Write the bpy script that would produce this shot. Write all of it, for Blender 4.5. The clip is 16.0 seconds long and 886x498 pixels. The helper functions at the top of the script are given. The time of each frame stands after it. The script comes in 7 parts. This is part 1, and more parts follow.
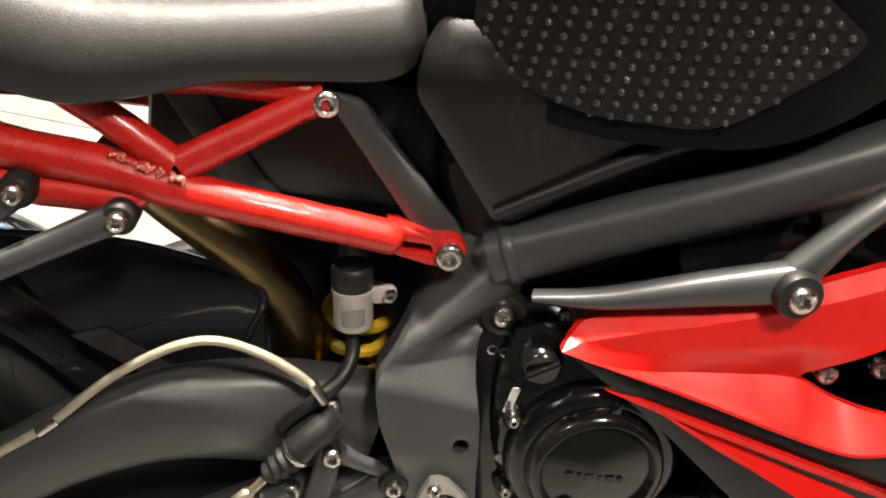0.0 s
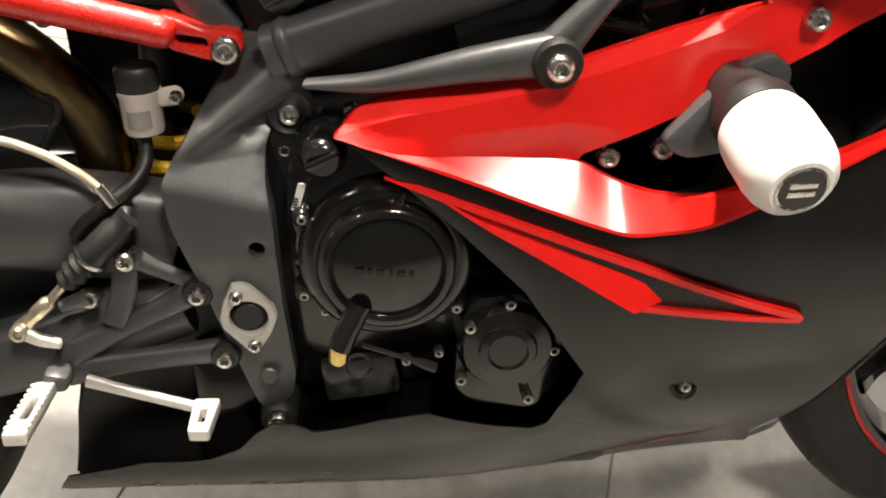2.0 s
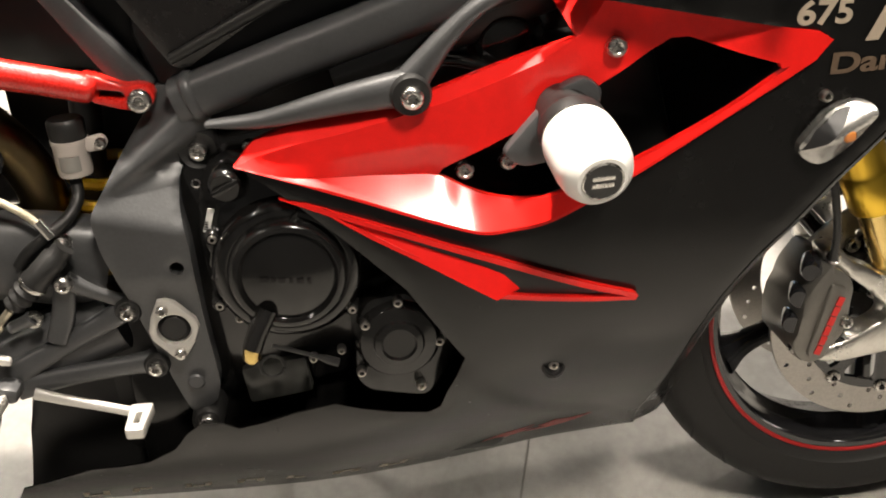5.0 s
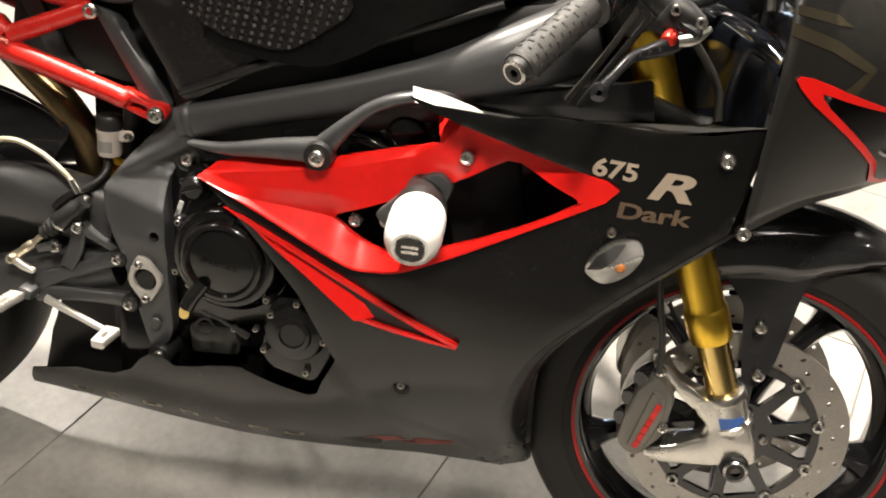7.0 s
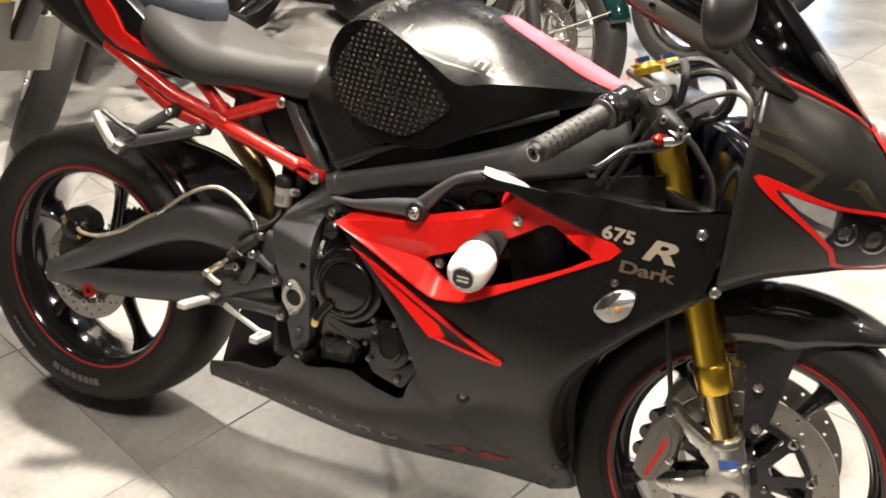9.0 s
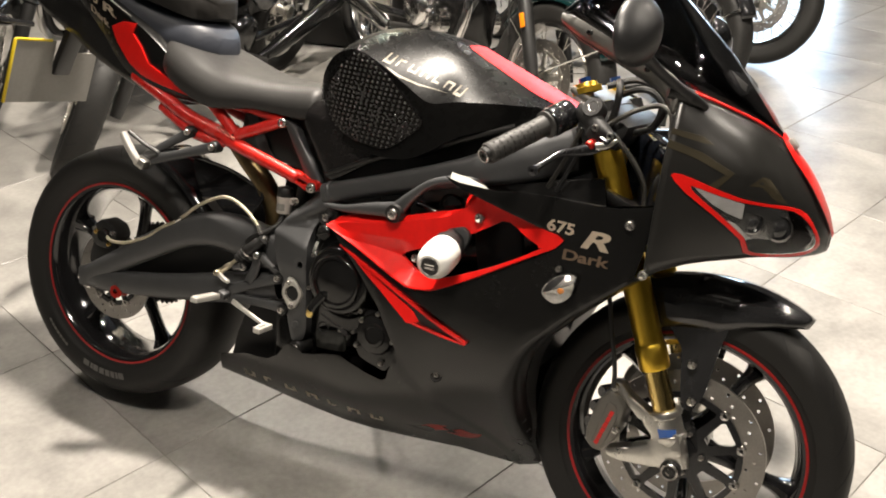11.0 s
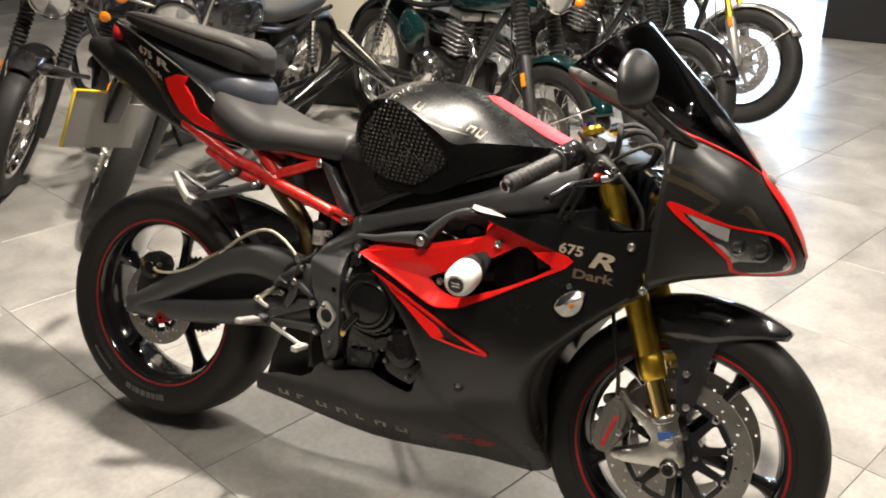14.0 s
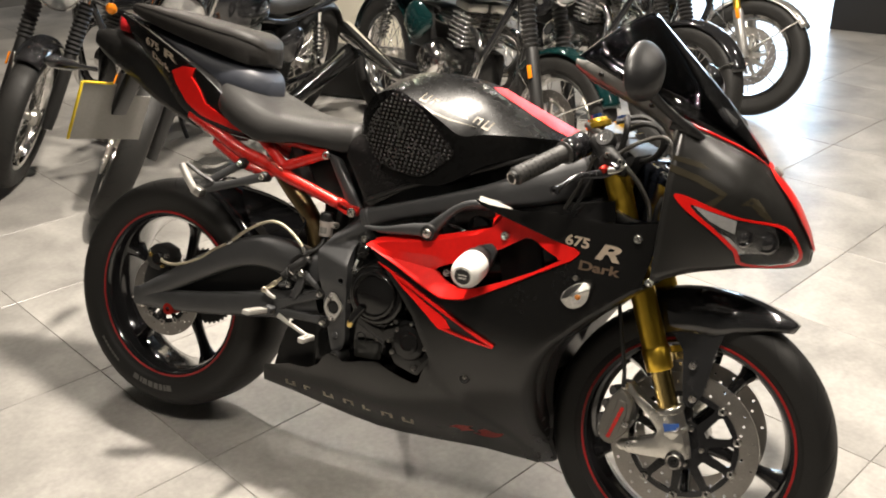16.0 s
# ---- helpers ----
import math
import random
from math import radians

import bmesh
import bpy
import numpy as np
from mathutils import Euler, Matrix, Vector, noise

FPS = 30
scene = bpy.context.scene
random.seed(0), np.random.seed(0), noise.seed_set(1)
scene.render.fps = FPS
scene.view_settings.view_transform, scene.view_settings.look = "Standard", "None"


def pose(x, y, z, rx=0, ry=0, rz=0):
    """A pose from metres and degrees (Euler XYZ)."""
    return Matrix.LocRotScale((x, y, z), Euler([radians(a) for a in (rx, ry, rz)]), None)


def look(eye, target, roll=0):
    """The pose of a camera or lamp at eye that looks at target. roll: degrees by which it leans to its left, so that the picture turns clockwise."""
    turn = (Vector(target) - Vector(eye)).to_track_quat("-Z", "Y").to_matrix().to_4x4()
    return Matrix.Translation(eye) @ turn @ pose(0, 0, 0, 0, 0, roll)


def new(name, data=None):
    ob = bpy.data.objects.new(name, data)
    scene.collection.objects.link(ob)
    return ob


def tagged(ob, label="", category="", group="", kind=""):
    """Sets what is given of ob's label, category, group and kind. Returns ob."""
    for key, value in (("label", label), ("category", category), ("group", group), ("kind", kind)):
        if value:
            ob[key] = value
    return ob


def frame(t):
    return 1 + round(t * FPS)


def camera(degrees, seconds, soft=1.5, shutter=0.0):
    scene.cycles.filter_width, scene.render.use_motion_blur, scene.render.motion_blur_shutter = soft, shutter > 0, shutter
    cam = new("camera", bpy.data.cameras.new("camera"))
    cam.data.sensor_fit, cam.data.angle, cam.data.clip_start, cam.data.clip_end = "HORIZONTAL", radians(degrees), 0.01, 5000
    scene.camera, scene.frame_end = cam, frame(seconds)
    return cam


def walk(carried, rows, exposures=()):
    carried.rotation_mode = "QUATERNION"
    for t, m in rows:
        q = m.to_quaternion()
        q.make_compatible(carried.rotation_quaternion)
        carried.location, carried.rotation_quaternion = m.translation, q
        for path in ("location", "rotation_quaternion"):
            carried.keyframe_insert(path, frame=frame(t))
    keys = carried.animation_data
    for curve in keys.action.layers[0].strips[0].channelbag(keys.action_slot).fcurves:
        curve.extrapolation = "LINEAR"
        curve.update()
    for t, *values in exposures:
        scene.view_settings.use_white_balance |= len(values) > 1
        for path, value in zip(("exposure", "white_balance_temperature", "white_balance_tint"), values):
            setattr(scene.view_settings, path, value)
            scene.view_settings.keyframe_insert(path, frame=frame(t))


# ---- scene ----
cam = camera(50.3, 16.0, soft=1.9)
METRES, EYE, TILT, LEAN, TURN = 1.97, 1.165, -41.7, -1.9, 0.0
ROWS = [
    (0.0, 0.0, 0.0, 0.0, -0.0, 0.0, 0.0),
    (0.5, 0.0453, -0.0255, -0.0227, 3.29, -1.63, -0.1),
    (1.0, 0.0576, -0.0308, -0.0449, 3.19, -2.98, 0.22),
    (1.5, 0.0762, -0.0115, -0.0612, 1.66, -2.65, 0.87),
    (2.0, 0.0909, 0.0019, -0.0642, 0.73, -2.97, 1.62),
    (2.5, 0.0947, 0.0071, -0.0619, 0.28, -3.1, 2.07),
    (3.0, 0.0988, 0.0103, -0.0598, -0.05, -3.18, 2.53),
    (3.5, 0.1054, 0.0113, -0.0628, -0.07, -3.29, 2.84),
    (4.0, 0.1125, 0.0065, -0.0661, -0.07, -3.4, 2.96),
    (4.5, 0.1168, -0.0059, -0.0684, -0.11, -2.45, 3.69),
    (5.0, 0.128, -0.0699, -0.0878, -1.23, 0.36, 5.19),
    (7.5, 0.365, -0.2207, -0.0827, 15.22, 2.9, -14.02),
    (8.0, 0.4046, -0.2593, -0.0963, 20.02, 4.12, -16.04),
    (8.5, 0.4561, -0.3187, -0.1306, 22.75, 6.27, -18.01),
    (9.0, 0.4902, -0.3457, -0.1374, 23.01, 7.58, -17.97),
    (11.5, 0.6123, -0.4425, -0.2025, 25.21, 10.24, -18.3),
    (12.0, 0.6156, -0.4693, -0.2235, 24.36, 11.04, -17.73),
    (12.5, 0.6219, -0.4934, -0.2378, 24.11, 12.28, -17.74),
    (13.0, 0.6261, -0.5084, -0.2499, 23.93, 12.94, -18.05),
    (13.5, 0.6329, -0.5183, -0.253, 23.95, 13.65, -18.11),
    (14.0, 0.6332, -0.5223, -0.2531, 24.34, 13.95, -18.26),
    (14.5, 0.6332, -0.5229, -0.2532, 24.4, 13.91, -18.25),
    (15.0, 0.6352, -0.5251, -0.254, 24.51, 13.74, -18.16),
    (15.5, 0.6349, -0.5244, -0.254, 24.68, 13.46, -18.26),
    (16.0, 0.6335, -0.5238, -0.2539, 24.7, 13.35, -18.4),
]
walk(cam, [(t, pose(0, 0, EYE, TILT, LEAN, TURN) @ pose(METRES * x, METRES * y, METRES * z, 90 + pitch, roll, yaw)) for t, x, y, z, yaw, pitch, roll in ROWS],
     ((0.0, 0.58), (5.0, 0.60), (7.5, 0.60), (9.0, 0.62), (11.5, 0.21), (16.0, 0.21)))

# ---- world and lights ----
world = bpy.data.worlds.new("world")
scene.world = world
world.use_nodes = True
world.node_tree.nodes["Background"].inputs[0].default_value = (1.0, 0.93, 0.85, 1)
world.node_tree.nodes["Background"].inputs[1].default_value = 0.05
scene.view_settings.exposure = 0.0


def lamp(name, place, target, power, size, colour=(1, 0.90, 0.78), spread=180):
    data = bpy.data.lights.new(name, "AREA")
    data.shape, data.size, data.energy, data.color = "DISK", size, power, colour
    data.spread = radians(spread)
    ob = new(name, data)
    ob.matrix_world = look(place, target)
    return tagged(ob, "warm unseen lamp set at ceiling height, shining down", "lamp", "ceiling lights", "structure")


# lamps out of view; that at (-2.3, 3.75) is added to brighten the wall
for lx, ly, power in ((-2.4, 2.6, 70), (0.0, 1.30, 225), (2.6, 2.2, 34), (-1.5, -0.1, 12), (-2.3, 3.75, 36), (-0.8, 4.6, 60), (2.2, 4.4, 52), (3.4, 0.6, 5)):
    lamp("unseen_lamp", (lx, ly, 3.12), (lx, ly, 0), power, 0.16)
lamp("unseen_lamp", (0.80, -0.36, 3.12), (0.80, -0.36, 0), 20, 0.42, spread=90)


# ---- materials ----
def mat(name, colour, rough=0.5, metal=0.0, vary=0.12, scale=60.0, bump=0.02, coat=0.0, flake=0.0, spec=0.5, alpha=1.0, trans=0.0):
    """A surface with fine grain and larger wear in colour, gloss and relief."""
    m = bpy.data.materials.new(name)
    m.use_nodes = True
    nt = m.node_tree
    b = nt.nodes["Principled BSDF"]
    b.inputs["Metallic"].default_value = metal
    b.inputs["Coat Weight"].default_value = coat
    b.inputs["Coat Roughness"].default_value = 0.08
    b.inputs["Specular IOR Level"].default_value = spec
    b.inputs["Transmission Weight"].default_value = trans
    tc = nt.nodes.new("ShaderNodeTexCoord")
    fine = nt.nodes.new("ShaderNodeTexNoise")
    fine.inputs["Scale"].default_value, fine.inputs["Detail"].default_value = scale, 6
    wide = nt.nodes.new("ShaderNodeTexNoise")
    wide.inputs["Scale"].default_value, wide.inputs["Detail"].default_value = scale / 12, 3
    nt.links.new(tc.outputs["Object"], fine.inputs["Vector"])
    nt.links.new(tc.outputs["Object"], wide.inputs["Vector"])
    mix = nt.nodes.new("ShaderNodeMath")
    mix.operation = "ADD"
    nt.links.new(fine.outputs["Fac"], mix.inputs[0])
    nt.links.new(wide.outputs["Fac"], mix.inputs[1])
    ramp = nt.nodes.new("ShaderNodeMapRange")
    ramp.inputs["From Min"].default_value, ramp.inputs["From Max"].default_value = 0.6, 1.4
    ramp.inputs["To Min"].default_value, ramp.inputs["To Max"].default_value = 1 - vary, 1 + vary
    nt.links.new(mix.outputs[0], ramp.inputs["Value"])
    tint = nt.nodes.new("ShaderNodeVectorMath")
    tint.operation = "SCALE"
    tint.inputs[0].default_value = colour
    nt.links.new(ramp.outputs[0], tint.inputs["Scale"])
    nt.links.new(tint.outputs[0], b.inputs["Base Color"])
    gloss = nt.nodes.new("ShaderNodeMapRange")
    gloss.inputs["From Min"].default_value, gloss.inputs["From Max"].default_value = 0.6, 1.4
    gloss.inputs["To Min"].default_value, gloss.inputs["To Max"].default_value = max(0.02, rough * 0.85), min(1, rough * 1.15)
    nt.links.new(mix.outputs[0], gloss.inputs["Value"])
    nt.links.new(gloss.outputs[0], b.inputs["Roughness"])
    if bump:
        bp = nt.nodes.new("ShaderNodeBump")
        bp.inputs["Strength"].default_value, bp.inputs["Distance"].default_value = bump * 5, 0.001
        nt.links.new(fine.outputs["Fac"], bp.inputs["Height"])
        nt.links.new(bp.outputs[0], b.inputs["Normal"])
    return m


MATTE = mat("matte black paint", (0.0050, 0.0048, 0.0045), 0.25, 0.0, 0.06, 90, 0.0, spec=0.45)
FRAME = mat("dark grey satin frame paint", (0.070, 0.071, 0.073), 0.38, 0.3, 0.12, 300, 0.03)
GLOSSB = mat("gloss black", (0.012, 0.012, 0.013), 0.12, 0.0, 0.2, 80, 0.0, coat=0.6)
ENGINE = mat("black engine casing", (0.006, 0.0058, 0.0056), 0.20, 0.0, 0.25, 120, 0.02, coat=0.5, spec=0.35)
PLASTIC = mat("black plastic", (0.011, 0.0108, 0.0105), 0.45, 0.0, 0.2, 200, 0.03)
RED = mat("bright red satin paint", (0.74, 0.011, 0.008), 0.34, 0.0, 0.10, 900, 0.03, coat=0.46, spec=0.25)
RED.node_tree.nodes["Principled BSDF"].inputs["Coat Roughness"].default_value = 0.17
REDS = mat("red tank paint", (0.55, 0.016, 0.014), 0.42, 0.0, 0.08, 300, 0.01, spec=0.25)
WHITE = mat("white plastic", (0.80, 0.79, 0.75), 0.35, 0.0, 0.03, 60, 0.01)
VINYL = mat("dark grey seat vinyl", (0.026, 0.025, 0.024), 0.46, 0.0, 0.10, 900, 0.05, spec=0.4)
RUBBER = mat("tyre rubber", (0.014, 0.0135, 0.0125), 0.58, 0.0, 0.25, 150, 0.06, spec=0.35)
GOLD = mat("gold anodised fork tube", (0.92, 0.60, 0.07), 0.32, 1.0, 0.06, 50, 0.0)
BRONZE = mat("heat-tinted bronze pipe", (0.26, 0.19, 0.095), 0.30, 1.0, 0.25, 60, 0.02)
STEEL = mat("bright steel", (0.60, 0.58, 0.55), 0.27, 1.0, 0.1, 200, 0.01)
ALLOY = mat("cast alloy", (0.72, 0.70, 0.65), 0.30, 1.0, 0.1, 250, 0.05)
CHROME = mat("chrome", (0.78, 0.77, 0.75), 0.11, 1.0, 0.03, 30, 0.0)
DISC = mat("brake disc steel", (0.42, 0.40, 0.37), 0.33, 1.0, 0.15, 300, 0.03)
GREYP = mat("mid grey plastic", (0.25, 0.24, 0.22), 0.5, 0.0, 0.1, 100, 0.02)
TITAN = mat("dull gold print", (0.13, 0.113, 0.085), 0.45, 0.2, 0.1, 100, 0.0)

SATIN = mat("satin black tank paint", (0.0055, 0.0055, 0.0055), 0.28, 0.0, 0.15, 60, 0.003, spec=0.10)
PADM = mat("black moulded plastic", (0.009, 0.008, 0.008), 0.26, 0.0, 0.2, 150, 0.02)
STUD = mat("clear shiny stud", (0.035, 0.034, 0.033), 0.10, 0.0, 0.1, 100, 0.0, coat=0.5)
GREYB = mat("blue-grey plastic", (0.030, 0.034, 0.045), 0.5, 0.0, 0.1, 200, 0.03)
REDGLASS = mat("red lamp lens", (0.25, 0.01, 0.012), 0.1, 0.0, 0.1, 60, 0.0, coat=0.6)
YELLOW = mat("yellow plastic", (0.75, 0.55, 0.02), 0.45, 0.0, 0.06, 80, 0.0)
SILVER = mat("pale satin plastic", (0.46, 0.445, 0.41), 0.4, 0.2, 0.06, 80, 0.0)
BRASS = mat("brass", (0.75, 0.55, 0.20), 0.22, 1.0, 0.1, 80, 0.0)
ORANGE = mat("amber lens", (0.80, 0.24, 0.01), 0.15, 0.0, 0.08, 80, 0.0, coat=0.5)
SPRING = mat("yellow spring steel", (0.62, 0.38, 0.02), 0.35, 0.0, 0.1, 80, 0.0)
HOSE = mat("braided steel hose", (0.50, 0.45, 0.34), 0.45, 0.7, 0.25, 900, 0.2)
REDALU = mat("red anodised alloy", (0.55, 0.03, 0.02), 0.3, 0.8, 0.08, 80, 0.0)
BLUEALU = mat("blue anodised alloy", (0.03, 0.09, 0.35), 0.3, 0.8, 0.08, 80, 0.0)
FROST = mat("frosted clear plastic", (0.52, 0.47, 0.43), 0.35, 0.0, 0.08, 60, 0.0)
CALIPER = mat("grey anodised caliper", (0.20, 0.19, 0.17), 0.4, 0.7, 0.1, 200, 0.03)
REDPRINT = mat("red print", (0.55, 0.02, 0.015), 0.4)
BLUEPRINT = mat("blue sticker", (0.05, 0.13, 0.42), 0.4)
WHITEP = mat("white sticker", (0.70, 0.69, 0.66), 0.5)
CREAM = mat("pale metallic lettering", (0.58, 0.48, 0.37), 0.35, 0.4, 0.08, 100, 0.0)
CARBON = mat("gloss carbon weave", (0.020, 0.020, 0.021), 0.14, 0.0, 0.35, 420, 0.0, coat=0.7)

REDTUBE = mat("glossy red frame paint", (0.56, 0.016, 0.010), 0.28, 0.0, 0.14, 500, 0.12, coat=0.4)
MESHM = mat("fine mesh", (0.05, 0.047, 0.045), 0.5, 0.4, 0.6, 900, 0.2)
PEGM = mat("bare machined alloy", (0.66, 0.64, 0.60), 0.38, 0.5, 0.06, 300, 0.05)

GOLDS = mat("pale gold fork coating", (0.78, 0.58, 0.22), 0.16, 1.0, 0.05, 50, 0.0)
# pale grey that stands in for lamp light on edges facing up
EDGE_LIT = mat("cowl edge lightened as lit", (0.15, 0.146, 0.135), 0.38, 0.3, 0.08, 60, 0.0)
LAMPIN = mat("dark lamp bowl", (0.17, 0.17, 0.165), 0.2, 0.8, 0.4, 40, 0.0, coat=0.5)
GOLDP = mat("dull gold paint", (0.05, 0.042, 0.026), 0.35, 0.3, 0.1, 60, 0.0)
MIRB = mat("black mirror shell", (0.016, 0.016, 0.0165), 0.42, 0.0, 0.15, 40, 0.0)
FADED = mat("faded red print", (0.26, 0.016, 0.012), 0.5, 0.0, 0.5, 160, 0.0)
INDM = mat("clear faceted lens", (0.42, 0.41, 0.39), 0.12, 0.8, 0.3, 160, 0.02, coat=0.5)

PALEBRASS = mat("pale brass plating", (0.60, 0.54, 0.41), 0.3, 0.9, 0.12, 200, 0.02)
BELLYM = mat("worn dull gold print", (0.34, 0.295, 0.22), 0.45, 0.3, 0.45, 160, 0.0)
BRONZEP = mat("dull bronze print", (0.16, 0.11, 0.075), 0.40, 0.4, 0.35, 160, 0.0)

HOSED = mat("dark braided hose", (0.045, 0.042, 0.036), 0.4, 0.2, 0.25, 900, 0.2)
DUCTM = mat("gloss blue-black plastic", (0.003, 0.0036, 0.005), 0.10, 0.0, 0.1, 60, 0.0, coat=0.5)
TANKM = mat("smoky plastic", (0.06, 0.06, 0.055), 0.22, 0.0, 0.3, 60, 0.0, coat=0.4)
LAMPGL = mat("dark projector glass", (0.03, 0.03, 0.031), 0.08, 0.2, 0.2, 30, 0.0, coat=0.8)
AMBERD = mat("amber bulb glass", (0.55, 0.20, 0.05), 0.15, 0.0, 0.1, 80, 0.0, coat=0.5)
WELDM = mat("shiny red weld", (0.85, 0.25, 0.20), 0.16, 0.6, 0.1, 300, 0.0, coat=1.0)
REFL = mat("bright lamp reflector", (0.72, 0.71, 0.69), 0.2, 0.4, 0.25, 90, 0.02)
CAPM = mat("pale satin cap", (0.40, 0.385, 0.355), 0.32, 0.2, 0.06, 80, 0.0)
# the fairing's black made lighter, with lamp sheen put into the colour
COWL_LIT = mat("lightened satin black cowl", (0.015, 0.0145, 0.0132), 0.31, 0.0, 0.12, 60, 0.0, spec=0.6)
LEVERM = mat("dark anodised alloy", (0.085, 0.085, 0.09), 0.24, 0.9, 0.1, 120, 0.0)
GRIPM = mat("black grip rubber", (0.030, 0.029, 0.027), 0.5, 0.0, 0.2, 500, 0.1)
PILL = mat("brown-black seat vinyl", (0.016, 0.0145, 0.013), 0.5, 0.0, 0.15, 700, 0.12, spec=0.3)
CANM = mat("dark satin exhaust can", (0.085, 0.083, 0.08), 0.24, 0.85, 0.2, 50, 0.01)


def see_through(name, tint, rough=0.03, ior=1.5):
    """A thin clear sheet: tinted straight through, with gloss by Fresnel."""
    m = bpy.data.materials.new(name)
    m.use_nodes = True
    nt = m.node_tree
    nt.nodes.remove(nt.nodes["Principled BSDF"])
    out = nt.nodes["Material Output"]
    a, b, f, mix = (nt.nodes.new(k) for k in ("ShaderNodeBsdfTransparent", "ShaderNodeBsdfGlossy", "ShaderNodeFresnel", "ShaderNodeMixShader"))
    a.inputs[0].default_value = (*tint, 1)
    b.inputs["Roughness"].default_value = rough
    f.inputs[0].default_value = ior
    nt.links.new(f.outputs[0], mix.inputs[0])
    nt.links.new(a.outputs[0], mix.inputs[1])
    nt.links.new(b.outputs[0], mix.inputs[2])
    nt.links.new(mix.outputs[0], out.inputs[0])
    return m


SMOKE = see_through("dark smoked screen", (0.24, 0.24, 0.25))
CLEAR = see_through("clear lamp glass", (0.92, 0.92, 0.92))

# ---- building helpers ----
from mathutils import geometry


def part(name, bm, material, parent=None, label="", smooth=True, angle=40):
    me = bpy.data.meshes.new(name)
    bmesh.ops.recalc_face_normals(bm, faces=bm.faces[:])
    for f in bm.faces:
        f.smooth = smooth
    for e in bm.edges:
        if len(e.link_faces) == 2 and e.calc_face_angle(0) > radians(angle):
            e.smooth = False
    bm.to_mesh(me)
    bm.free()
    me.materials.append(material)
    ob = new(name, me)
    if parent:
        ob.parent = parent
    if label:
        ob["label"] = label
    return ob


def join_bits(bms):
    """One bmesh out of several."""
    out = bmesh.new()
    for q in bms:
        me = bpy.data.meshes.new("bit")
        q.to_mesh(me)
        q.free()
        out.from_mesh(me)
        bpy.data.meshes.remove(me)
    return out


def root(name, m, label, category, group=""):
    ob = new(name)
    ob.matrix_world = m
    return tagged(ob, label, category, group)


def spline(pts, n=8):
    """A smooth run through points (any width), n steps a span."""
    p = [np.array(q, float) for q in pts]
    p = [2 * p[0] - p[1]] + p + [2 * p[-1] - p[-2]]
    out = []
    for i in range(1, len(p) - 2):
        for k in range(n):
            t = k / n
            out.append(0.5 * (2 * p[i] + (p[i + 1] - p[i - 1]) * t + (2 * p[i - 1] - 5 * p[i] + 4 * p[i + 1] - p[i + 2]) * t * t
                              + (3 * p[i] - p[i - 1] - 3 * p[i + 1] + p[i + 2]) * t ** 3))
    out.append(p[-2])
    return out


def skin(bm, loops, closed=True, caps=True):
    """Faces between loops of equal length."""
    rows = [[bm.verts.new(tuple(map(float, p))) for p in lp] for lp in loops]
    n = len(rows[0])
    for a, b in zip(rows, rows[1:]):
        for i in range(n if closed else n - 1):
            j = (i + 1) % n
            bm.faces.new((a[i], a[j], b[j], b[i]))
    if caps and closed:
        bm.faces.new(rows[0])
        bm.faces.new(rows[-1][::-1])
    return rows


def tube(bm, pts, r, seg=12, flat=1.0, smooth=0, caps=True):
    """A round (or flattened) bar along points; r: one radius or one a point."""
    rs = list(r) if hasattr(r, "__len__") else [r] * len(pts)
    if smooth:
        q = spline([(*p, a) for p, a in zip(pts, rs)], smooth)
        pts, rs = [v[:3] for v in q], [float(v[3]) for v in q]
    pts = [Vector(p) for p in pts]
    loops, side = [], None
    for i, p in enumerate(pts):
        d = (pts[min(i + 1, len(pts) - 1)] - pts[max(i - 1, 0)]).normalized()
        if side is None:
            side = d.cross(Vector((0, 1, 0)) if abs(d.y) < 0.9 else Vector((0, 0, 1))).normalized()
        side = (side - d * side.dot(d)).normalized()
        up = d.cross(side)
        loops.append([p + rs[i] * (math.cos(a) * side + flat * math.sin(a) * up) for a in (2 * math.pi * k / seg for k in range(seg))])
    skin(bm, loops, True, caps)
    return bm


def bar(pts, r, seg=12, flat=1.0, smooth=0):
    return tube(bmesh.new(), pts, r, seg, flat, smooth)


def lathe(bm, profile, centre=(0, 0, 0), axis=(0, 1, 0), seg=48, closed=False):
    """Turns a profile of (radius, along) round an axis."""
    q = Vector((0, 0, 1)).rotation_difference(Vector(axis)).to_matrix().to_4x4()
    q = Matrix.Translation(centre) @ q
    loops = []
    for k in range(seg):
        a = 2 * math.pi * k / seg
        loops.append([q @ Vector((max(r, 1e-5) * math.cos(a), max(r, 1e-5) * math.sin(a), h)) for r, h in profile])
    loops.append(loops[0])
    rows = [[bm.verts.new(p) for p in lp] for lp in loops[:-1]]
    n = len(profile)
    for k in range(seg):
        a, b = rows[k], rows[(k + 1) % seg]
        for i in range(n if closed else n - 1):
            j = (i + 1) % n
            bm.faces.new((a[i], a[j], b[j], b[i]))
    return bm


def turned(profile, centre=(0, 0, 0), axis=(0, 1, 0), seg=32, closed=False):
    return lathe(bmesh.new(), profile, centre, axis, seg, closed)


def block(bm, size, m=None, bevel=0.004, seg=2):
    made = bmesh.ops.create_cube(bm, size=1.0)["verts"]
    for v in made:
        v.co = Vector((v.co.x * size[0], v.co.y * size[1], v.co.z * size[2]))
    if bevel:
        edges = list({e for v in made for e in v.link_edges})
        made = list({v for f in bmesh.ops.bevel(bm, geom=edges, offset=bevel, segments=seg, affect="EDGES", profile=0.5)["faces"] for v in f.verts} | {v for v in made if v.is_valid})
    if m is not None:
        bmesh.ops.transform(bm, matrix=m, verts=made)
    return bm


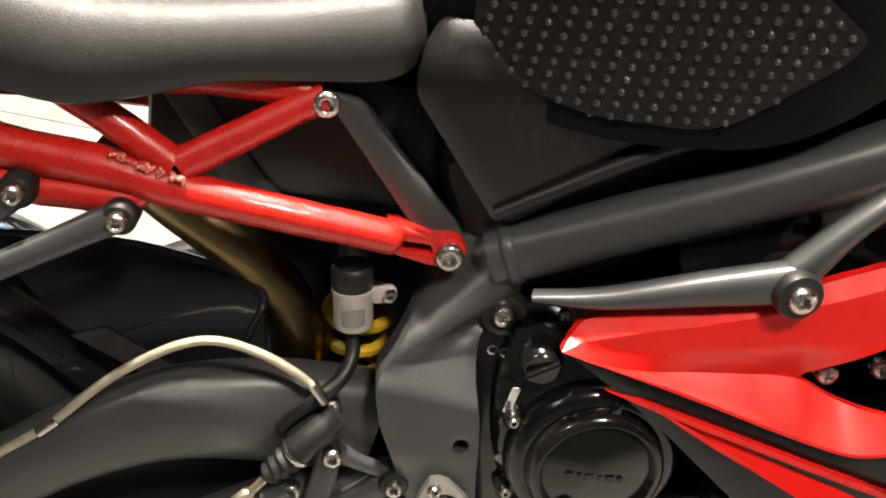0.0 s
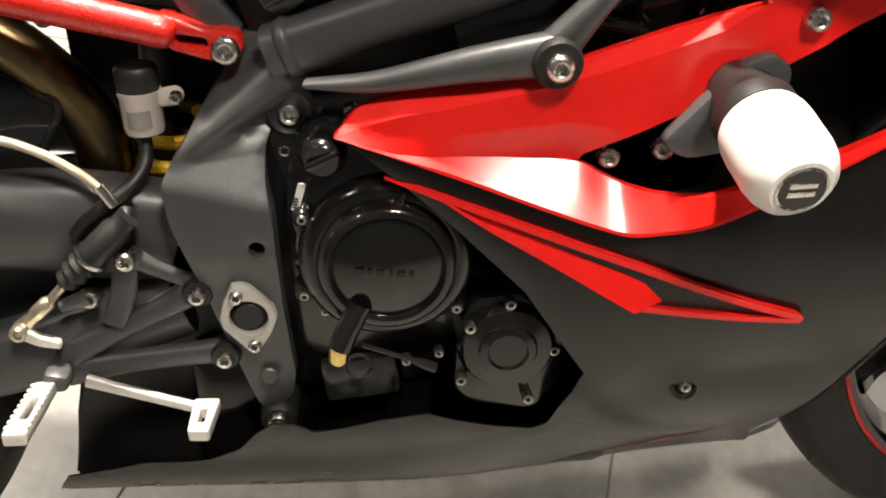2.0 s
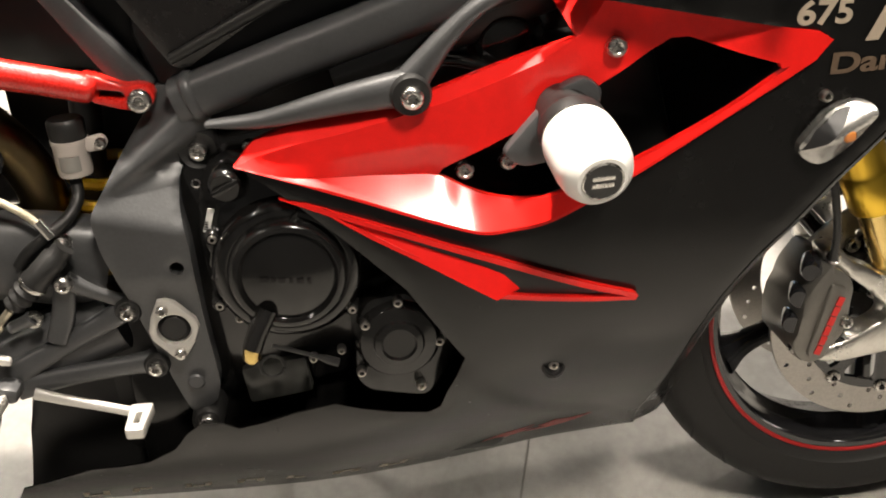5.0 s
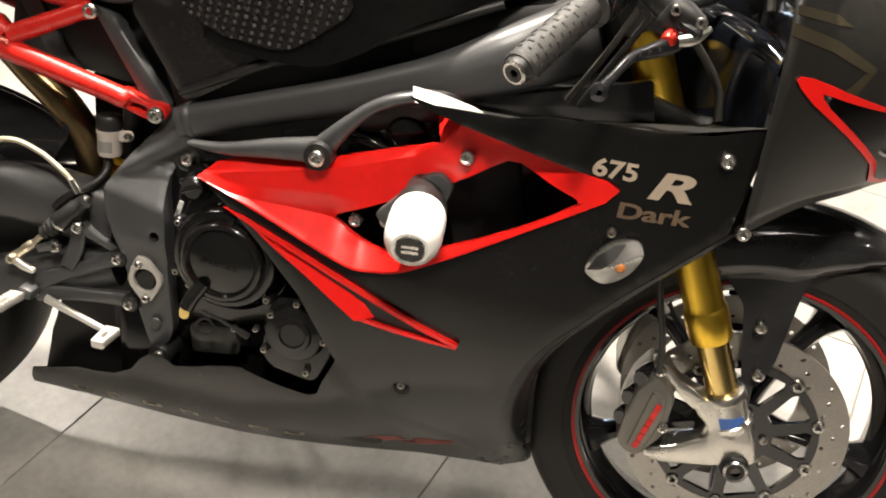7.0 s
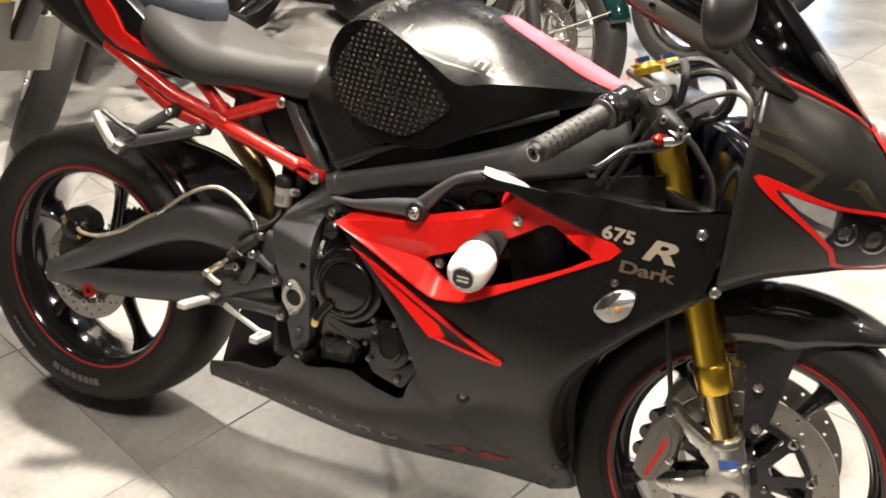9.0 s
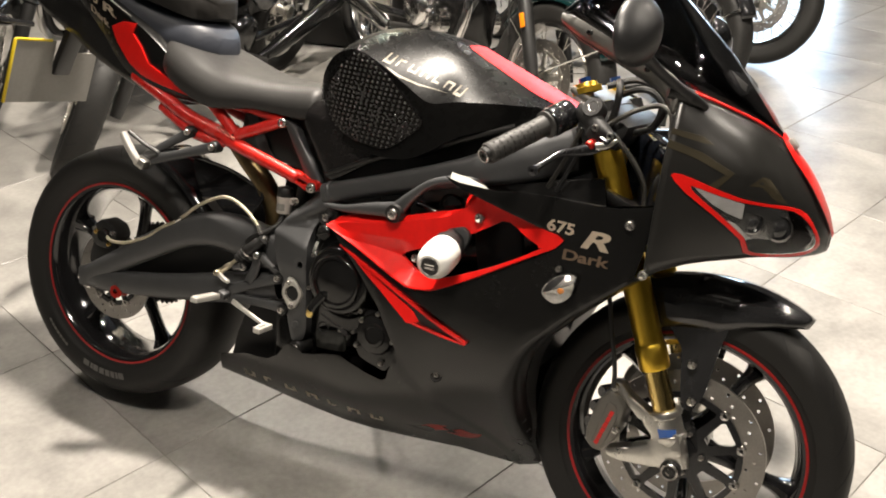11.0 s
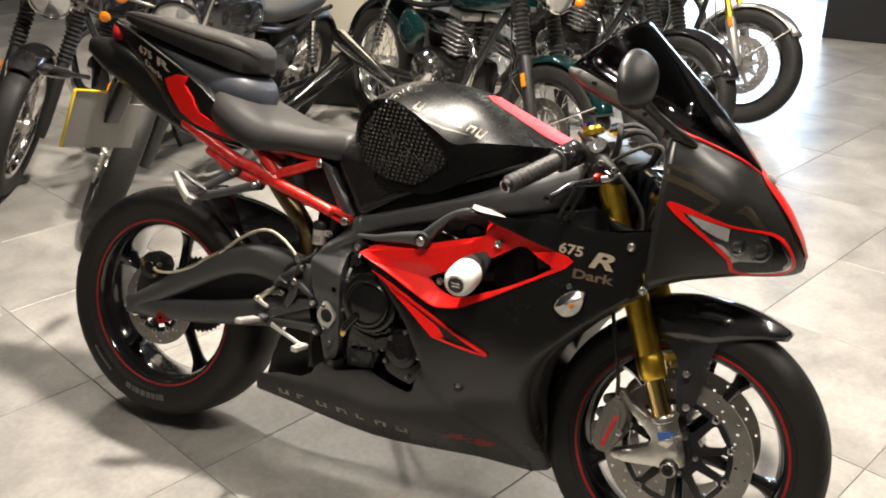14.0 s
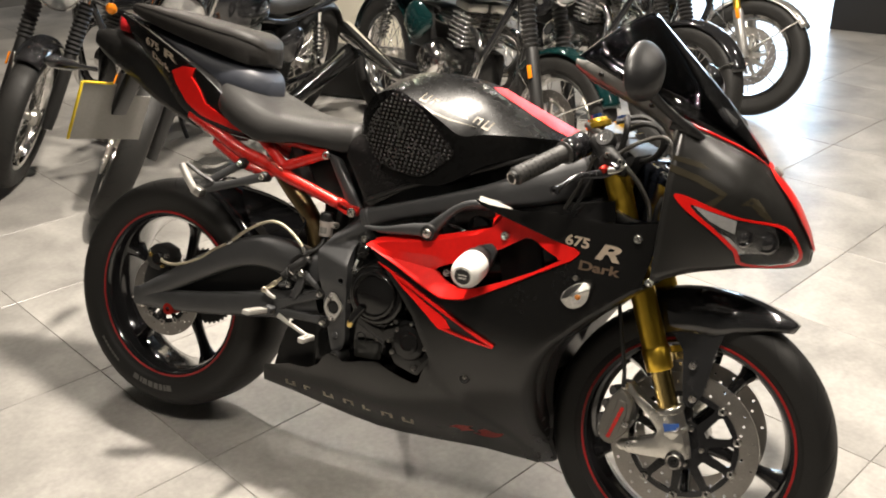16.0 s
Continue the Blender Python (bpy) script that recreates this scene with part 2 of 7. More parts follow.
def box(size, place=(0, 0, 0), turn=(0, 0, 0), bevel=0.004):
    return block(bmesh.new(), size, pose(*place, *turn), bevel)


def within(p, loop):
    """Which of the points p (n, 2) lie inside a closed loop."""
    q = np.array(loop, float)
    r = np.roll(q, -1, axis=0)
    hit = np.zeros(len(p), bool)
    for (x0, z0), (x1, z1) in zip(q, r):
        if z0 != z1:
            hit ^= ((z0 > p[:, 1]) != (z1 > p[:, 1])) & (p[:, 0] < (x1 - x0) * (p[:, 1] - z0) / (z1 - z0) + x0)
    return hit


def meshed(outline, holes, step):
    """An even triangle mesh in the plane y = 0 between an outline and its holes."""
    pts, edges = [], []
    for lp in (outline, *holes):
        run = []
        for (x0, z0), (x1, z1) in zip(lp, list(lp[1:]) + [lp[0]]):
            n = max(1, math.ceil(math.hypot(x1 - x0, z1 - z0) / step))
            run += [(x0 + (x1 - x0) * k / n, z0 + (z1 - z0) * k / n) for k in range(n)]
        a = len(pts)
        pts += run
        edges += [(a + k, a + (k + 1) % len(run)) for k in range(len(run))]
    rim = np.array(pts, float)
    lo, hi = rim.min(axis=0), rim.max(axis=0)
    gx, gz = np.arange(lo[0], hi[0], step), np.arange(lo[1], hi[1], step * 0.866)
    grid = np.array([(x + (0.5 * step if k % 2 else 0), z) for k, z in enumerate(gz) for x in gx])
    ok = within(grid, outline)
    for h in holes:
        ok &= ~within(grid, h)
    grid = grid[ok]
    if len(grid):
        a, b = rim[[e[0] for e in edges]], rim[[e[1] for e in edges]]
        far = np.ones(len(grid), bool)
        for p, d in zip(a, b - a):
            t = np.clip(((grid - p) @ d) / max(1e-12, d @ d), 0, 1)
            far &= np.hypot(*(grid - p - t[:, None] * d).T) > 0.45 * step
        grid = grid[far]
    co = [Vector(p) for p in rim] + [Vector(p) for p in grid]
    verts, _, faces, *_ = geometry.delaunay_2d_cdt(co, edges, [], 1, 1e-7)
    mid = np.array([sum((np.array(verts[k]) for k in f), np.zeros(2)) / len(f) for f in faces])
    keep = within(mid, outline)
    for h in holes:
        keep &= ~within(mid, h)
    bm = bmesh.new()
    made = [bm.verts.new((v[0], 0, v[1])) for v in verts]
    for f, k in zip(faces, keep):
        if k:
            bm.faces.new([made[i] for i in f])
    for v in made:
        if not v.link_faces:
            bm.verts.remove(v)
    return bm


def panel(outline, depth, thick, holes=(), step=0.03, edge=0.0, ease=0):
    """A sheet with an outline in x, z, bent to y = depth(x, z), thick inward; holes go through it."""
    if step < 5:
        bm = meshed(outline, holes, step)
    else:
        bm = bmesh.new()
        edges = []
    for lp in (outline, *holes) if step >= 5 else ():
        vs = [bm.verts.new((x, 0, z)) for x, z in lp]
        edges += [bm.edges.new((vs[i], vs[(i + 1) % len(vs)])) for i in range(len(vs))]
    if step >= 5:
        bmesh.ops.triangle_fill(bm, use_beauty=True, use_dissolve=False, edges=edges)
    front = bm.faces[:]
    rim = [v for v in bm.verts if any(len(e.link_faces) == 1 for e in v.link_edges)]
    made = bmesh.ops.extrude_face_region(bm, geom=front, use_keep_orig=True)
    back = {v for v in made["geom"] if isinstance(v, bmesh.types.BMVert)}
    rimset = set(rim)
    for v in bm.verts:
        y = depth(v.co.x, v.co.z)
        if v in back:
            v.co.y = y + thick
        else:
            v.co.y = y + (edge if v in rimset else 0)
    for _ in range(ease):
        bmesh.ops.smooth_vert(bm, verts=[v for v in bm.verts if v not in rimset and v not in back], factor=0.5, use_axis_x=False, use_axis_y=True, use_axis_z=False)
    return bm


def smooth_loop(pts, n=5):
    """A closed smooth outline through points."""
    q = [tuple(p) for p in pts]
    ext = q[-2:] + q + q[:3]
    s = spline(ext, n)
    return [tuple(p) for p in s[2 * n:(2 + len(q)) * n]]


def corner_loop(pts, r=0.01, n=3):
    """A closed outline with its corners rounded."""
    out = []
    m = len(pts)
    for i in range(m):
        a, b, c = (Vector((*pts[(i + k) % m], 0)) for k in (-1, 0, 1))
        ra = min(r, 0.4 * (a - b).length, 0.4 * (c - b).length)
        p, q = b + (a - b).normalized() * ra, b + (c - b).normalized() * ra
        for k in range(n + 1):
            t = k / n
            w = (1 - t) ** 2 * p + 2 * t * (1 - t) * b + t * t * q
            out.append((w.x, w.y))
    return out


def plate(outline, y0, y1, bevel=0.003, holes=()):
    """A flat plate in x, z between two values of y, with a chamfered outer face."""
    bm = panel(outline, lambda x, z: y0, y1 - y0, holes, step=10.0)
    if bevel:
        es = [e for e in bm.edges if len(e.link_faces) == 2 and e.calc_face_angle(0) > 1.0]
        bmesh.ops.bevel(bm, geom=es, offset=bevel, segments=2, affect="EDGES", profile=0.5)
    return bm


def interp(x, xs, ys):
    return float(np.interp(x, xs, ys))


def bolt_mesh(r=0.008, h=0.006):
    """A socket-head bolt that looks along -y."""
    bm = turned([(0.0, -h * 0.05), (0.42 * r, -h * 0.05), (0.45 * r, -h * 0.95), (0.54 * r, -h * 1.05), (0.80 * r, -h * 0.98), (0.95 * r, -h * 0.7), (r, -h * 0.25), (r, 0.003)], (0, 0, 0), (0, 1, 0), 14)
    return bm


def bolts(parent, places, r=0.008, material=None, name="bolt", label=""):
    first = None
    for x, y, z in places:
        if first is None:
            first = part(name, bolt_mesh(r), material or STEEL, parent, label)
            ob = first
        else:
            ob = new(name, first.data)
            ob.parent = parent
            if label:
                ob["label"] = label
        ob.location = (x, y, z)


def mirrored(ob, name=None):
    """The same part on the other side of its thing (y turned round)."""
    bm = bmesh.new()
    bm.from_mesh(ob.data)
    for v in bm.verts:
        v.co.y = -v.co.y
    bmesh.ops.reverse_faces(bm, faces=bm.faces[:])
    o = part(name or ob.name.split(".")[0], bm, ob.data.materials[0], ob.parent, ob.get("label", ""))
    o.location = (ob.location.x, -ob.location.y, ob.location.z)
    return o

# ---- the showroom ----
def floor_material():
    """Stone-look porcelain: broad clouds, fine speckle, a slightly different tone for each tile."""
    m = mat("stone-look floor tile", (0.315, 0.303, 0.283), 0.36, 0.0, 0.18, 60, 0.01)
    nt = m.node_tree
    b = nt.nodes["Principled BSDF"]
    old = b.inputs["Base Color"].links[0].from_socket
    geo = nt.nodes.new("ShaderNodeNewGeometry")
    info = nt.nodes.new("ShaderNodeObjectInfo")
    cloud = nt.nodes.new("ShaderNodeTexNoise")
    cloud.noise_dimensions = "4D"
    cloud.inputs["Scale"].default_value, cloud.inputs["Detail"].default_value, cloud.inputs["Roughness"].default_value = 3.2, 7, 0.62
    cloud.inputs["Distortion"].default_value = 0.6
    shift = nt.nodes.new("ShaderNodeMath")
    shift.operation = "MULTIPLY"
    shift.inputs[1].default_value = 40
    nt.links.new(info.outputs["Random"], shift.inputs[0])
    nt.links.new(shift.outputs[0], cloud.inputs["W"])
    nt.links.new(geo.outputs["Position"], cloud.inputs["Vector"])
    ramp = nt.nodes.new("ShaderNodeMapRange")
    ramp.inputs["From Min"].default_value, ramp.inputs["From Max"].default_value = 0.3, 0.7
    ramp.inputs["To Min"].default_value, ramp.inputs["To Max"].default_value = 0.62, 1.27
    nt.links.new(cloud.outputs["Fac"], ramp.inputs["Value"])
    sc = nt.nodes.new("ShaderNodeVectorMath")
    sc.operation = "SCALE"
    nt.links.new(old, sc.inputs[0])
    nt.links.new(ramp.outputs[0], sc.inputs["Scale"])
    tone = nt.nodes.new("ShaderNodeMapRange")
    tone.inputs["To Min"].default_value, tone.inputs["To Max"].default_value = 0.92, 1.08
    nt.links.new(info.outputs["Random"], tone.inputs["Value"])
    sc2 = nt.nodes.new("ShaderNodeVectorMath")
    sc2.operation = "SCALE"
    nt.links.new(sc.outputs[0], sc2.inputs[0])
    nt.links.new(tone.outputs[0], sc2.inputs["Scale"])
    nt.links.new(sc2.outputs[0], b.inputs["Base Color"])
    return m


TILE_TURN, TILE, TILE_A, TILE_B = 75.2, 0.604, 0.222, 0.357
FLOOR_M = floor_material()
GROUT = mat("dark tile joint", (0.20, 0.19, 0.175), 0.8, 0.0, 0.2, 40, 0.02)
WALL_M = mat("off-white wall paint", (0.80, 0.76, 0.64), 0.7, 0.0, 0.03, 20, 0.01)
# ceiling and walls out of view, darkened so the fairing reflects little
CEIL_M = mat("dark ceiling paint", (0.07, 0.068, 0.066), 0.8, 0.0, 0.05, 20, 0.01)
DARKW = mat("charcoal wall paint", (0.055, 0.054, 0.052), 0.7, 0.0, 0.05, 20, 0.01)
PANEL_M = mat("black display panel", (0.012, 0.012, 0.013), 0.4, 0.0, 0.1, 30, 0.01)

floor = tagged(part("floor", box((18, 18, 0.1), (0, 2.5, -0.0525), (0, 0, 0), 0), GROUT), "large square grey stone-look floor tiles", "floor", kind="structure")
# the unseen south wall is set close to cut bright floor from reflections
for nm, size, place in (("wall_north", (5.0, 0.2, 3.2), (-4.5, 9.1, 1.6)), ("wall_north_east", (6.6, 0.2, 3.2), (3.7, 9.1, 1.6)), ("wall_north_lintel", (2.4, 0.2, 0.6), (-0.8, 9.1, 2.9)), ("unseen_wall_south", (14, 0.2, 3.2), (0, -2.4, 1.6)),
                        ("wall_west", (0.2, 11.3, 3.2), (-6.9, 3.35, 1.6)), ("wall_east", (0.2, 11.3, 3.2), (6.9, 3.35, 1.6))):
    tagged(part(nm, box(size, place, (0, 0, 0), 0), DARKW), "plain charcoal wall added to close the room", "wall", kind="structure")
tagged(part("ceiling", box((14, 13.9, 0.1), (0, 2.25, 3.25), (0, 0, 0), 0), CEIL_M), "dark plain unseen ceiling added to close the room", "ceiling", kind="structure")

DAY = bpy.data.materials.new("bright overcast daylight")
DAY.use_nodes = True
em = DAY.node_tree.nodes.new("ShaderNodeEmission")
em.inputs[0].default_value, em.inputs[1].default_value = (0.62, 0.80, 1.0, 1), 6.0
DAY.node_tree.links.new(em.outputs[0], DAY.node_tree.nodes["Material Output"].inputs[0])
tagged(part("backdrop", box((3.4, 0.02, 3.2), (-0.8, 9.9, 1.4), (0, 0, 0), 0), DAY), "pale daylight outside the entrance", "sky", kind="structure")
day = bpy.data.lights.new("entrance_daylight", "AREA")
day.shape, day.size, day.size_y, day.energy, day.color = "RECTANGLE", 2.2, 2.5, 65, (0.62, 0.80, 1.0)
dl = new("entrance_daylight", day)
dl.matrix_world = look((-0.8, 9.0, 1.3), (-0.8, 0, 0.9))
tagged(dl, "daylight through the entrance", "daylight", kind="structure")

# ---- the red and black sports motorcycle ----
BIKE = pose(-0.546, 0.451, 0.021, -15.97, 0.55, 3.63)
bike = root("sports_motorcycle", BIKE, "matte black sports motorcycle with red trim leaning on its stand", "motorcycle")
from mathutils.bvhtree import BVHTree


def tree_of(*obs):
    bm = bmesh.new()
    for o in obs:
        bm.from_mesh(o.data)
    t = BVHTree.FromBMesh(bm)
    bm.free()
    return t


def on_skin(tree, fallback=-0.1):
    """A depth function: where a line along y from the right meets the mesh."""
    def depth(x, z):
        hit = tree.ray_cast(Vector((x, -1.5, z)), Vector((0, 1, 0)))
        return hit[0].y if hit[0] is not None else fallback
    return depth


def decal(name, outline, tree, material, parent, off=0.0015, thick=0.003, step=0.02, holes=(), label="", fallback=-0.1):
    f = on_skin(tree, fallback)
    return part(name, panel(outline, lambda x, z: f(x, z) - off, thick, holes, step), material, parent, label)


def lettering(name, text, origin, along, up, tree, material, parent, label, fallback=-0.2):
    """Raised characters laid on a side surface; along, up: the run of one unit of text in x, z."""
    cu = bpy.data.curves.new(name, "FONT")
    cu.body = text
    cu.offset = 0.03
    tmp = bpy.data.objects.new(name, cu)
    scene.collection.objects.link(tmp)
    bpy.context.view_layer.update()
    me = bpy.data.meshes.new_from_object(tmp)
    bpy.data.objects.remove(tmp)
    f = on_skin(tree, fallback)
    bm = bmesh.new()
    bm.from_mesh(me)
    bmesh.ops.triangulate(bm, faces=bm.faces[:])
    for v in bm.verts:
        x = origin[0] + v.co.x * along[0] + v.co.y * up[0]
        z = origin[1] + v.co.x * along[1] + v.co.y * up[1]
        v.co = (x, f(x, z) - 0.0015, z)
    return part(name, bm, material, parent, label)


def width(x, z):
    """Half width of the fairing."""
    w = sum(interp(x + d, [0.2, 0.45, 0.65, 0.8, 0.9, 1.0, 1.15, 1.3, 1.4, 1.5, 1.58], [0.14, 0.16, 0.18, 0.204, 0.228, 0.245, 0.258, 0.245, 0.21, 0.13, 0.03]) for d in (-0.05, -0.025, 0, 0.025, 0.05)) / 5
    blur = (-0.045, -0.03, -0.015, 0, 0.015, 0.03, 0.045)
    front = sum(interp(z + d, [0.04, 0.1, 0.15, 0.20, 0.235, 0.27, 0.306, 0.36, 0.42, 0.48, 0.7, 0.85, 1.0], [0.0, 0.02, 0.10, 0.28, 0.42, 0.55, 0.68, 0.83, 0.95, 1, 1, 1, 0.8]) for d in blur) / 7
    pan = sum(interp(z + d, [0.06, 0.11, 0.14, 0.18, 0.21, 0.25, 0.30, 0.35, 0.42, 0.7, 0.85, 1.0], [0.0, 0.05, 0.26, 0.57, 0.71, 0.84, 0.95, 1, 1, 1, 1, 0.8]) for d in blur) / 7
    k = min(1, max(0, (x - 0.66) / 0.40))
    k = k * k * (3 - 2 * k)
    return w * (pan * (1 - k) + front * k)


def side(x, z):
    return -width(x, z)


def tyre_profile(R, tw, rim_r, rim_w):
    """Half of a tyre's section, bead to crown, as (radius, offset)."""
    h = tw / 2
    out = [(rim_r - 0.012, rim_w / 2 - 0.012), (rim_r + 0.001, rim_w / 2 - 0.002), (rim_r + 0.010, rim_w / 2 + 0.004), (rim_r + 0.016, rim_w / 2 + 0.006), (rim_r + 0.018, rim_w / 2 + 0.009)]
    sh, w0 = rim_r + 0.018, rim_w / 2 + 0.009
    for k in range(1, 15):
        a = k / 14 * math.pi / 2
        bulge = w0 + (h - w0) * math.sin(min(1, a / 0.5) * math.pi / 2)
        out.append((sh + (R - sh) * math.sin(a), bulge * (1 if a < 0.5 else math.cos((a - 0.5) / (math.pi / 2 - 0.5) * math.pi / 2) ** 0.8)))
    return out


def wheel(name, x, z, R, tw, rim_r, rim_w, parent, discs, label, turn=0.13):
    c = (x, 0, z)
    half = tyre_profile(R, tw, rim_r, rim_w)
    bm = turned(half + [(r, -y) for r, y in half[::-1][1:]], c, (0, 1, 0), 120)
    w = part(name, bm, RUBBER, parent, label)
    # tread sipes: short slanting grooves cut as dark narrow channels
    bm = bmesh.new()
    crown = half[6:]
    for k in range(26):
        a0 = 2 * math.pi * k / 26
        for s in (-1, 1):
            loops = []
            for j in range(7):
                t = j / 6
                i = 2 + t * (len(crown) - 5)
                r = interp(i, range(len(crown)), [q[0] for q in crown]) + 0.0006
                y = interp(i, range(len(crown)), [q[1] for q in crown]) * s
                a = a0 + (0.12 if s > 0 else 0) + 0.22 * t
                hw = 0.0022 * math.sin(math.pi * (0.1 + 0.8 * t))
                loops.append([(x + r * math.cos(a + e * hw / r * 1.4), y + 0.3 * e * hw, z + r * math.sin(a + e * hw / r * 1.4)) for e in (-1, 1)])
            skin(bm, loops, False)
    tagged(part("tread_groove", bm, GROOVE, w, "dark slanting tread grooves"), kind="stuff")
    rw = rim_w / 2
    prof = [(rim_r, rw), (rim_r + 0.004, rw - 0.004), (rim_r - 0.006, rw - 0.008), (rim_r - 0.010, rw - 0.03), (rim_r - 0.014, 0), (rim_r - 0.010, -rw + 0.03), (rim_r - 0.006, -rw + 0.008), (rim_r + 0.004, -rw + 0.004), (rim_r, -rw),
            (rim_r - 0.007, -rw + 0.001), (rim_r - 0.014, -rw + 0.010), (rim_r - 0.020, -rw + 0.04), (rim_r - 0.024, 0), (rim_r - 0.020, rw - 0.04), (rim_r - 0.014, rw - 0.010), (rim_r - 0.007, rw - 0.001)]
    part("rim", turned(prof, c, (0, 1, 0), 96, True), GLOSSB, w, "gloss black cast wheel rim")
    for s in (-1, 1):
        part("pinstripe", turned([(rim_r - 0.001, s * (rw + 0.0006)), (rim_r + 0.001, s * (rw + 0.0022)), (rim_r + 0.004, s * (rw + 0.0018)), (rim_r + 0.0055, s * (rw - 0.002))], c, (0, 1, 0), 96), REDLINE, w, "thin red rim stripe")
    for k in range(5):
        a = 2 * math.pi * (k + turn) / 5
        p = lambda r, y, da=0.0: (x + r * math.cos(a + da), y, z + r * math.sin(a + da))
        part("spoke", bar([p(0.035, 0), p(0.08, 0), p(0.14, 0), p(rim_r - 0.045, 0), p(rim_r - 0.018, 0)], [0.022, 0.014, 0.012, 0.015, 0.026], 10, 1.5, 4), GLOSSB, w)
    part("hub", turned([(0.012, 0.07), (0.03, 0.07), (0.034, 0.05), (0.045, 0.03), (0.045, -0.03), (0.034, -0.05), (0.03, -0.07), (0.012, -0.07)], c, (0, 1, 0), 32, True), GLOSSB, w)
    for y, r0, r1, carrier in discs:
        disc(w, x, y, z, r0, r1, carrier)
    return w


def ring_xz(x, z, r, n=72, wave=0.0, lobes=8):
    return [(x + (r + wave * math.cos(lobes * t)) * math.cos(t), z + (r + wave * math.cos(lobes * t)) * math.sin(t)) for t in (2 * math.pi * k / n for k in range(n))]


def disc(parent, x, y, z, r0, r1, carrier, arms=None):
    holes = [ring_xz(x, z, r0, 60)]
    n = 45
    for k in range(n):
        rr = r0 + (r1 - r0) * (0.22, 0.5, 0.78)[k % 3]
        t = 2 * math.pi * k / n
        cx, cz = x + rr * math.cos(t), z + rr * math.sin(t)
        holes.append([(cx + 0.0036 * math.cos(u), cz + 0.0036 * math.sin(u)) for u in (math.pi * j / 3 for j in range(6))])
    part("brake_disc", panel(ring_xz(x, z, r1), lambda a, b: y - 0.0025, 0.005, holes, step=10), DISC, parent, "drilled steel brake disc")
    if carrier:
        gaps = [ring_xz(x, z, 0.03, 24)]
        for k in range(10):
            t = 2 * math.pi * k / 10
            q0, q1 = min(0.054, r0 - 0.03), r0 - 0.007
            gaps.append([(x + q * math.cos(t + e), z + q * math.sin(t + e)) for q, e in ((q0, -0.13), (q1 * 0.93, -0.235), (q1, -0.20), (q1, 0.20), (q1 * 0.93, 0.235), (q0, 0.13))])
        part("disc_carrier", panel(ring_xz(x, z, r0 + 0.003, 60), lambda a, b: y - 0.006, 0.007, gaps, step=10), arms or GLOSSB, parent, "thin-armed disc carrier")
        bolts(parent, [(x + (r0 + 0.001) * math.cos(2 * math.pi * (k + 0.5) / 10), y - 0.004, z + (r0 + 0.001) * math.sin(2 * math.pi * (k + 0.5) / 10)) for k in range(10)], 0.0095, STEEL, "disc_button")
        bolts(parent, [(x + 0.041 * math.cos(2 * math.pi * k / 5), y - 0.007, z + 0.041 * math.sin(2 * math.pi * k / 5)) for k in range(5)], 0.006, STEEL, "disc_bolt")


GROOVE = mat("tread groove", (0.010, 0.010, 0.010), 0.8)
REDLINE = mat("red rim tape", (0.34, 0.010, 0.010), 0.4, 0.0, 0.1, 100, 0.0)
rear = wheel("rear_wheel", 0, 0.312, 0.312, 0.184, 0.222, 0.145, bike, [(-0.078, 0.072, 0.11, True)], "wide rear tyre on a black five-spoke wheel", 0.167)
front = wheel("front_wheel", 1.394, 0.299, 0.299, 0.122, 0.222, 0.098, bike, [(-0.062, 0.112, 0.155, True), (0.062, 0.112, 0.155, False)], "front tyre on a black five-spoke wheel", -0.17)
# raised sidewall maker's marks, as plain pads
LETTER = mat("grey raised sidewall mark", (0.11, 0.105, 0.10), 0.7)


def sidewall_marks(parent, x, z, r, y, a0, sizes, h):
    a = a0
    bm = bmesh.new()
    for s in sizes:
        da = s / r
        loops = [[(x + (r + e) * math.cos(a + da * 0.8 * t), y + (0.0015 if e > 0 else -0.001), z + (r + e) * math.sin(a + da * 0.8 * t)) for t in (0, 0.33, 0.66, 1)] for e in (-h / 2, h / 2)]
        loops = [[(p[0], p[1] - 0.0012, p[2]) for p in lp] for lp in loops]
        skin(bm, loops, False)
        a += da
    tagged(part("sidewall_mark", bm, LETTER, parent, "plain raised sidewall marks"), kind="stuff")


def strokes(x, z, w, h, t, k, fall):
    """Plain slanting bars in place of one letter of a maker's mark."""
    lean = 0.3 * h
    at = lambda u, v: (x + u + lean * v, z + fall * u + h * v)
    bars = [[at(0, -1), at(t, -1), at(t, 1), at(0, 1)]]
    if k % 3 != 1:
        bars.append([at(w - t, -1), at(w, -1), at(w, 1), at(w - t, 1)])
    edge = (0.45, 1.0) if k % 2 else (-1.0, -0.45)
    bars.append([at(t * 1.15, edge[0]), at(w - t * 1.15, edge[0]), at(w - t * 1.15, edge[1]), at(t * 1.15, edge[1])])
    return bars


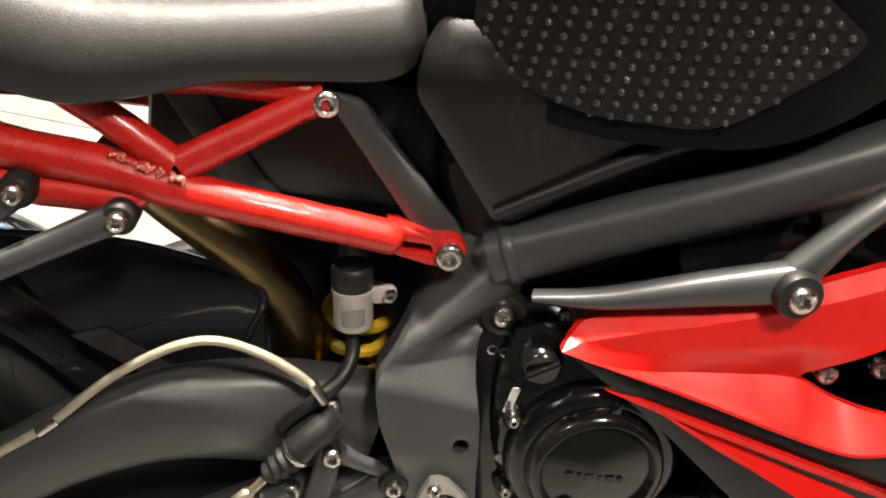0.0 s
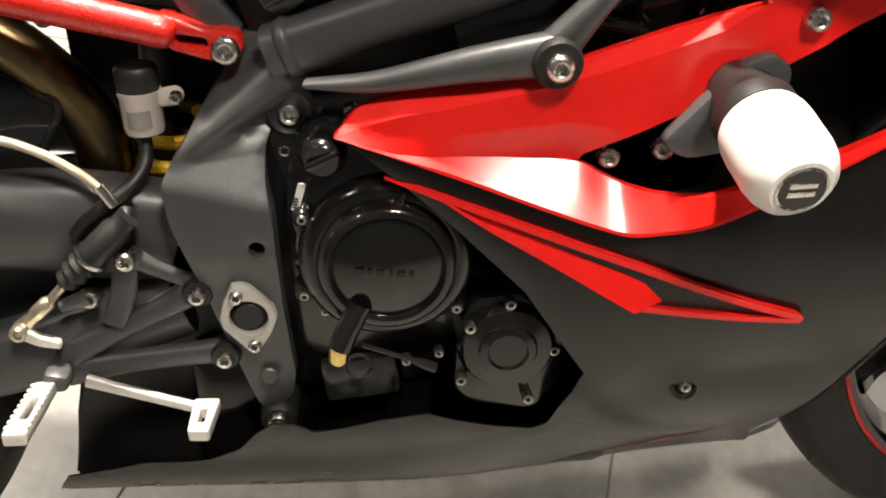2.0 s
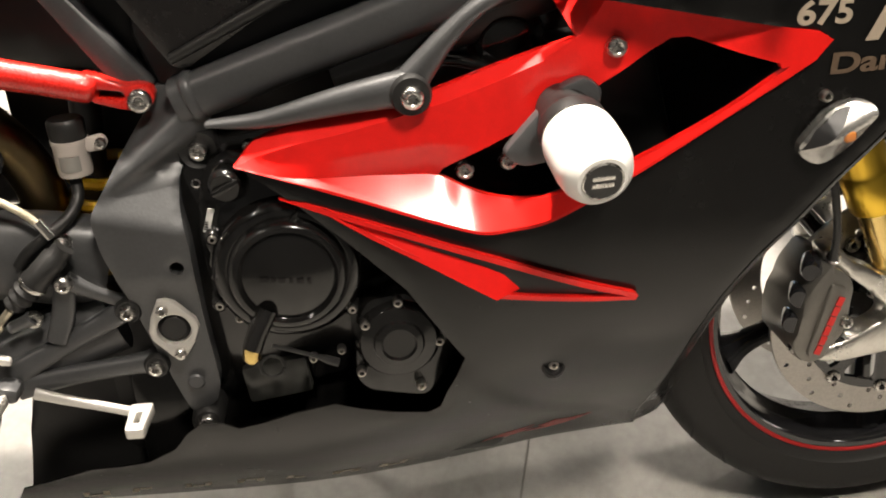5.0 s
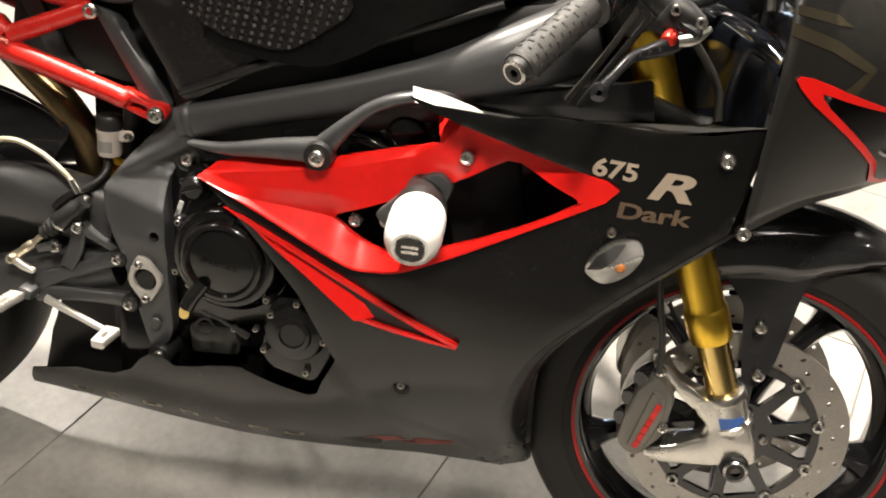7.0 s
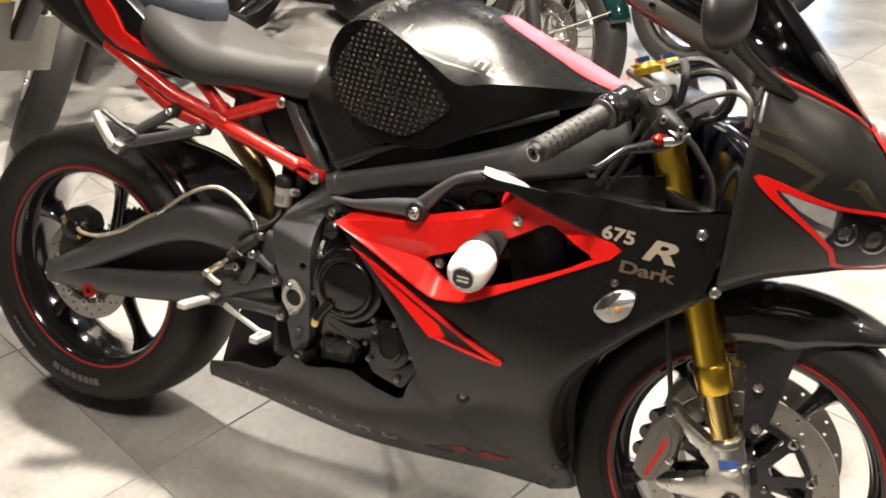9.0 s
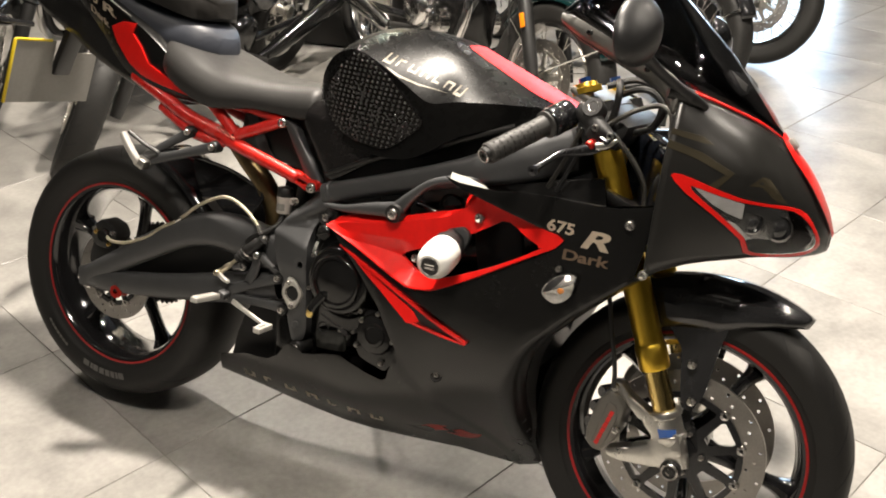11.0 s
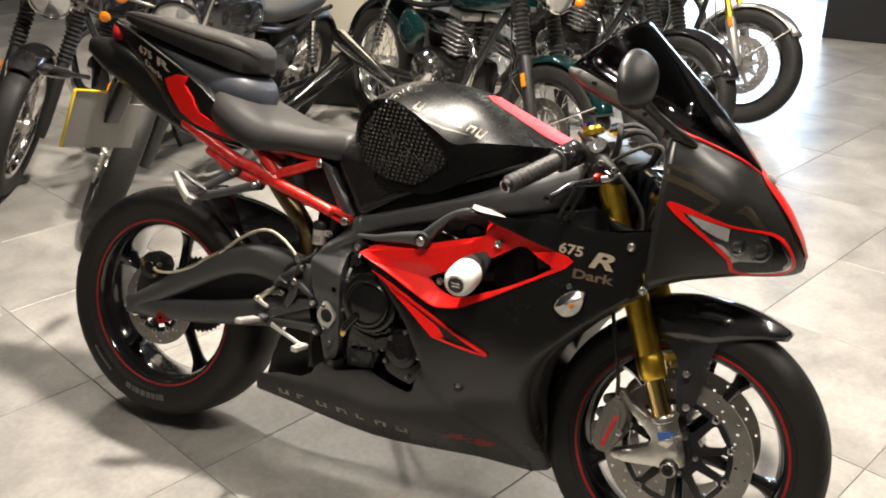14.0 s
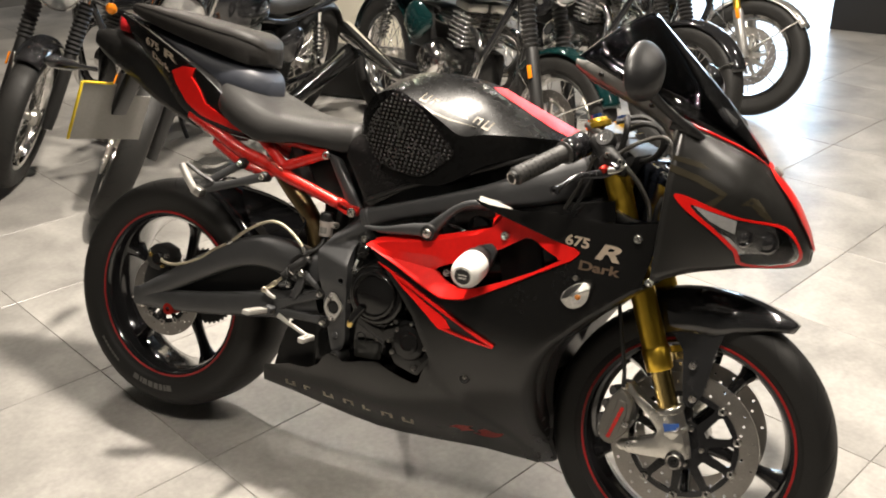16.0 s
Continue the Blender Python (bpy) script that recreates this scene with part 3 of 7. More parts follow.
# side fairing
MAIN = [(0.916, 0.748), (0.948, 0.743), (1.028, 0.744), (1.074, 0.753), (1.139, 0.756), (1.20, 0.755), (1.25, 0.759), (1.311, 0.775), (1.289, 0.65), (1.255, 0.620), (1.21, 0.579), (1.182, 0.553), (1.145, 0.513),
        (1.118, 0.484), (1.092, 0.442), (1.076, 0.388), (1.071, 0.328), (1.075, 0.24), (1.083, 0.15), (1.014, 0.147), (0.95, 0.148), (0.88, 0.141), (0.809, 0.132), (0.733, 0.122), (0.66, 0.117), (0.58, 0.122), (0.50, 0.134), (0.42, 0.148), (0.328, 0.157),
        (0.345, 0.19), (0.361, 0.218), (0.407, 0.234), (0.445, 0.248), (0.475, 0.249), (0.508, 0.255), (0.540, 0.275), (0.558, 0.300), (0.575, 0.314), (0.595, 0.312), (0.612, 0.303), (0.64, 0.310), (0.672, 0.322), (0.714, 0.332), (0.739, 0.322), (0.775, 0.311), (0.809, 0.304), (0.822, 0.311), (0.829, 0.334), (0.848, 0.378), (0.794, 0.463), (0.739, 0.518), (0.697, 0.556), (0.664, 0.582),
        (0.652, 0.592), (0.858, 0.526), (0.893, 0.53), (0.941, 0.545), (1.0, 0.579), (1.15, 0.672), (1.163, 0.688), (1.116, 0.699), (0.976, 0.728), (0.936, 0.738)]
REDP = [(0.648, 0.594), (0.695, 0.619), (0.796, 0.642), (0.942, 0.690), (0.960, 0.708), (0.936, 0.738), (0.976, 0.728), (1.116, 0.699), (1.150, 0.694), (1.163, 0.686), (1.15, 0.670), (1.0, 0.577), (0.941, 0.543), (0.915, 0.532), (0.893, 0.528), (0.858, 0.524)]


def fairing_depth(x, z):
    """The side with the belly pan stepped in behind a curved seam."""
    seam = interp(z, [0.15, 0.22, 0.25, 0.266, 0.306, 0.34, 0.375, 0.46], [1.10, 1.03, 0.985, 0.954, 0.901, 0.868, 0.842, 0.77])
    return side(x, z) - 0.004 * min(1, max(0, (seam - x) / 0.012)) * (1 if z < 0.40 else 0)


right_fairing = part("side_fairing", panel(MAIN, fairing_depth, 0.004, (), 0.01, 0.0015), MATTE, bike, "matte black side fairing with a belly pan")
fair_tree = tree_of(right_fairing)
# rounded inner lip along the front edge
LIP = [(1.289, 0.65), (1.255, 0.620), (1.21, 0.579), (1.182, 0.553), (1.145, 0.513), (1.118, 0.484), (1.092, 0.442), (1.076, 0.388), (1.071, 0.328), (1.075, 0.24), (1.083, 0.15)]
for s in (1, -1):
    bm = bmesh.new()
    loops = []
    for x, z in spline(LIP, 4):
        x, z = float(x), float(z)
        y0 = side(x, z) + 0.0005
        reach = min(0.05, max(0.004, -y0 - 0.075))
        loops.append([(x + 0.034 * math.sin(a), s * (y0 + reach * (1 - math.cos(a))), z + 0.012 * math.sin(a)) for a in (0, 0.3, 0.6, 0.9, 1.2, 1.5)])
    skin(bm, loops, False)
    part("fairing_lip", bm, MATTE, bike, "rounded front lip of the fairing")
    bm = bmesh.new()
    loops = []
    for x, z in spline(LIP, 3):
        x, z = float(x), float(z)
        y0 = side(x, z) + 0.0005
        reach = min(0.05, max(0.004, -y0 - 0.075))
        inner = max(y0 + reach, -0.075)
        loops.append([(x + 0.034, s * (y0 + reach), z + 0.012), (x + 0.040, s * (0.5 * (y0 + reach) + 0.5 * inner), z + 0.020), (x + 0.030, s * inner, z + 0.030)])
    skin(bm, loops, False)
    part("fairing_liner", bm, PLASTIC, bike, "black inner liner of the fairing")


def red_depth(x, z):
    """A flat face, folded out to a flare along the lower edge, with a bevel leaning in above its crease."""
    low = interp(x, [0.65, 0.858, 0.893, 0.941, 1.0, 1.15], [0.594, 0.526, 0.53, 0.545, 0.579, 0.672])
    crease = interp(x, [0.648, 0.700, 0.748, 0.788, 0.828, 0.852, 0.887, 0.926, 0.955, 1.0], [0.594, 0.6105, 0.6195, 0.6295, 0.6405, 0.6475, 0.6595, 0.674, 0.6935, 0.75])
    face = interp(x, [0.648, 0.70, 0.80, 0.84, 0.94, 1.02, 1.07, 1.12, 1.17], [-0.174, -0.186, -0.199, -0.203, -0.209, -0.216, -0.230, -0.253, -0.262])
    rim = side(x, z) - interp(x, [0.65, 0.74, 0.80, 0.90, 1.0, 1.15], [0.004, 0.006, 0.010, 0.010, 0.006, 0.004])
    fold = interp(x, [0.648, 0.69, 0.721, 0.769, 0.825, 0.858, 0.888, 0.935, 0.979, 1.023, 1.15], [0.5935, 0.581, 0.577, 0.575, 0.572, 0.558, 0.5525, 0.559, 0.579, 0.601, 0.672])
    slope = interp(x, [0.648, 0.70, 0.86, 0.905, 0.96, 1.05], [0.85, 0.85, 0.85, 0.72, 0.35, 0.15])
    bend = rim + slope * max(0, fold + 0.002 - low)
    if z < fold:
        y = rim + slope * max(0, z - low - 0.003)
    else:
        k = min(1, (z - fold) / max(0.012, 0.5 * (crease - fold)))
        y = bend + (face - bend) * k
    return y + max(0, z - crease) * 1.1


CREASE = [(0.700, 0.6105), (0.748, 0.6195), (0.788, 0.6295), (0.828, 0.6405), (0.852, 0.6475), (0.887, 0.6595), (0.926, 0.674)]
FACE = [REDP[0]] + CREASE + [(0.955, 0.6935)] + REDP[5:11] + [(1.121, 0.664), (1.119, 0.6685), (1.090, 0.6765), (1.050, 0.690), (1.036, 0.689), (0.992, 0.660), (0.947, 0.632), (0.893, 0.608), (0.848, 0.587), (0.836, 0.580), (0.8315, 0.573), (0.769, 0.577), (0.721, 0.579), (0.69, 0.583)]
BEVEL = [REDP[0], (0.667, 0.6115), (0.684, 0.6185), (0.700, 0.624), (0.729, 0.6295), (0.769, 0.638), (0.800, 0.6415), (0.833, 0.6525), (0.889, 0.6710), (0.929, 0.6840), (0.955, 0.6935)] + CREASE[::-1]
red_face = panel(FACE, red_depth, 0.008, (), 0.004, 0.0, 0)
# the flare: a folded strip along the lower edge, with a thin upright rim
UPPER = spline([(0.648, 0.5946), (0.69, 0.583), (0.721, 0.579), (0.769, 0.577), (0.820, 0.574), (0.836, 0.571), (0.850, 0.5635), (0.866, 0.557), (0.888, 0.5535), (0.912, 0.5545), (0.935, 0.560), (0.979, 0.580), (1.023, 0.602), (1.08, 0.634), (1.119, 0.660), (1.150, 0.6765)], 4)
LOWER_RED = spline([(0.648, 0.594), (0.70, 0.577), (0.76, 0.557), (0.82, 0.537), (0.858, 0.526), (0.875, 0.525), (0.893, 0.528), (0.915, 0.532), (0.941, 0.543), (1.0, 0.577), (1.08, 0.627), (1.15, 0.670)], 4)
strip = []
for k in range(111):
    x = 0.648 + 0.502 * k / 110
    lo = interp(x, [float(q[0]) for q in LOWER_RED], [float(q[1]) for q in LOWER_RED])
    up = max(lo + 0.0006, interp(x, [float(q[0]) for q in UPPER], [float(q[1]) for q in UPPER]))
    lip = min(0.0032, 0.3 * (up - lo))
    strip.append((x, lo, up, lip, red_depth(x, lo), red_depth(x, up)))
loops = []
for k, (x, lo, up, lip, y0, y1) in enumerate(strip):
    near = strip[max(0, k - 6):k + 7]
    if 6 <= k < 105:
        y0, y1 = (sum(q[c] for q in near) / len(near) for c in (4, 5))
    loops.append([(x, y0 + 0.010, lo), (x, y0, lo), (x, y0, lo + lip)] + [(x, y0 + (y1 - y0) * t, lo + lip + (up - lo - lip) * t) for t in (0.25, 0.5, 0.75, 1)] + [(x, y1 + 0.008, up)])
red_flare = bmesh.new()
skin(red_flare, loops, False)
red_bevel = panel(BEVEL, lambda x, z: red_depth(x, z) + 0.0004, 0.008, (), 0.004, 0.0)
part("duct_surround", join_bits([red_face, red_flare, red_bevel]), RED, bike, "bright red fairing infill round the duct", angle=18)
VENT = [(0.684, 0.5600), (0.712, 0.5555), (0.752, 0.5415), (0.794, 0.5270), (0.836, 0.5125), (0.880, 0.4985), (0.924, 0.4830), (0.970, 0.4680), (1.004, 0.4580), (1.0085, 0.4545), (1.006, 0.4495), (0.965, 0.4500), (0.919, 0.4525), (0.876, 0.4560), (0.854, 0.4690), (0.809, 0.4950), (0.766, 0.5200), (0.729, 0.5440)]
VHOLE = [(0.735, 0.5430), (0.794, 0.5215), (0.836, 0.5070), (0.880, 0.4925), (0.924, 0.4770), (0.968, 0.4625), (0.9985, 0.4535), (0.965, 0.4545), (0.919, 0.4575), (0.884, 0.4610), (0.800, 0.5050)]
FLAP = [(0.720, 0.5455), (0.760, 0.5325), (0.790, 0.5190), (0.832, 0.5015), (0.868, 0.4880), (0.886, 0.4790), (0.930, 0.4725), (0.884, 0.4595), (0.876, 0.4575), (0.854, 0.4700), (0.809, 0.4960), (0.766, 0.5210), (0.735, 0.5405)]


def vent_depth(x, z):
    return side(x, z) - 0.008 * min(1, max(0, (x - 0.684) / 0.06))


def flap_depth(x, z):
    """A gill that stands further out along its lower edge and falls back past a slanting end fold."""
    top = interp(x, [0.72, 0.79, 0.886, 0.93], [0.5455, 0.519, 0.479, 0.4725])
    end = max(0, x - interp(z, [0.457, 0.479], [0.880, 0.884]))
    return vent_depth(x, z) + 0.006 - 0.45 * min(0.03, max(0, top - z)) + 0.35 * end


vt = part("side_vent", panel(VENT, vent_depth, 0.008, [VHOLE], 0.008, 0.0008), RED, bike, "thin red pointed side vent trim")
part("vent_flap", panel(FLAP, flap_depth, 0.004, (), 0.006), RED, vt, "red gill inside the vent trim", angle=25)
part("vent_slot", panel([(0.735, 0.5435), (0.92, 0.4785), (0.9985, 0.454), (0.885, 0.460)], lambda x, z: side(x, z) - 0.0015, 0.002, (), 0.01), PLASTIC, vt, "black recess in the vent trim")
mirrored(right_fairing)
bm = bmesh.new()
skin(bm, [[(0.921, -0.2150, 0.7385), (0.917, -0.207, 0.746), (0.914, -0.197, 0.7525)], [(0.945, -0.2265, 0.7385), (0.946, -0.214, 0.7455), (0.948, -0.200, 0.7495)], [(0.980, -0.2375, 0.7365), (0.983, -0.228, 0.7415), (0.988, -0.215, 0.744)], [(1.012, -0.2425, 0.7355), (1.014, -0.240, 0.737), (1.016, -0.236, 0.738)]], False)
part("fairing_cap", bm, CAPM, bike, "pale satin cap on the fairing edge")
# inner shelf beside the cockpit
bm = bmesh.new()
skin(bm, [[(0.94, -0.222, 0.741), (0.95, -0.19, 0.735)], [(1.03, -0.242, 0.744), (1.04, -0.17, 0.728)], [(1.12, -0.250, 0.7555), (1.12, -0.16, 0.73)], [(1.21, -0.250, 0.7555), (1.20, -0.15, 0.74)], [(1.305, -0.243, 0.775), (1.30, -0.13, 0.75)]], False)
part("cockpit_shelf", bm, PLASTIC, bike)
# dark inside of the fairing
part("radiator", box((0.10, 0.30, 0.30), (1.03, 0, 0.53), (0, -14, 0), 0.01), PLASTIC, bike, "black radiator behind the fairing")
part("inner_panel", box((0.46, 0.012, 0.20), (0.985, -0.135, 0.635), (0, -14, 0), 0.003), ENGINE, bike, "black inner panel behind the duct")

# tank
TANK = [(0.545, 0.085, 0.850, 0.84, 0.81), (0.565, 0.112, 0.915, 0.885, 0.785), (0.60, 0.132, 0.957, 0.925, 0.768), (0.66, 0.154, 0.986, 0.942, 0.752), (0.72, 0.168, 0.994, 0.925, 0.746), (0.79, 0.181, 0.988, 0.893, 0.750), (0.845, 0.188, 0.976, 0.869, 0.775), (0.90, 0.182, 0.954, 0.879, 0.812), (0.97, 0.158, 0.928, 0.885, 0.84), (1.03, 0.115, 0.906, 0.887, 0.862), (1.065, 0.07, 0.893, 0.884, 0.87), (1.085, 0.03, 0.884, 0.880, 0.874)]


def tank_section(x, w, zt, zc, zb):
    d = zt - zc
    half = [(0, zt), (0.20 * w, zt - 0.008 * d), (0.36 * w, zt - 0.06 * d), (0.50 * w, zt - 0.20 * d), (0.66 * w, zt - 0.42 * d), (0.82 * w, zt - 0.67 * d), (0.94 * w, zt - 0.88 * d), (w, zc), (0.988 * w, zc - 0.06 * (zc - zb)), (0.95 * w, zc - 0.5 * (zc - zb)), (0.90 * w, zb), (0.3 * w, zb - 0.005)]
    half = [(-y, z) for y, z in half]
    return [(x, y, z) for y, z in half + [(-y, z) for y, z in half[::-1][:-1]]]


bm = bmesh.new()
skin(bm, [tank_section(*map(float, s)) for s in spline(TANK, 5)])
tank = part("tank", bm, SATIN, bike, "satin black fuel tank", angle=24)
tank_tree = tree_of(tank)
PAD = [(0.655, 0.938), (0.618, 0.903), (0.590, 0.868), (0.578, 0.838), (0.582, 0.812), (0.606, 0.787), (0.66, 0.768), (0.735, 0.761), (0.762, 0.768), (0.826, 0.815), (0.836, 0.832), (0.764, 0.890), (0.719, 0.920), (0.678, 0.938)]
knee = decal("knee_pad", corner_loop(PAD, 0.012), tank_tree, PADM, bike, 0.004, 0.006, 0.02, label="black studded rubber knee pad", fallback=-0.15)
pad_depth = on_skin(tree_of(knee), -0.14)
bm = bmesh.new()
for i in range(30):
    for j in range(22):
        sx, sz = 0.585 + i * 0.0130 + (j % 2) * 0.0065 - j * 0.004, 0.768 + j * 0.0092
        inside = False
        for (x1, z1), (x2, z2) in zip(PAD, PAD[1:] + PAD[:1]):
            if (z1 > sz) != (z2 > sz) and sx < (x2 - x1) * (sz - z1) / (z2 - z1) + x1:
                inside = not inside
        if inside and pad_depth(sx, sz) < -0.05:
            lathe(bm, [(0.0033, 0.001), (0.0028, -0.0014), (0.0014, -0.0026), (0.0, -0.0028)], (sx, pad_depth(sx, sz), sz), (0, 1, 0), 7)
part("knee_pad_stud", bm, STUD, bike, "rows of small shiny studs")
# red stripe over the tank's front
bm = bmesh.new()
loops = []
for x, w, zt, zc, zb in spline([s for s in TANK if s[0] > 0.8][0:], 4):
    h = 0.88 * w * interp(x, [0.82, 0.86, 0.92, 0.97, 1.03, 1.09], [0.14, 0.30, 0.40, 0.50, 0.72, 0.95])
    d = zt - zc
    loops.append([(x, -h * t, 0.0016 + zt - d * interp(abs(h * t) / w, [0, 0.20, 0.36, 0.50, 0.66, 0.82, 0.94, 1.0], [0, 0.008, 0.06, 0.20, 0.42, 0.67, 0.88, 1.0])) for t in (-1, -0.66, -0.33, 0, 0.33, 0.66, 1)])
skin(bm, loops, False)
part("tank_stripe", bm, REDS, bike, "red stripe on the tank top")
# tank emblem, plain shapes
f = on_skin(tank_tree)
bm = bmesh.new()
for k in range(7):
    x0, z0, h0 = 0.726 + 0.0262 * k, 0.9375 - 0.0064 * k, 0.0085 if k in (0, 6) else 0.0065
    for out in strokes(x0, z0, 0.0175, h0, 0.0036, k, -0.22):
        q = panel(out, lambda x, z: f(x, z) - 0.0010, 0.0014, (), 0.05)
        me = bpy.data.meshes.new("tmp")
        q.to_mesh(me)
        q.free()
        bm.from_mesh(me)
tagged(part("tank_emblem", bm, TITAN, bike, "plain dull gold emblem strokes"), kind="stuff")
decal("emblem_line", [(0.733, 0.922), (0.765, 0.906), (0.81, 0.896), (0.872, 0.890), (0.81, 0.8985), (0.768, 0.909)], tank_tree, TITAN, bike, 0.001, 0.002, 0.02)
# lower tank cover
LOWER = [(0.538, 0.778), (0.562, 0.738), (0.600, 0.674), (0.612, 0.671), (0.735, 0.745), (0.748, 0.752), (0.770, 0.772), (0.70, 0.80), (0.62, 0.825), (0.56, 0.83), (0.545, 0.81)]


def cover_depth(x, z):
    """Two facets with a fold that runs down and forward."""
    fold = interp(x, [0.54, 0.596, 0.73, 0.76], [0.800, 0.787, 0.745, 0.738])
    return -0.132 + (0.35 * (z - fold) if z > fold else 0.10 * (fold - z))


lc = part("tank_cover", panel(corner_loop(LOWER, 0.008), cover_depth, 0.02, (), 0.01, 0.002), PADM, bike, "black plastic cover under the tank")
mirrored(lc)

# seats and tail


def pad_section(x, w, zt, zb):
    h = zt - zb
    half = [(0, zt), (0.3 * w, zt), (0.55 * w, zt - 0.02 * h), (0.78 * w, zt - 0.09 * h), (0.91 * w, zt - 0.26 * h), (0.98 * w, zt - 0.5 * h), (w, zb + 0.22 * h), (0.97 * w, zb + 0.05 * h), (0.9 * w, zb), (0.4 * w, zb)]
    half = [(-y, z) for y, z in half]
    return [(x, y, z) for y, z in half + [(-y, z) for y, z in half[::-1][:-1]]]


def slab_section(x, w, zt, zb):
    h = zt - zb
    half = [(0, zt + 0.004), (0.6 * w, zt + 0.003), (0.93 * w, zt), (0.985 * w, zt - 0.004), (w, zt - 0.03), (0.985 * w, zb + 0.3 * h), (0.90 * w, zb + 0.04 * h), (0.82 * w, zb), (0.3 * w, zb)]
    half = [(-y, z) for y, z in half]
    return [(x, y, z) for y, z in half + [(-y, z) for y, z in half[::-1][:-1]]]


def seat_section(x, w, zt, zb):
    """A firmer cushion: flat top, tight rounded edge, a seam below it and upright sides."""
    h = zt - zb
    half = [(0, zt), (0.5 * w, zt), (0.76 * w, zt - 0.02 * h), (0.90 * w, zt - 0.08 * h), (0.965 * w, zt - 0.20 * h), (0.975 * w, zt - 0.27 * h), (0.955 * w, zt - 0.30 * h), (0.98 * w, zt - 0.35 * h), (w, zt - 0.6 * h), (0.975 * w, zb + 0.05 * h), (0.9 * w, zb), (0.4 * w, zb)]
    half = [(-y, z) for y, z in half]
    return [(x, y, z) for y, z in half + [(-y, z) for y, z in half[::-1][:-1]]]


def pad(stations, n=4, section=pad_section):
    b = bmesh.new()
    skin(b, [section(*map(float, s)) for s in spline(stations, n)])
    return b


SEAT = [(0.125, 0.085, 0.893, 0.86), (0.135, 0.105, 0.90, 0.845), (0.16, 0.128, 0.90, 0.825), (0.22, 0.146, 0.882, 0.795), (0.29, 0.150, 0.858, 0.773), (0.34, 0.143, 0.849, 0.775), (0.40, 0.130, 0.845, 0.783), (0.46, 0.117, 0.845, 0.780), (0.51, 0.110, 0.849, 0.778), (0.535, 0.104, 0.848, 0.785), (0.548, 0.09, 0.838, 0.795)]
part("rider_seat", pad(SEAT), VINYL, bike, "grey vinyl rider seat")
part("pillion_seat", pad([(-0.22, 0.035, 1.058, 1.048), (-0.20, 0.06, 1.066, 1.038), (-0.10, 0.085, 1.062, 1.01), (0.03, 0.100, 1.047, 0.982), (0.10, 0.101, 1.038, 0.968), (0.15, 0.092, 1.034, 0.955), (0.185, 0.076, 1.024, 0.946), (0.206, 0.056, 1.010, 0.948), (0.218, 0.03, 0.994, 0.955)], 4, seat_section), PILL, bike, "dark grey raised pillion seat")
part("pillion_base", pad([(-0.15, 0.06, 1.02, 0.97), (0.02, 0.095, 0.985, 0.88), (0.12, 0.098, 0.960, 0.87), (0.18, 0.088, 0.948, 0.87), (0.215, 0.066, 0.932, 0.87), (0.235, 0.035, 0.912, 0.875)]), GREYB, bike, "blue-grey plastic hump under the pillion seat")
tail = part("tail_fairing", pad([(-0.275, 0.025, 1.034, 1.022), (-0.22, 0.05, 1.024, 0.985), (-0.15, 0.075, 1.006, 0.945), (-0.06, 0.10, 0.975, 0.885), (0.02, 0.115, 0.945, 0.815), (0.1, 0.125, 0.912, 0.785), (0.18, 0.122, 0.86, 0.772), (0.26, 0.105, 0.80, 0.765)], 4, slab_section), MATTE, bike, "matte black tail fairing", angle=24)
tail_tree = tree_of(tail)
# the highlight on the tail's sharp top edge, made as a pale bar
part("tail_highlight", bar([(-0.23, -0.044, 1.027), (-0.15, -0.0735, 1.0075), (-0.06, -0.0975, 0.9765), (0.02, -0.1125, 0.9465), (0.05, -0.117, 0.935)], [0.0012, 0.0016, 0.0016, 0.0016, 0.001], 8, 1, 3), EDGE_LIT, bike, "thin pale bar drawn as the highlight on the tail edge")
decal("tail_flash", [(-0.010, 0.907), (0.03, 0.922), (0.072, 0.922), (0.064, 0.900), (0.092, 0.874), (0.116, 0.840), (0.19, 0.808), (0.258, 0.779), (0.200, 0.788), (0.10, 0.808), (0.055, 0.832), (0.008, 0.878)], tail_tree, RED, bike, 0.004, 0.006, 0.015, label="red flash on the tail side", fallback=-0.11)
part("undertail", pad([(-0.36, 0.03, 0.985, 0.945), (-0.29, 0.05, 0.99, 0.91), (-0.2, 0.06, 0.975, 0.87), (-0.1, 0.065, 0.935, 0.82), (0.0, 0.06, 0.86, 0.78), (0.12, 0.06, 0.80, 0.745)]), CANM, bike, "dark satin metal underseat exhaust can")
part("tail_lamp", pad([(-0.285, 0.02, 1.03, 1.005), (-0.26, 0.045, 1.025, 0.99), (-0.22, 0.052, 1.01, 0.985)]), REDGLASS, bike, "red tail lamp lens")
# rear plate seen from behind, blank
plate_m = pose(-0.308, -0.005, 0.762, 0, 16, -6)
NOTCH = [(-0.12, -0.0825), (0.12, -0.0825), (0.12, 0.052), (0.052, 0.052), (0.028, 0.004), (0.004, -0.004), (-0.006, 0.016), (-0.008, 0.0825), (-0.12, 0.0825)]
bm = plate(NOTCH, -0.0015, 0.0015, 0)
bmesh.ops.transform(bm, matrix=Matrix.Rotation(radians(90), 4, "Z"), verts=bm.verts[:])
pl = part("number_plate", bm, GREYP, bike, "blank grey back of the rear plate")
pl.matrix_local = plate_m
for nm, size, place in (("plate_edge", (0.006, 0.007, 0.167), (0, -0.121, 0)), ("plate_edge", (0.006, 0.10, 0.006), (0, -0.07, 0.083))):
    o = part(nm, box(size, place, (0, 0, 0), 0.001), YELLOW, pl, "yellow plate edge")
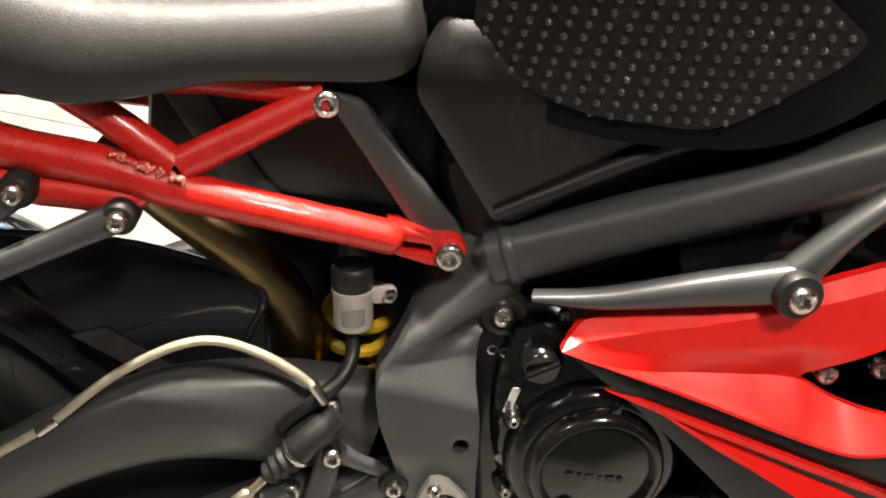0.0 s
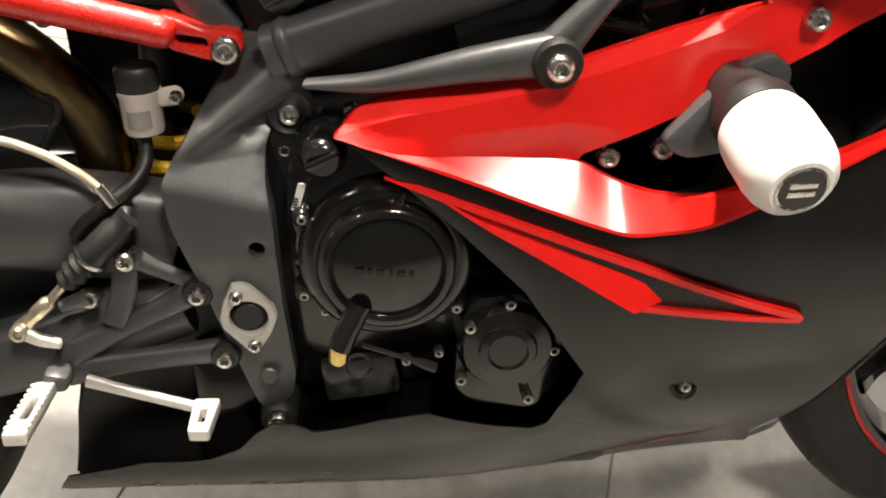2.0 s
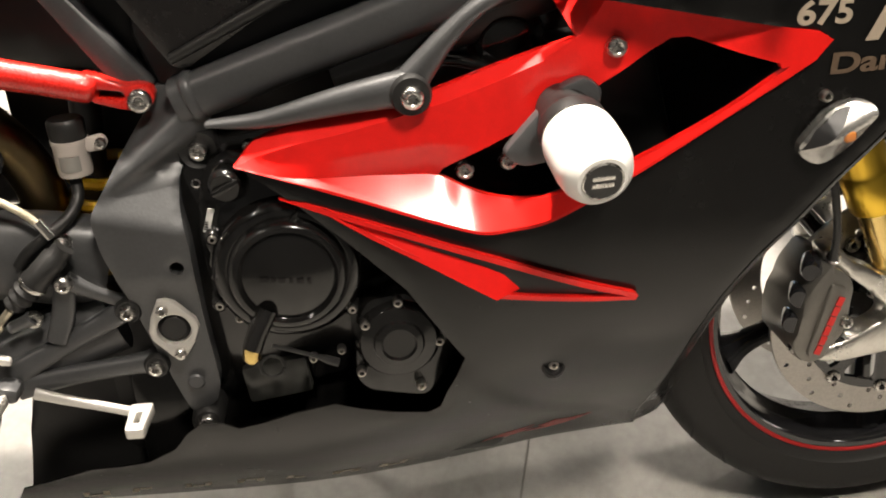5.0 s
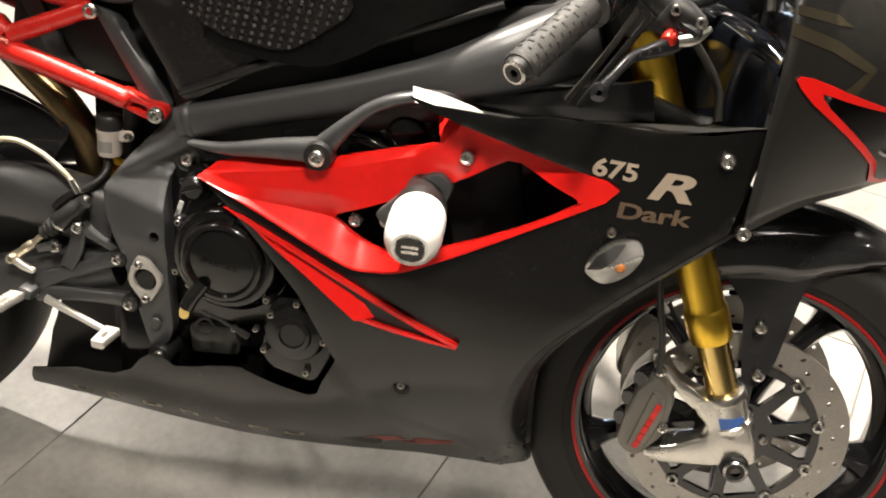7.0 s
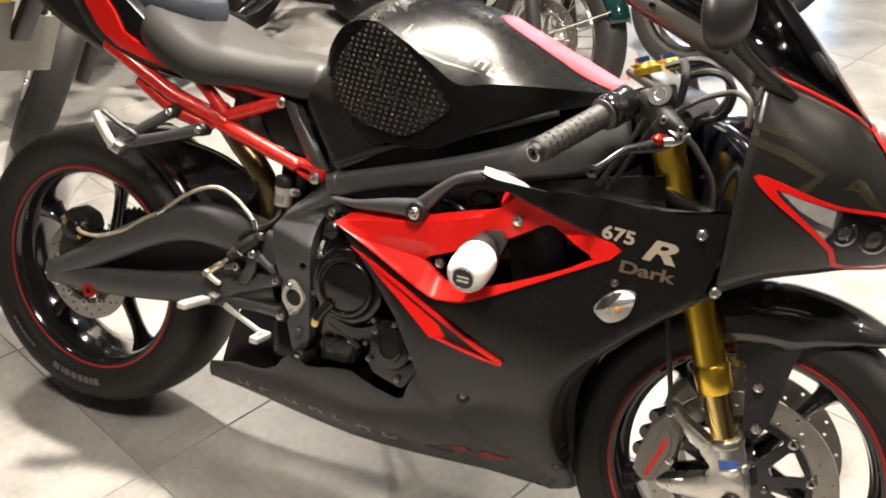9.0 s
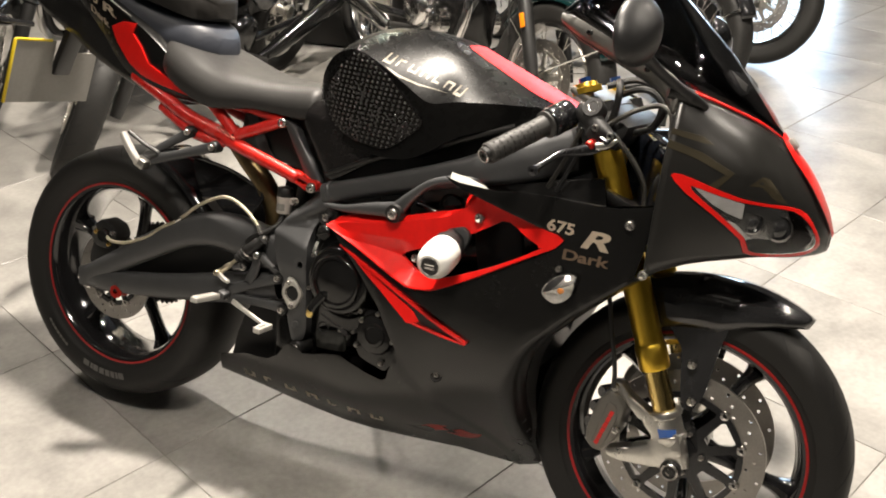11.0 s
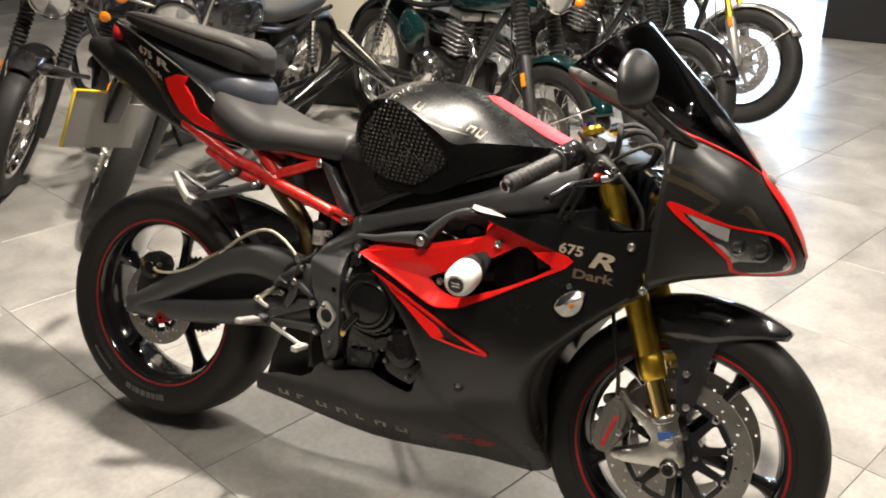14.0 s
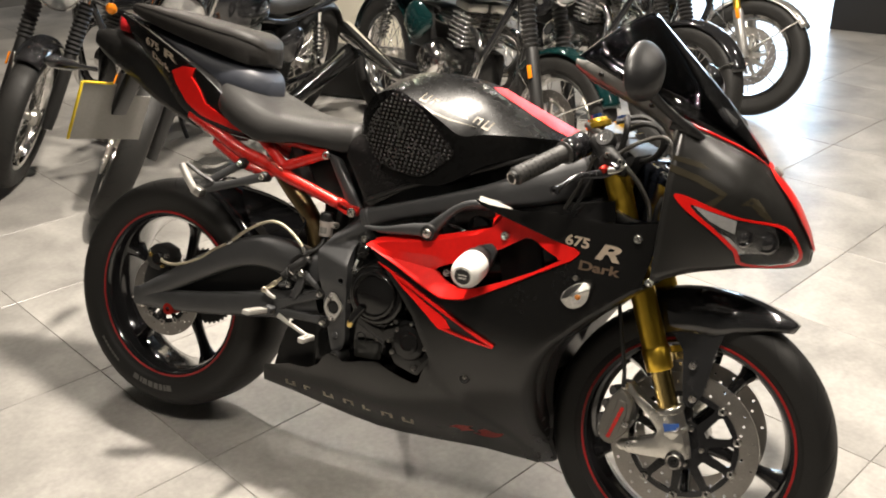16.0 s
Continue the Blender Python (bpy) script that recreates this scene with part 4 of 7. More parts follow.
o = part("plate_bracket", box((0.022, 0.05, 0.16), (0.014, 0.022, 0.072), (0, 12, 0), 0.006), PLASTIC, pl, "black plate bracket")
for s in (-1, 1):
    ind = part("rear_indicator", bar([(-0.33, 0.05 * s, 0.875), (-0.335, 0.10 * s, 0.878), (-0.345, 0.12 * s, 0.88), (-0.36, 0.175 * s, 0.885), (-0.365, 0.195 * s, 0.886)], [0.007, 0.007, 0.015, 0.017, 0.006], 12, 1.0, 3), GLOSSB, bike, "small black rear indicator")

# ---- frame ----
def oval_beam(pts, hs, ws, power=0.7, seg=20, steps=5):
    """A rounded-box section swept in the plane of travel; hs, ws: half height and half width at each point."""
    q = spline([(*p, h, w) for p, h, w in zip(pts, hs, ws)], steps)
    loops = []
    for i, v in enumerate(q):
        p = Vector(v[:3])
        d = (Vector(q[min(i + 1, len(q) - 1)][:3]) - Vector(q[max(i - 1, 0)][:3])).normalized()
        s = Vector((0, 1, 0))
        s = (s - d * s.dot(d)).normalized()
        u = d.cross(s)
        lp = []
        for k in range(seg):
            a = 2 * math.pi * k / seg
            ca, sa = math.cos(a), math.sin(a)
            lp.append(p + s * float(v[4]) * math.copysign(abs(ca) ** power, ca) + u * float(v[3]) * math.copysign(abs(sa) ** power, sa))
        loops.append(lp)
    bm = bmesh.new()
    skin(bm, loops)
    return bm


for s in (1, -1):
    fb = part("frame_beam", oval_beam([(0.600, -0.112 * s, 0.640), (0.64, -0.118 * s, 0.653), (0.70, -0.127 * s, 0.674), (0.80, -0.142 * s, 0.708), (0.93, -0.152 * s, 0.752), (1.02, -0.140 * s, 0.788), (1.10, -0.09 * s, 0.82)],
                                      [0.0225, 0.022, 0.0215, 0.0225, 0.029, 0.040, 0.046], [0.022, 0.022, 0.022, 0.022, 0.026, 0.028, 0.03]), FRAME, bike, "dark grey alloy frame beam")
    part("weld_collar", oval_beam([(0.611, -0.1135 * s, 0.644), (0.614, -0.114 * s, 0.645), (0.619, -0.115 * s, 0.6465), (0.622, -0.1155 * s, 0.6475)], [0.0225, 0.0245, 0.0245, 0.0225], [0.022, 0.0245, 0.0245, 0.022], seg=28), FRAME, fb)
FPLATE = [(0.556, 0.640), (0.5654, 0.630), (0.540, 0.597), (0.5214, 0.5686), (0.5067, 0.548), (0.510, 0.51), (0.5175, 0.486), (0.555, 0.335), (0.563, 0.308), (0.590, 0.318), (0.597, 0.345), (0.592, 0.43), (0.592, 0.51), (0.588, 0.545), (0.590, 0.572), (0.602, 0.592), (0.626, 0.614), (0.618, 0.652), (0.595, 0.652), (0.572, 0.654)]
HOLE = ring_xz(0.577, 0.487, 0.007, 14)


def fplate_depth(x, z):
    """Outer face: a flat lower plate, a facet that leans in above a fold, and the beam's round end running down into it."""
    fold = interp(x, [0.507, 0.592], [0.548, 0.5234])
    flat = interp(z, [0.28, 0.40, 0.45, 0.48, 0.60], [-0.135, -0.146, -0.149, -0.157, -0.158])
    over = z - fold
    facet = min(-0.106, -0.158 + 0.55 * over) if over > 0 else flat
    if z > interp(x, [0.52, 0.597], [0.569, 0.581]):
        facet += 0.004
    ax, az = 0.514, 0.563
    dx, dz = 0.125 - 0.014, 0.633 - 0.563
    n = math.hypot(dx, dz)
    u = ((x - ax) * dx + (z - az) * dz) / n / n
    v = (-(x - ax) * dz + (z - az) * dx) / n
    r = 0.012 + 0.0125 * min(1, max(0, u))
    round_end = -0.128 + 0.024 * min(1, max(0, u)) - 0.0235 * math.sqrt(max(0, 1 - (v / r) ** 2)) if abs(v) < r and u > -0.15 else 0
    return min(facet, round_end)


fp = part("frame_plate", panel(corner_loop(FPLATE, 0.01), fplate_depth, 0.04, [HOLE], 0.005, 0.002, 2), FRAME, bike, "dark grey cast frame plate at the swingarm pivot")
mirrored(fp)
part("frame_strut", plate(corner_loop([(0.466, 0.778), (0.500, 0.765), (0.512, 0.745), (0.580, 0.655), (0.552, 0.640)], 0.006), -0.106, -0.080, 0.004), FRAME, bike, "dark grey seat strut")
part("frame_strut", plate(corner_loop([(0.345, 0.765), (0.375, 0.77), (0.44, 0.66), (0.41, 0.65)], 0.006), -0.07, -0.05, 0.004), FRAME, bike)
part("tank_lip", bar([(0.60, -0.124, 0.682), (0.735, -0.138, 0.745), (0.83, -0.148, 0.779), (0.92, -0.146, 0.816), (1.0, -0.132, 0.848)], [0.005, 0.007, 0.008, 0.008, 0.006], 12, 1.0, 5), PLASTIC, bike, "black rubber lip under the tank")
part("undertray", box((0.24, 0.13, 0.11), (0.45, 0, 0.725), (0, 8, 0), 0.015), PLASTIC, bike, "black undertray below the seat")
# bolted arm from the frame to the engine mount
part("engine_mount_arm", oval_beam([(0.628, -0.155, 0.628), (0.68, -0.168, 0.632), (0.75, -0.185, 0.648), (0.81, -0.195, 0.658)], [0.003, 0.0075, 0.0125, 0.0165], [0.008, 0.010, 0.012, 0.013]), FRAME, bike, "tapered dark grey engine mount arm")
part("engine_mount_arm", oval_beam([(0.806, -0.193, 0.655), (0.824, -0.193, 0.676), (0.844, -0.193, 0.698), (0.868, -0.193, 0.719), (0.893, -0.191, 0.732), (0.925, -0.182, 0.739), (0.97, -0.16, 0.742)], [0.016, 0.0125, 0.0095, 0.008, 0.0075, 0.0075, 0.007], [0.012, 0.012, 0.012, 0.012, 0.012, 0.012, 0.010]), FRAME, bike, "curved dark grey stay")
part("throttle_cover", turned([(0.0, -0.012), (0.022, -0.012), (0.026, -0.009), (0.028, 0.0), (0.036, 0.004), (0.038, 0.03)], (0.905, -0.150, 0.680), (0.1, 1, 0.15), 36), ENGINE, bike, "round black throttle cover")
part("throttle_pipe", bar([(0.835, -0.16, 0.672), (0.865, -0.165, 0.668), (0.90, -0.16, 0.652)], 0.006, 10, 1, 4), ENGINE, bike)
part("engine_mount_boss", turned([(0, -0.005), (0.0165, -0.005), (0.0185, 0.0), (0.0185, 0.035)], (0.81, -0.208, 0.654), (0, 1, 0), 28), PLASTIC, bike)
bolts(bike, [(0.8105, -0.213, 0.653)], 0.0105, STEEL, "engine_mount_bolt", "large steel bolt head")
part("frame_boss", turned([(0.0, -0.002), (0.011, -0.002), (0.018, -0.006), (0.020, 0.0), (0.020, 0.03)], (0.611, -0.122, 0.595), (0, 1, 0), 24), PLASTIC, bike)
bolts(bike, [(0.611, -0.124, 0.593)], 0.0095, STEEL, "frame_bolt")
bolts(bike, [(0.604, -0.119, 0.561), (0.660, -0.135, 0.598)], 0.0065, STEEL, "engine_bolt")
# pivot plate
PIV = [(0.552, 0.458), (0.560, 0.459), (0.568, 0.455), (0.586, 0.433), (0.588, 0.424), (0.582, 0.409), (0.572, 0.394), (0.565, 0.391), (0.558, 0.394), (0.541, 0.415), (0.539, 0.425), (0.543, 0.44)]
pv = part("pivot_plate", plate([(x, z - 0.004) for x, z in PIV], -0.157, -0.145, 0.0025, [ring_xz(0.5635, 0.421, 0.0165, 28)]), SILVER, bike, "pale silver swingarm pivot plate")
part("pivot_cap", turned([(0, -0.003), (0.012, -0.003), (0.0155, 0.0), (0.0165, 0.006)], (0.5635, -0.1505, 0.421), (0, 1, 0), 28), PLASTIC, pv, "black pivot cap")
bolts(pv, [(0.556, -0.1575, 0.4445), (0.5665, -0.1575, 0.395)], 0.006, STEEL, "plate_bolt")
part("frame_dimple", turned([(0, -0.001), (0.007, -0.001), (0.009, 0.001)], (0.574, -0.148, 0.353), (0, 1, 0), 20), FRAME, bike)
bolts(bike, [(0.577, -0.143, 0.298)], 0.010, STEEL, "lower_frame_bolt")
part("lower_frame_boss", turned([(0, -0.004), (0.014, -0.004), (0.017, 0.0), (0.018, 0.04)], (0.577, -0.139, 0.298), (0, 1, 0), 24), PLASTIC, bike)
for nm, p, r in (("subframe_bolt", (0.566, -0.123, 0.646), 0.0115), ("seat_bolt", (0.474, -0.112, 0.766), 0.0105)):
    bolts(bike, [p], r, STEEL, nm, "bright steel bolt head")

# red subframe
for pts, r in (([(0.055, -0.098, 0.806), (0.16, -0.108, 0.766), (0.242, -0.118, 0.737), (0.305, -0.122, 0.7235), (0.363, -0.123, 0.7045), (0.435, -0.122, 0.6845), (0.498, -0.1185, 0.667), (0.522, -0.117, 0.6595), (0.528, -0.1165, 0.657)], [0.015, 0.0155, 0.016, 0.016, 0.0155, 0.0145, 0.0138, 0.0135, 0.008]),
               ([(0.270, -0.108, 0.790), (0.291, -0.112, 0.7745), (0.319, -0.116, 0.756), (0.362, -0.120, 0.722)], [0.0125, 0.0125, 0.0125, 0.0135]),
               ([(0.366, -0.120, 0.722), (0.417, -0.112, 0.745), (0.456, -0.105, 0.7625), (0.472, -0.102, 0.768)], [0.0135, 0.0125, 0.012, 0.0135]),
               ([(0.20, -0.09, 0.80), (0.335, -0.100, 0.782), (0.382, -0.100, 0.781), (0.422, -0.100, 0.777), (0.470, -0.100, 0.770)], [0.012, 0.010, 0.011, 0.012, 0.0105]),
               ([(0.14, -0.100, 0.748), (0.239, -0.122, 0.7115), (0.289, -0.125, 0.7025), (0.325, -0.126, 0.698), (0.345, -0.125, 0.703)], [0.012, 0.012, 0.012, 0.011, 0.006])):
    for s in (1, -1):
        part("subframe_tube", bar([(x, y * s, z) for x, y, z in pts], r, 16, 1.0, 4), REDTUBE, bike, "red painted subframe tube")
LUG = [(0.516, 0.676), (0.532, 0.6705), (0.553, 0.6605), (0.566, 0.6615), (0.5765, 0.658), (0.5805, 0.649), (0.5765, 0.639), (0.566, 0.6355), (0.551, 0.6385), (0.522, 0.6465)]
for s in (1, -1):
    part("subframe_lug", plate(corner_loop(LUG, 0.006), -0.122 * s, -0.100 * s, 0.003, [corner_loop([(0.529, 0.6585), (0.552, 0.6545), (0.553, 0.6475), (0.528, 0.6515)], 0.003)]), REDTUBE, bike, "red clevis lug at the tube end")
bm = bmesh.new()
rnd = random.Random(4)
for k in range(44):
    t = rnd.random() ** 0.7
    p = Vector((0.322, -0.1335, 0.7345)).lerp(Vector((0.372, -0.1370, 0.7150)), t) + Vector((rnd.uniform(-.003, .003), rnd.uniform(-.002, .001), rnd.uniform(-.0025, .003)))
    bmesh.ops.create_icosphere(bm, subdivisions=2, radius=rnd.uniform(0.0014, 0.0026), matrix=Matrix.Translation(p))
tagged(part("weld_bead", bm, WELDM, bike, "rough red weld beads"), kind="stuff")

# ---- engine ----
part("engine_block", box((0.30, 0.25, 0.30), (0.72, 0, 0.47), (0, -8, 0), 0.03), ENGINE, bike, "black engine block")
part("airbox", box((0.36, 0.2, 0.15), (0.75, 0, 0.70), (0, -18, 0), 0.02), PLASTIC, bike, "black airbox between the frame beams")
part("cylinder_head", box((0.20, 0.25, 0.18), (0.86, 0, 0.60), (0, 30, 0), 0.02), ENGINE, bike)
part("sump", box((0.42, 0.2, 0.17), (0.70, 0, 0.265), (0, 0, 0), 0.02), ENGINE, bike)
CASE = [(0.604, 0.505), (0.608, 0.555), (0.622, 0.588), (0.652, 0.598), (0.700, 0.575), (0.745, 0.535), (0.762, 0.485), (0.752, 0.435), (0.72, 0.405), (0.68, 0.395), (0.635, 0.412), (0.610, 0.455)]
cc = part("clutch_cover", panel(smooth_loop(CASE, 3), lambda x, z: -0.150 - 0.02 * max(0, 1 - ((x - 0.683) ** 2 + (z - 0.487) ** 2) / 0.009), 0.04, (), 0.012, 0.006), ENGINE, bike, "gloss black clutch cover")
part("cover_rim", turned([(0.072, 0.03), (0.073, 0.0), (0.071, -0.010), (0.066, -0.0155), (0.060, -0.017), (0.0575, -0.0165), (0.0565, -0.019), (0.0545, -0.026), (0.051, -0.0285), (0.0475, -0.0285), (0.0455, -0.025), (0.0445, -0.0235), (0.0425, -0.0245), (0.0, -0.0265)], (0.684, -0.163, 0.482), (0, 1, 0), 64), ENGINE, cc, "turned steps on the cover")
for a in (28, 62, 150, 205, 318):
    a = radians(a)
    part("cover_boss", turned([(0.0, -0.010), (0.0055, -0.010), (0.008, -0.007), (0.0095, 0.012)], (0.684 + 0.077 * math.cos(a), -0.160, 0.482 + 0.077 * math.sin(a)), (0, 1, 0), 14), ENGINE, cc)
    part("cover_screw", turned([(0.002, -0.0125), (0.0038, -0.0125), (0.0045, -0.011), (0.0045, -0.009)], (0.684 + 0.077 * math.cos(a), -0.160, 0.482 + 0.077 * math.sin(a)), (0, 1, 0), 10), DISC, cc, "small socket screw")
bm = bmesh.new()
for k in range(6):
    block(bm, (0.0035 if k % 2 else 0.007, 0.0012, 0.0045), pose(0.661 + k * 0.0085, -0.1900, 0.4825 - k * 0.0012), 0)
part("cover_emblem", bm, PADM, cc, "plain cast emblem bars")
part("cover_tab", plate([(0.690, 0.538), (0.700, 0.548), (0.697, 0.532)], -0.186, -0.17, 0.001), ENGINE, cc)
oc = part("oil_filler_cap", turned([(0, -0.014), (0.013, -0.014), (0.016, -0.011), (0.0175, 0.0), (0.0175, 0.02)], (0.638, -0.158, 0.572), (0.15, 1, 0.1), 28), ENGINE, bike, "black oil filler cap with a grip bar")
part("grip_bar", box((0.028, 0.008, 0.006), (0.637, -0.1735, 0.572), (0, -25, 0), 0.002), ENGINE, oc)
lb = part("engine_sticker", panel([(0.609, 0.526), (0.6165, 0.549), (0.6225, 0.5475), (0.615, 0.5245)], lambda x, z: -0.1625, 0.001, (), 1), WHITEP, bike, "small white sticker with unreadable bars")
for k in range(4):
    part("sticker_bar", panel([(0.6105 + k * 0.0002, 0.528 + k * 0.0025), (0.6145 + k * 0.0002, 0.527 + k * 0.0025), (0.6147 + k * 0.0002, 0.5282 + k * 0.0025), (0.6107 + k * 0.0002, 0.5292 + k * 0.0025)], lambda x, z: -0.1632, 0.0006, (), 1), PLASTIC, lb)
COV2 = [(0.755, 0.440), (0.742, 0.41), (0.738, 0.35), (0.75, 0.332), (0.812, 0.318), (0.848, 0.378), (0.835, 0.40), (0.80, 0.445)]
c2 = part("pump_cover", plate(corner_loop(COV2, 0.012), -0.172, -0.12, 0.004), ENGINE, bike, "black water pump cover")
part("pump_dome", turned([(0.044, 0.02), (0.043, -0.003), (0.038, -0.010), (0.026, -0.012), (0.024, -0.015), (0.018, -0.016), (0.016, -0.013), (0.0, -0.013)], (0.784, -0.172, 0.394), (0, 1, 0), 40), ENGINE, c2)
bolts(c2, [(0.752, -0.178, 0.417), (0.744, -0.176, 0.362), (0.825, -0.176, 0.389), (0.804, -0.176, 0.338), (0.786, -0.176, 0.438)], 0.0052, DISC, "cover_bolt")
bolts(bike, [(0.697, -0.165, 0.378), (0.726, -0.16, 0.381), (0.63, -0.16, 0.43)], 0.0045, DISC, "engine_bolt")
part("oil_sensor", bar([(0.660, -0.185, 0.448), (0.648, -0.195, 0.428), (0.642, -0.198, 0.414)], [0.011, 0.010, 0.010], 16), ENGINE, bike, "black sensor stub on the engine")
part("sensor_cap", bar([(0.642, -0.197, 0.418), (0.640, -0.198, 0.404), (0.6395, -0.198, 0.400)], [0.0085, 0.0088, 0.006], 14), BRASS, bike, "brass sensor cap")
part("shift_rod", bar([(0.660, -0.185, 0.408), (0.70, -0.182, 0.389), (0.712, -0.18, 0.382), (0.722, -0.18, 0.377)], [0.0022, 0.0022, 0.0045, 0.0045], 8), PLASTIC, bike)
part("wire_loop", bar([(0.655 + 0.012 * math.cos(a), -0.165, 0.372 + 0.012 * math.sin(a)) for a in np.linspace(0, 6.0, 20)], 0.0018, 6), PLASTIC, bike)
part("drain_fitting", bar([(0.699, -0.13, 0.36), (0.699, -0.13, 0.335)], [0.008, 0.006], 10), ENGINE, bike)
part("catch_tank", box((0.07, 0.02, 0.045), (0.655, -0.125, 0.335), (0, -6, 0), 0.006), TANKM, bike, "smoky translucent catch tank")

part("linkage_cover", box((0.13, 0.13, 0.20), (0.525, 0, 0.31), (0, 0, 0), 0.02), PLASTIC, bike, "black rear linkage and collector box")
part("collector_box", plate(corner_loop([(0.372, 0.30), (0.362, 0.24), (0.352, 0.19), (0.345, 0.165), (0.60, 0.165), (0.60, 0.40), (0.45, 0.40), (0.40, 0.35)], 0.02), -0.06, 0.09, 0.01), PLASTIC, bike, "black exhaust collector box under the engine")
part("inner_shield", box((0.20, 0.01, 0.26), (0.50, 0.03, 0.53), (0, 0, 0), 0.003), PLASTIC, bike)
# exhaust down pipe, shock, hugger
part("exhaust_pipe", bar([(0.29, -0.045, 0.715), (0.345, -0.052, 0.665), (0.405, -0.055, 0.612), (0.437, -0.055, 0.555), (0.436, -0.05, 0.49), (0.42, -0.04, 0.42)], [0.022, 0.0225, 0.0235, 0.024, 0.024, 0.024], 24, 1.0, 6), BRONZE, bike, "heat-tinted bronze exhaust pipe")
sh = part("rear_shock", bar([(0.495, -0.035, 0.63), (0.475, -0.035, 0.43)], 0.016, 16), PLASTIC, bike, "rear shock absorber with a yellow spring")
part("spring", bar([(0.4945 - 0.02 * k / 70 * 0.85 + 0.027 * math.cos(2 * math.pi * k / 14), -0.035 + 0.027 * math.sin(2 * math.pi * k / 14), 0.565 - 0.12 * k / 70) for k in range(71)], 0.0062, 8), SPRING, sh, "yellow coil spring")
rv = part("brake_reservoir", turned([(0, -0.026), (0.0155, -0.026), (0.0165, -0.022), (0.0165, 0.004), (0.0175, 0.006), (0.0175, 0.01), (0, 0.01)], (0.490, -0.102, 0.600), (0, 0, 1), 28), FROST, bike, "frosted brake fluid reservoir with black cap")
part("cap", turned([(0, 0.022), (0.015, 0.022), (0.0175, 0.019), (0.0175, 0.008), (0.0165, 0.0), (0.0, 0.0)], (0.490, -0.102, 0.608), (0, 0, 1), 28), PLASTIC, rv, "black screw cap")
part("fluid", turned([(0, -0.021), (0.0125, -0.021), (0.0125, -0.006), (0, -0.006)], (0.490, -0.1075, 0.602), (0, 0, 1), 20), GREYP, rv)
part("ear", plate(corner_loop([(0.505, 0.61), (0.522, 0.613), (0.527, 0.605), (0.522, 0.597), (0.505, 0.596)], 0.004), -0.108, -0.102, 0.001), FROST, rv)
bolts(rv, [(0.520, -0.109, 0.605)], 0.0055, STEEL, "ear_bolt")
part("reservoir_hose", bar([(0.488, -0.102, 0.574), (0.489, -0.112, 0.553), (0.480, -0.128, 0.539), (0.457, -0.14, 0.524), (0.440, -0.142, 0.512), (0.43, -0.142, 0.50)], 0.0062, 10, 1, 5), PLASTIC, bike, "black rubber fluid hose")
part("brake_hose", bar([(0.005, -0.115, 0.43), (0.03, -0.135, 0.418), (0.09, -0.148, 0.425), (0.16, -0.152, 0.455), (0.201, -0.152, 0.486), (0.25, -0.152, 0.516), (0.299, -0.152, 0.556), (0.346, -0.152, 0.583), (0.381, -0.150, 0.590), (0.415, -0.148, 0.578), (0.445, -0.146, 0.556), (0.460, -0.146, 0.540)], 0.0038, 10, 1, 5), HOSE, bike, "braided steel rear brake hose")
for p, d in (((0.25, -0.152, 0.516), (0.05, 0, 0.036)), ((0.462, -0.146, 0.537), (0.012, 0, -0.022))):
    v, dv = Vector(p), Vector(d).normalized() * 0.01
    part("hose_ferrule", bar([v - dv, v + dv], 0.0052, 10), STEEL, bike)
part("banjo_bolt", bar([(0.471, -0.128, 0.516), (0.472, -0.146, 0.5145), (0.472, -0.153, 0.514)], [0.009, 0.0095, 0.0065], 14), STEEL, bike, "steel banjo bolt")

# hugger over the rear tyre


def arc_shell(cx, cz, r, w, a0, a1, n=22, crown=0.02, taper=0.0):
    bm = bmesh.new()
    loops = []
    for k in range(n + 1):
        a = radians(a0 + (a1 - a0) * k / n)
        ww = w * (1 - taper * abs(2 * k / n - 1) ** 3)
        lp = []
        for j in range(-6, 7):
            t = j / 6
            rr = r - crown * abs(t) ** 2.5
            lp.append((cx + rr * math.cos(a), ww * t, cz + rr * math.sin(a)))
        loops.append(lp)
    skin(bm, loops, False)
    return bm


def thicken(ob, t):
    md = ob.modifiers.new("thickness", "SOLIDIFY")
    md.thickness, md.offset = t, 0
    return ob


thicken(part("hugger", arc_shell(0, 0.312, 0.352, 0.088, 22, 72, 20, 0.03, 0.1), GLOSSB, bike, "gloss black rear hugger"), 0.003)
HUG = [(0.195, 0.638), (0.267, 0.634), (0.33, 0.624), (0.40, 0.603), (0.418, 0.585), (0.40, 0.553), (0.39, 0.50), (0.372, 0.487), (0.345, 0.50), (0.31, 0.52), (0.258, 0.562), (0.21, 0.61)]
part("hugger_wing", panel(corner_loop(HUG, 0.012), lambda x, z: -0.085 + 0.03 * max(0, z - 0.57) / 0.06, 0.004, (), 0.02), GLOSSB, bike, "gloss black hugger side")
part("hugger_mesh", panel([(0.256, 0.56), (0.285, 0.566), (0.345, 0.52), (0.372, 0.492), (0.365, 0.488), (0.31, 0.522)], lambda x, z: -0.0885, 0.002, (), 0.02), MESHM, bike, "fine black mesh patch")
part("hugger_rim", bar([(0.195, -0.056, 0.640), (0.267, -0.058, 0.636), (0.33, -0.062, 0.626), (0.395, -0.072, 0.606), (0.416, -0.08, 0.588), (0.40, -0.088, 0.553), (0.39, -0.088, 0.502)], 0.0035, 8, 1, 4), GLOSSB, bike, "gloss black rolled rim of the hugger")
bolts(bike, [(0.325, -0.093, 0.517)], 0.009, STEEL, "hugger_bolt")

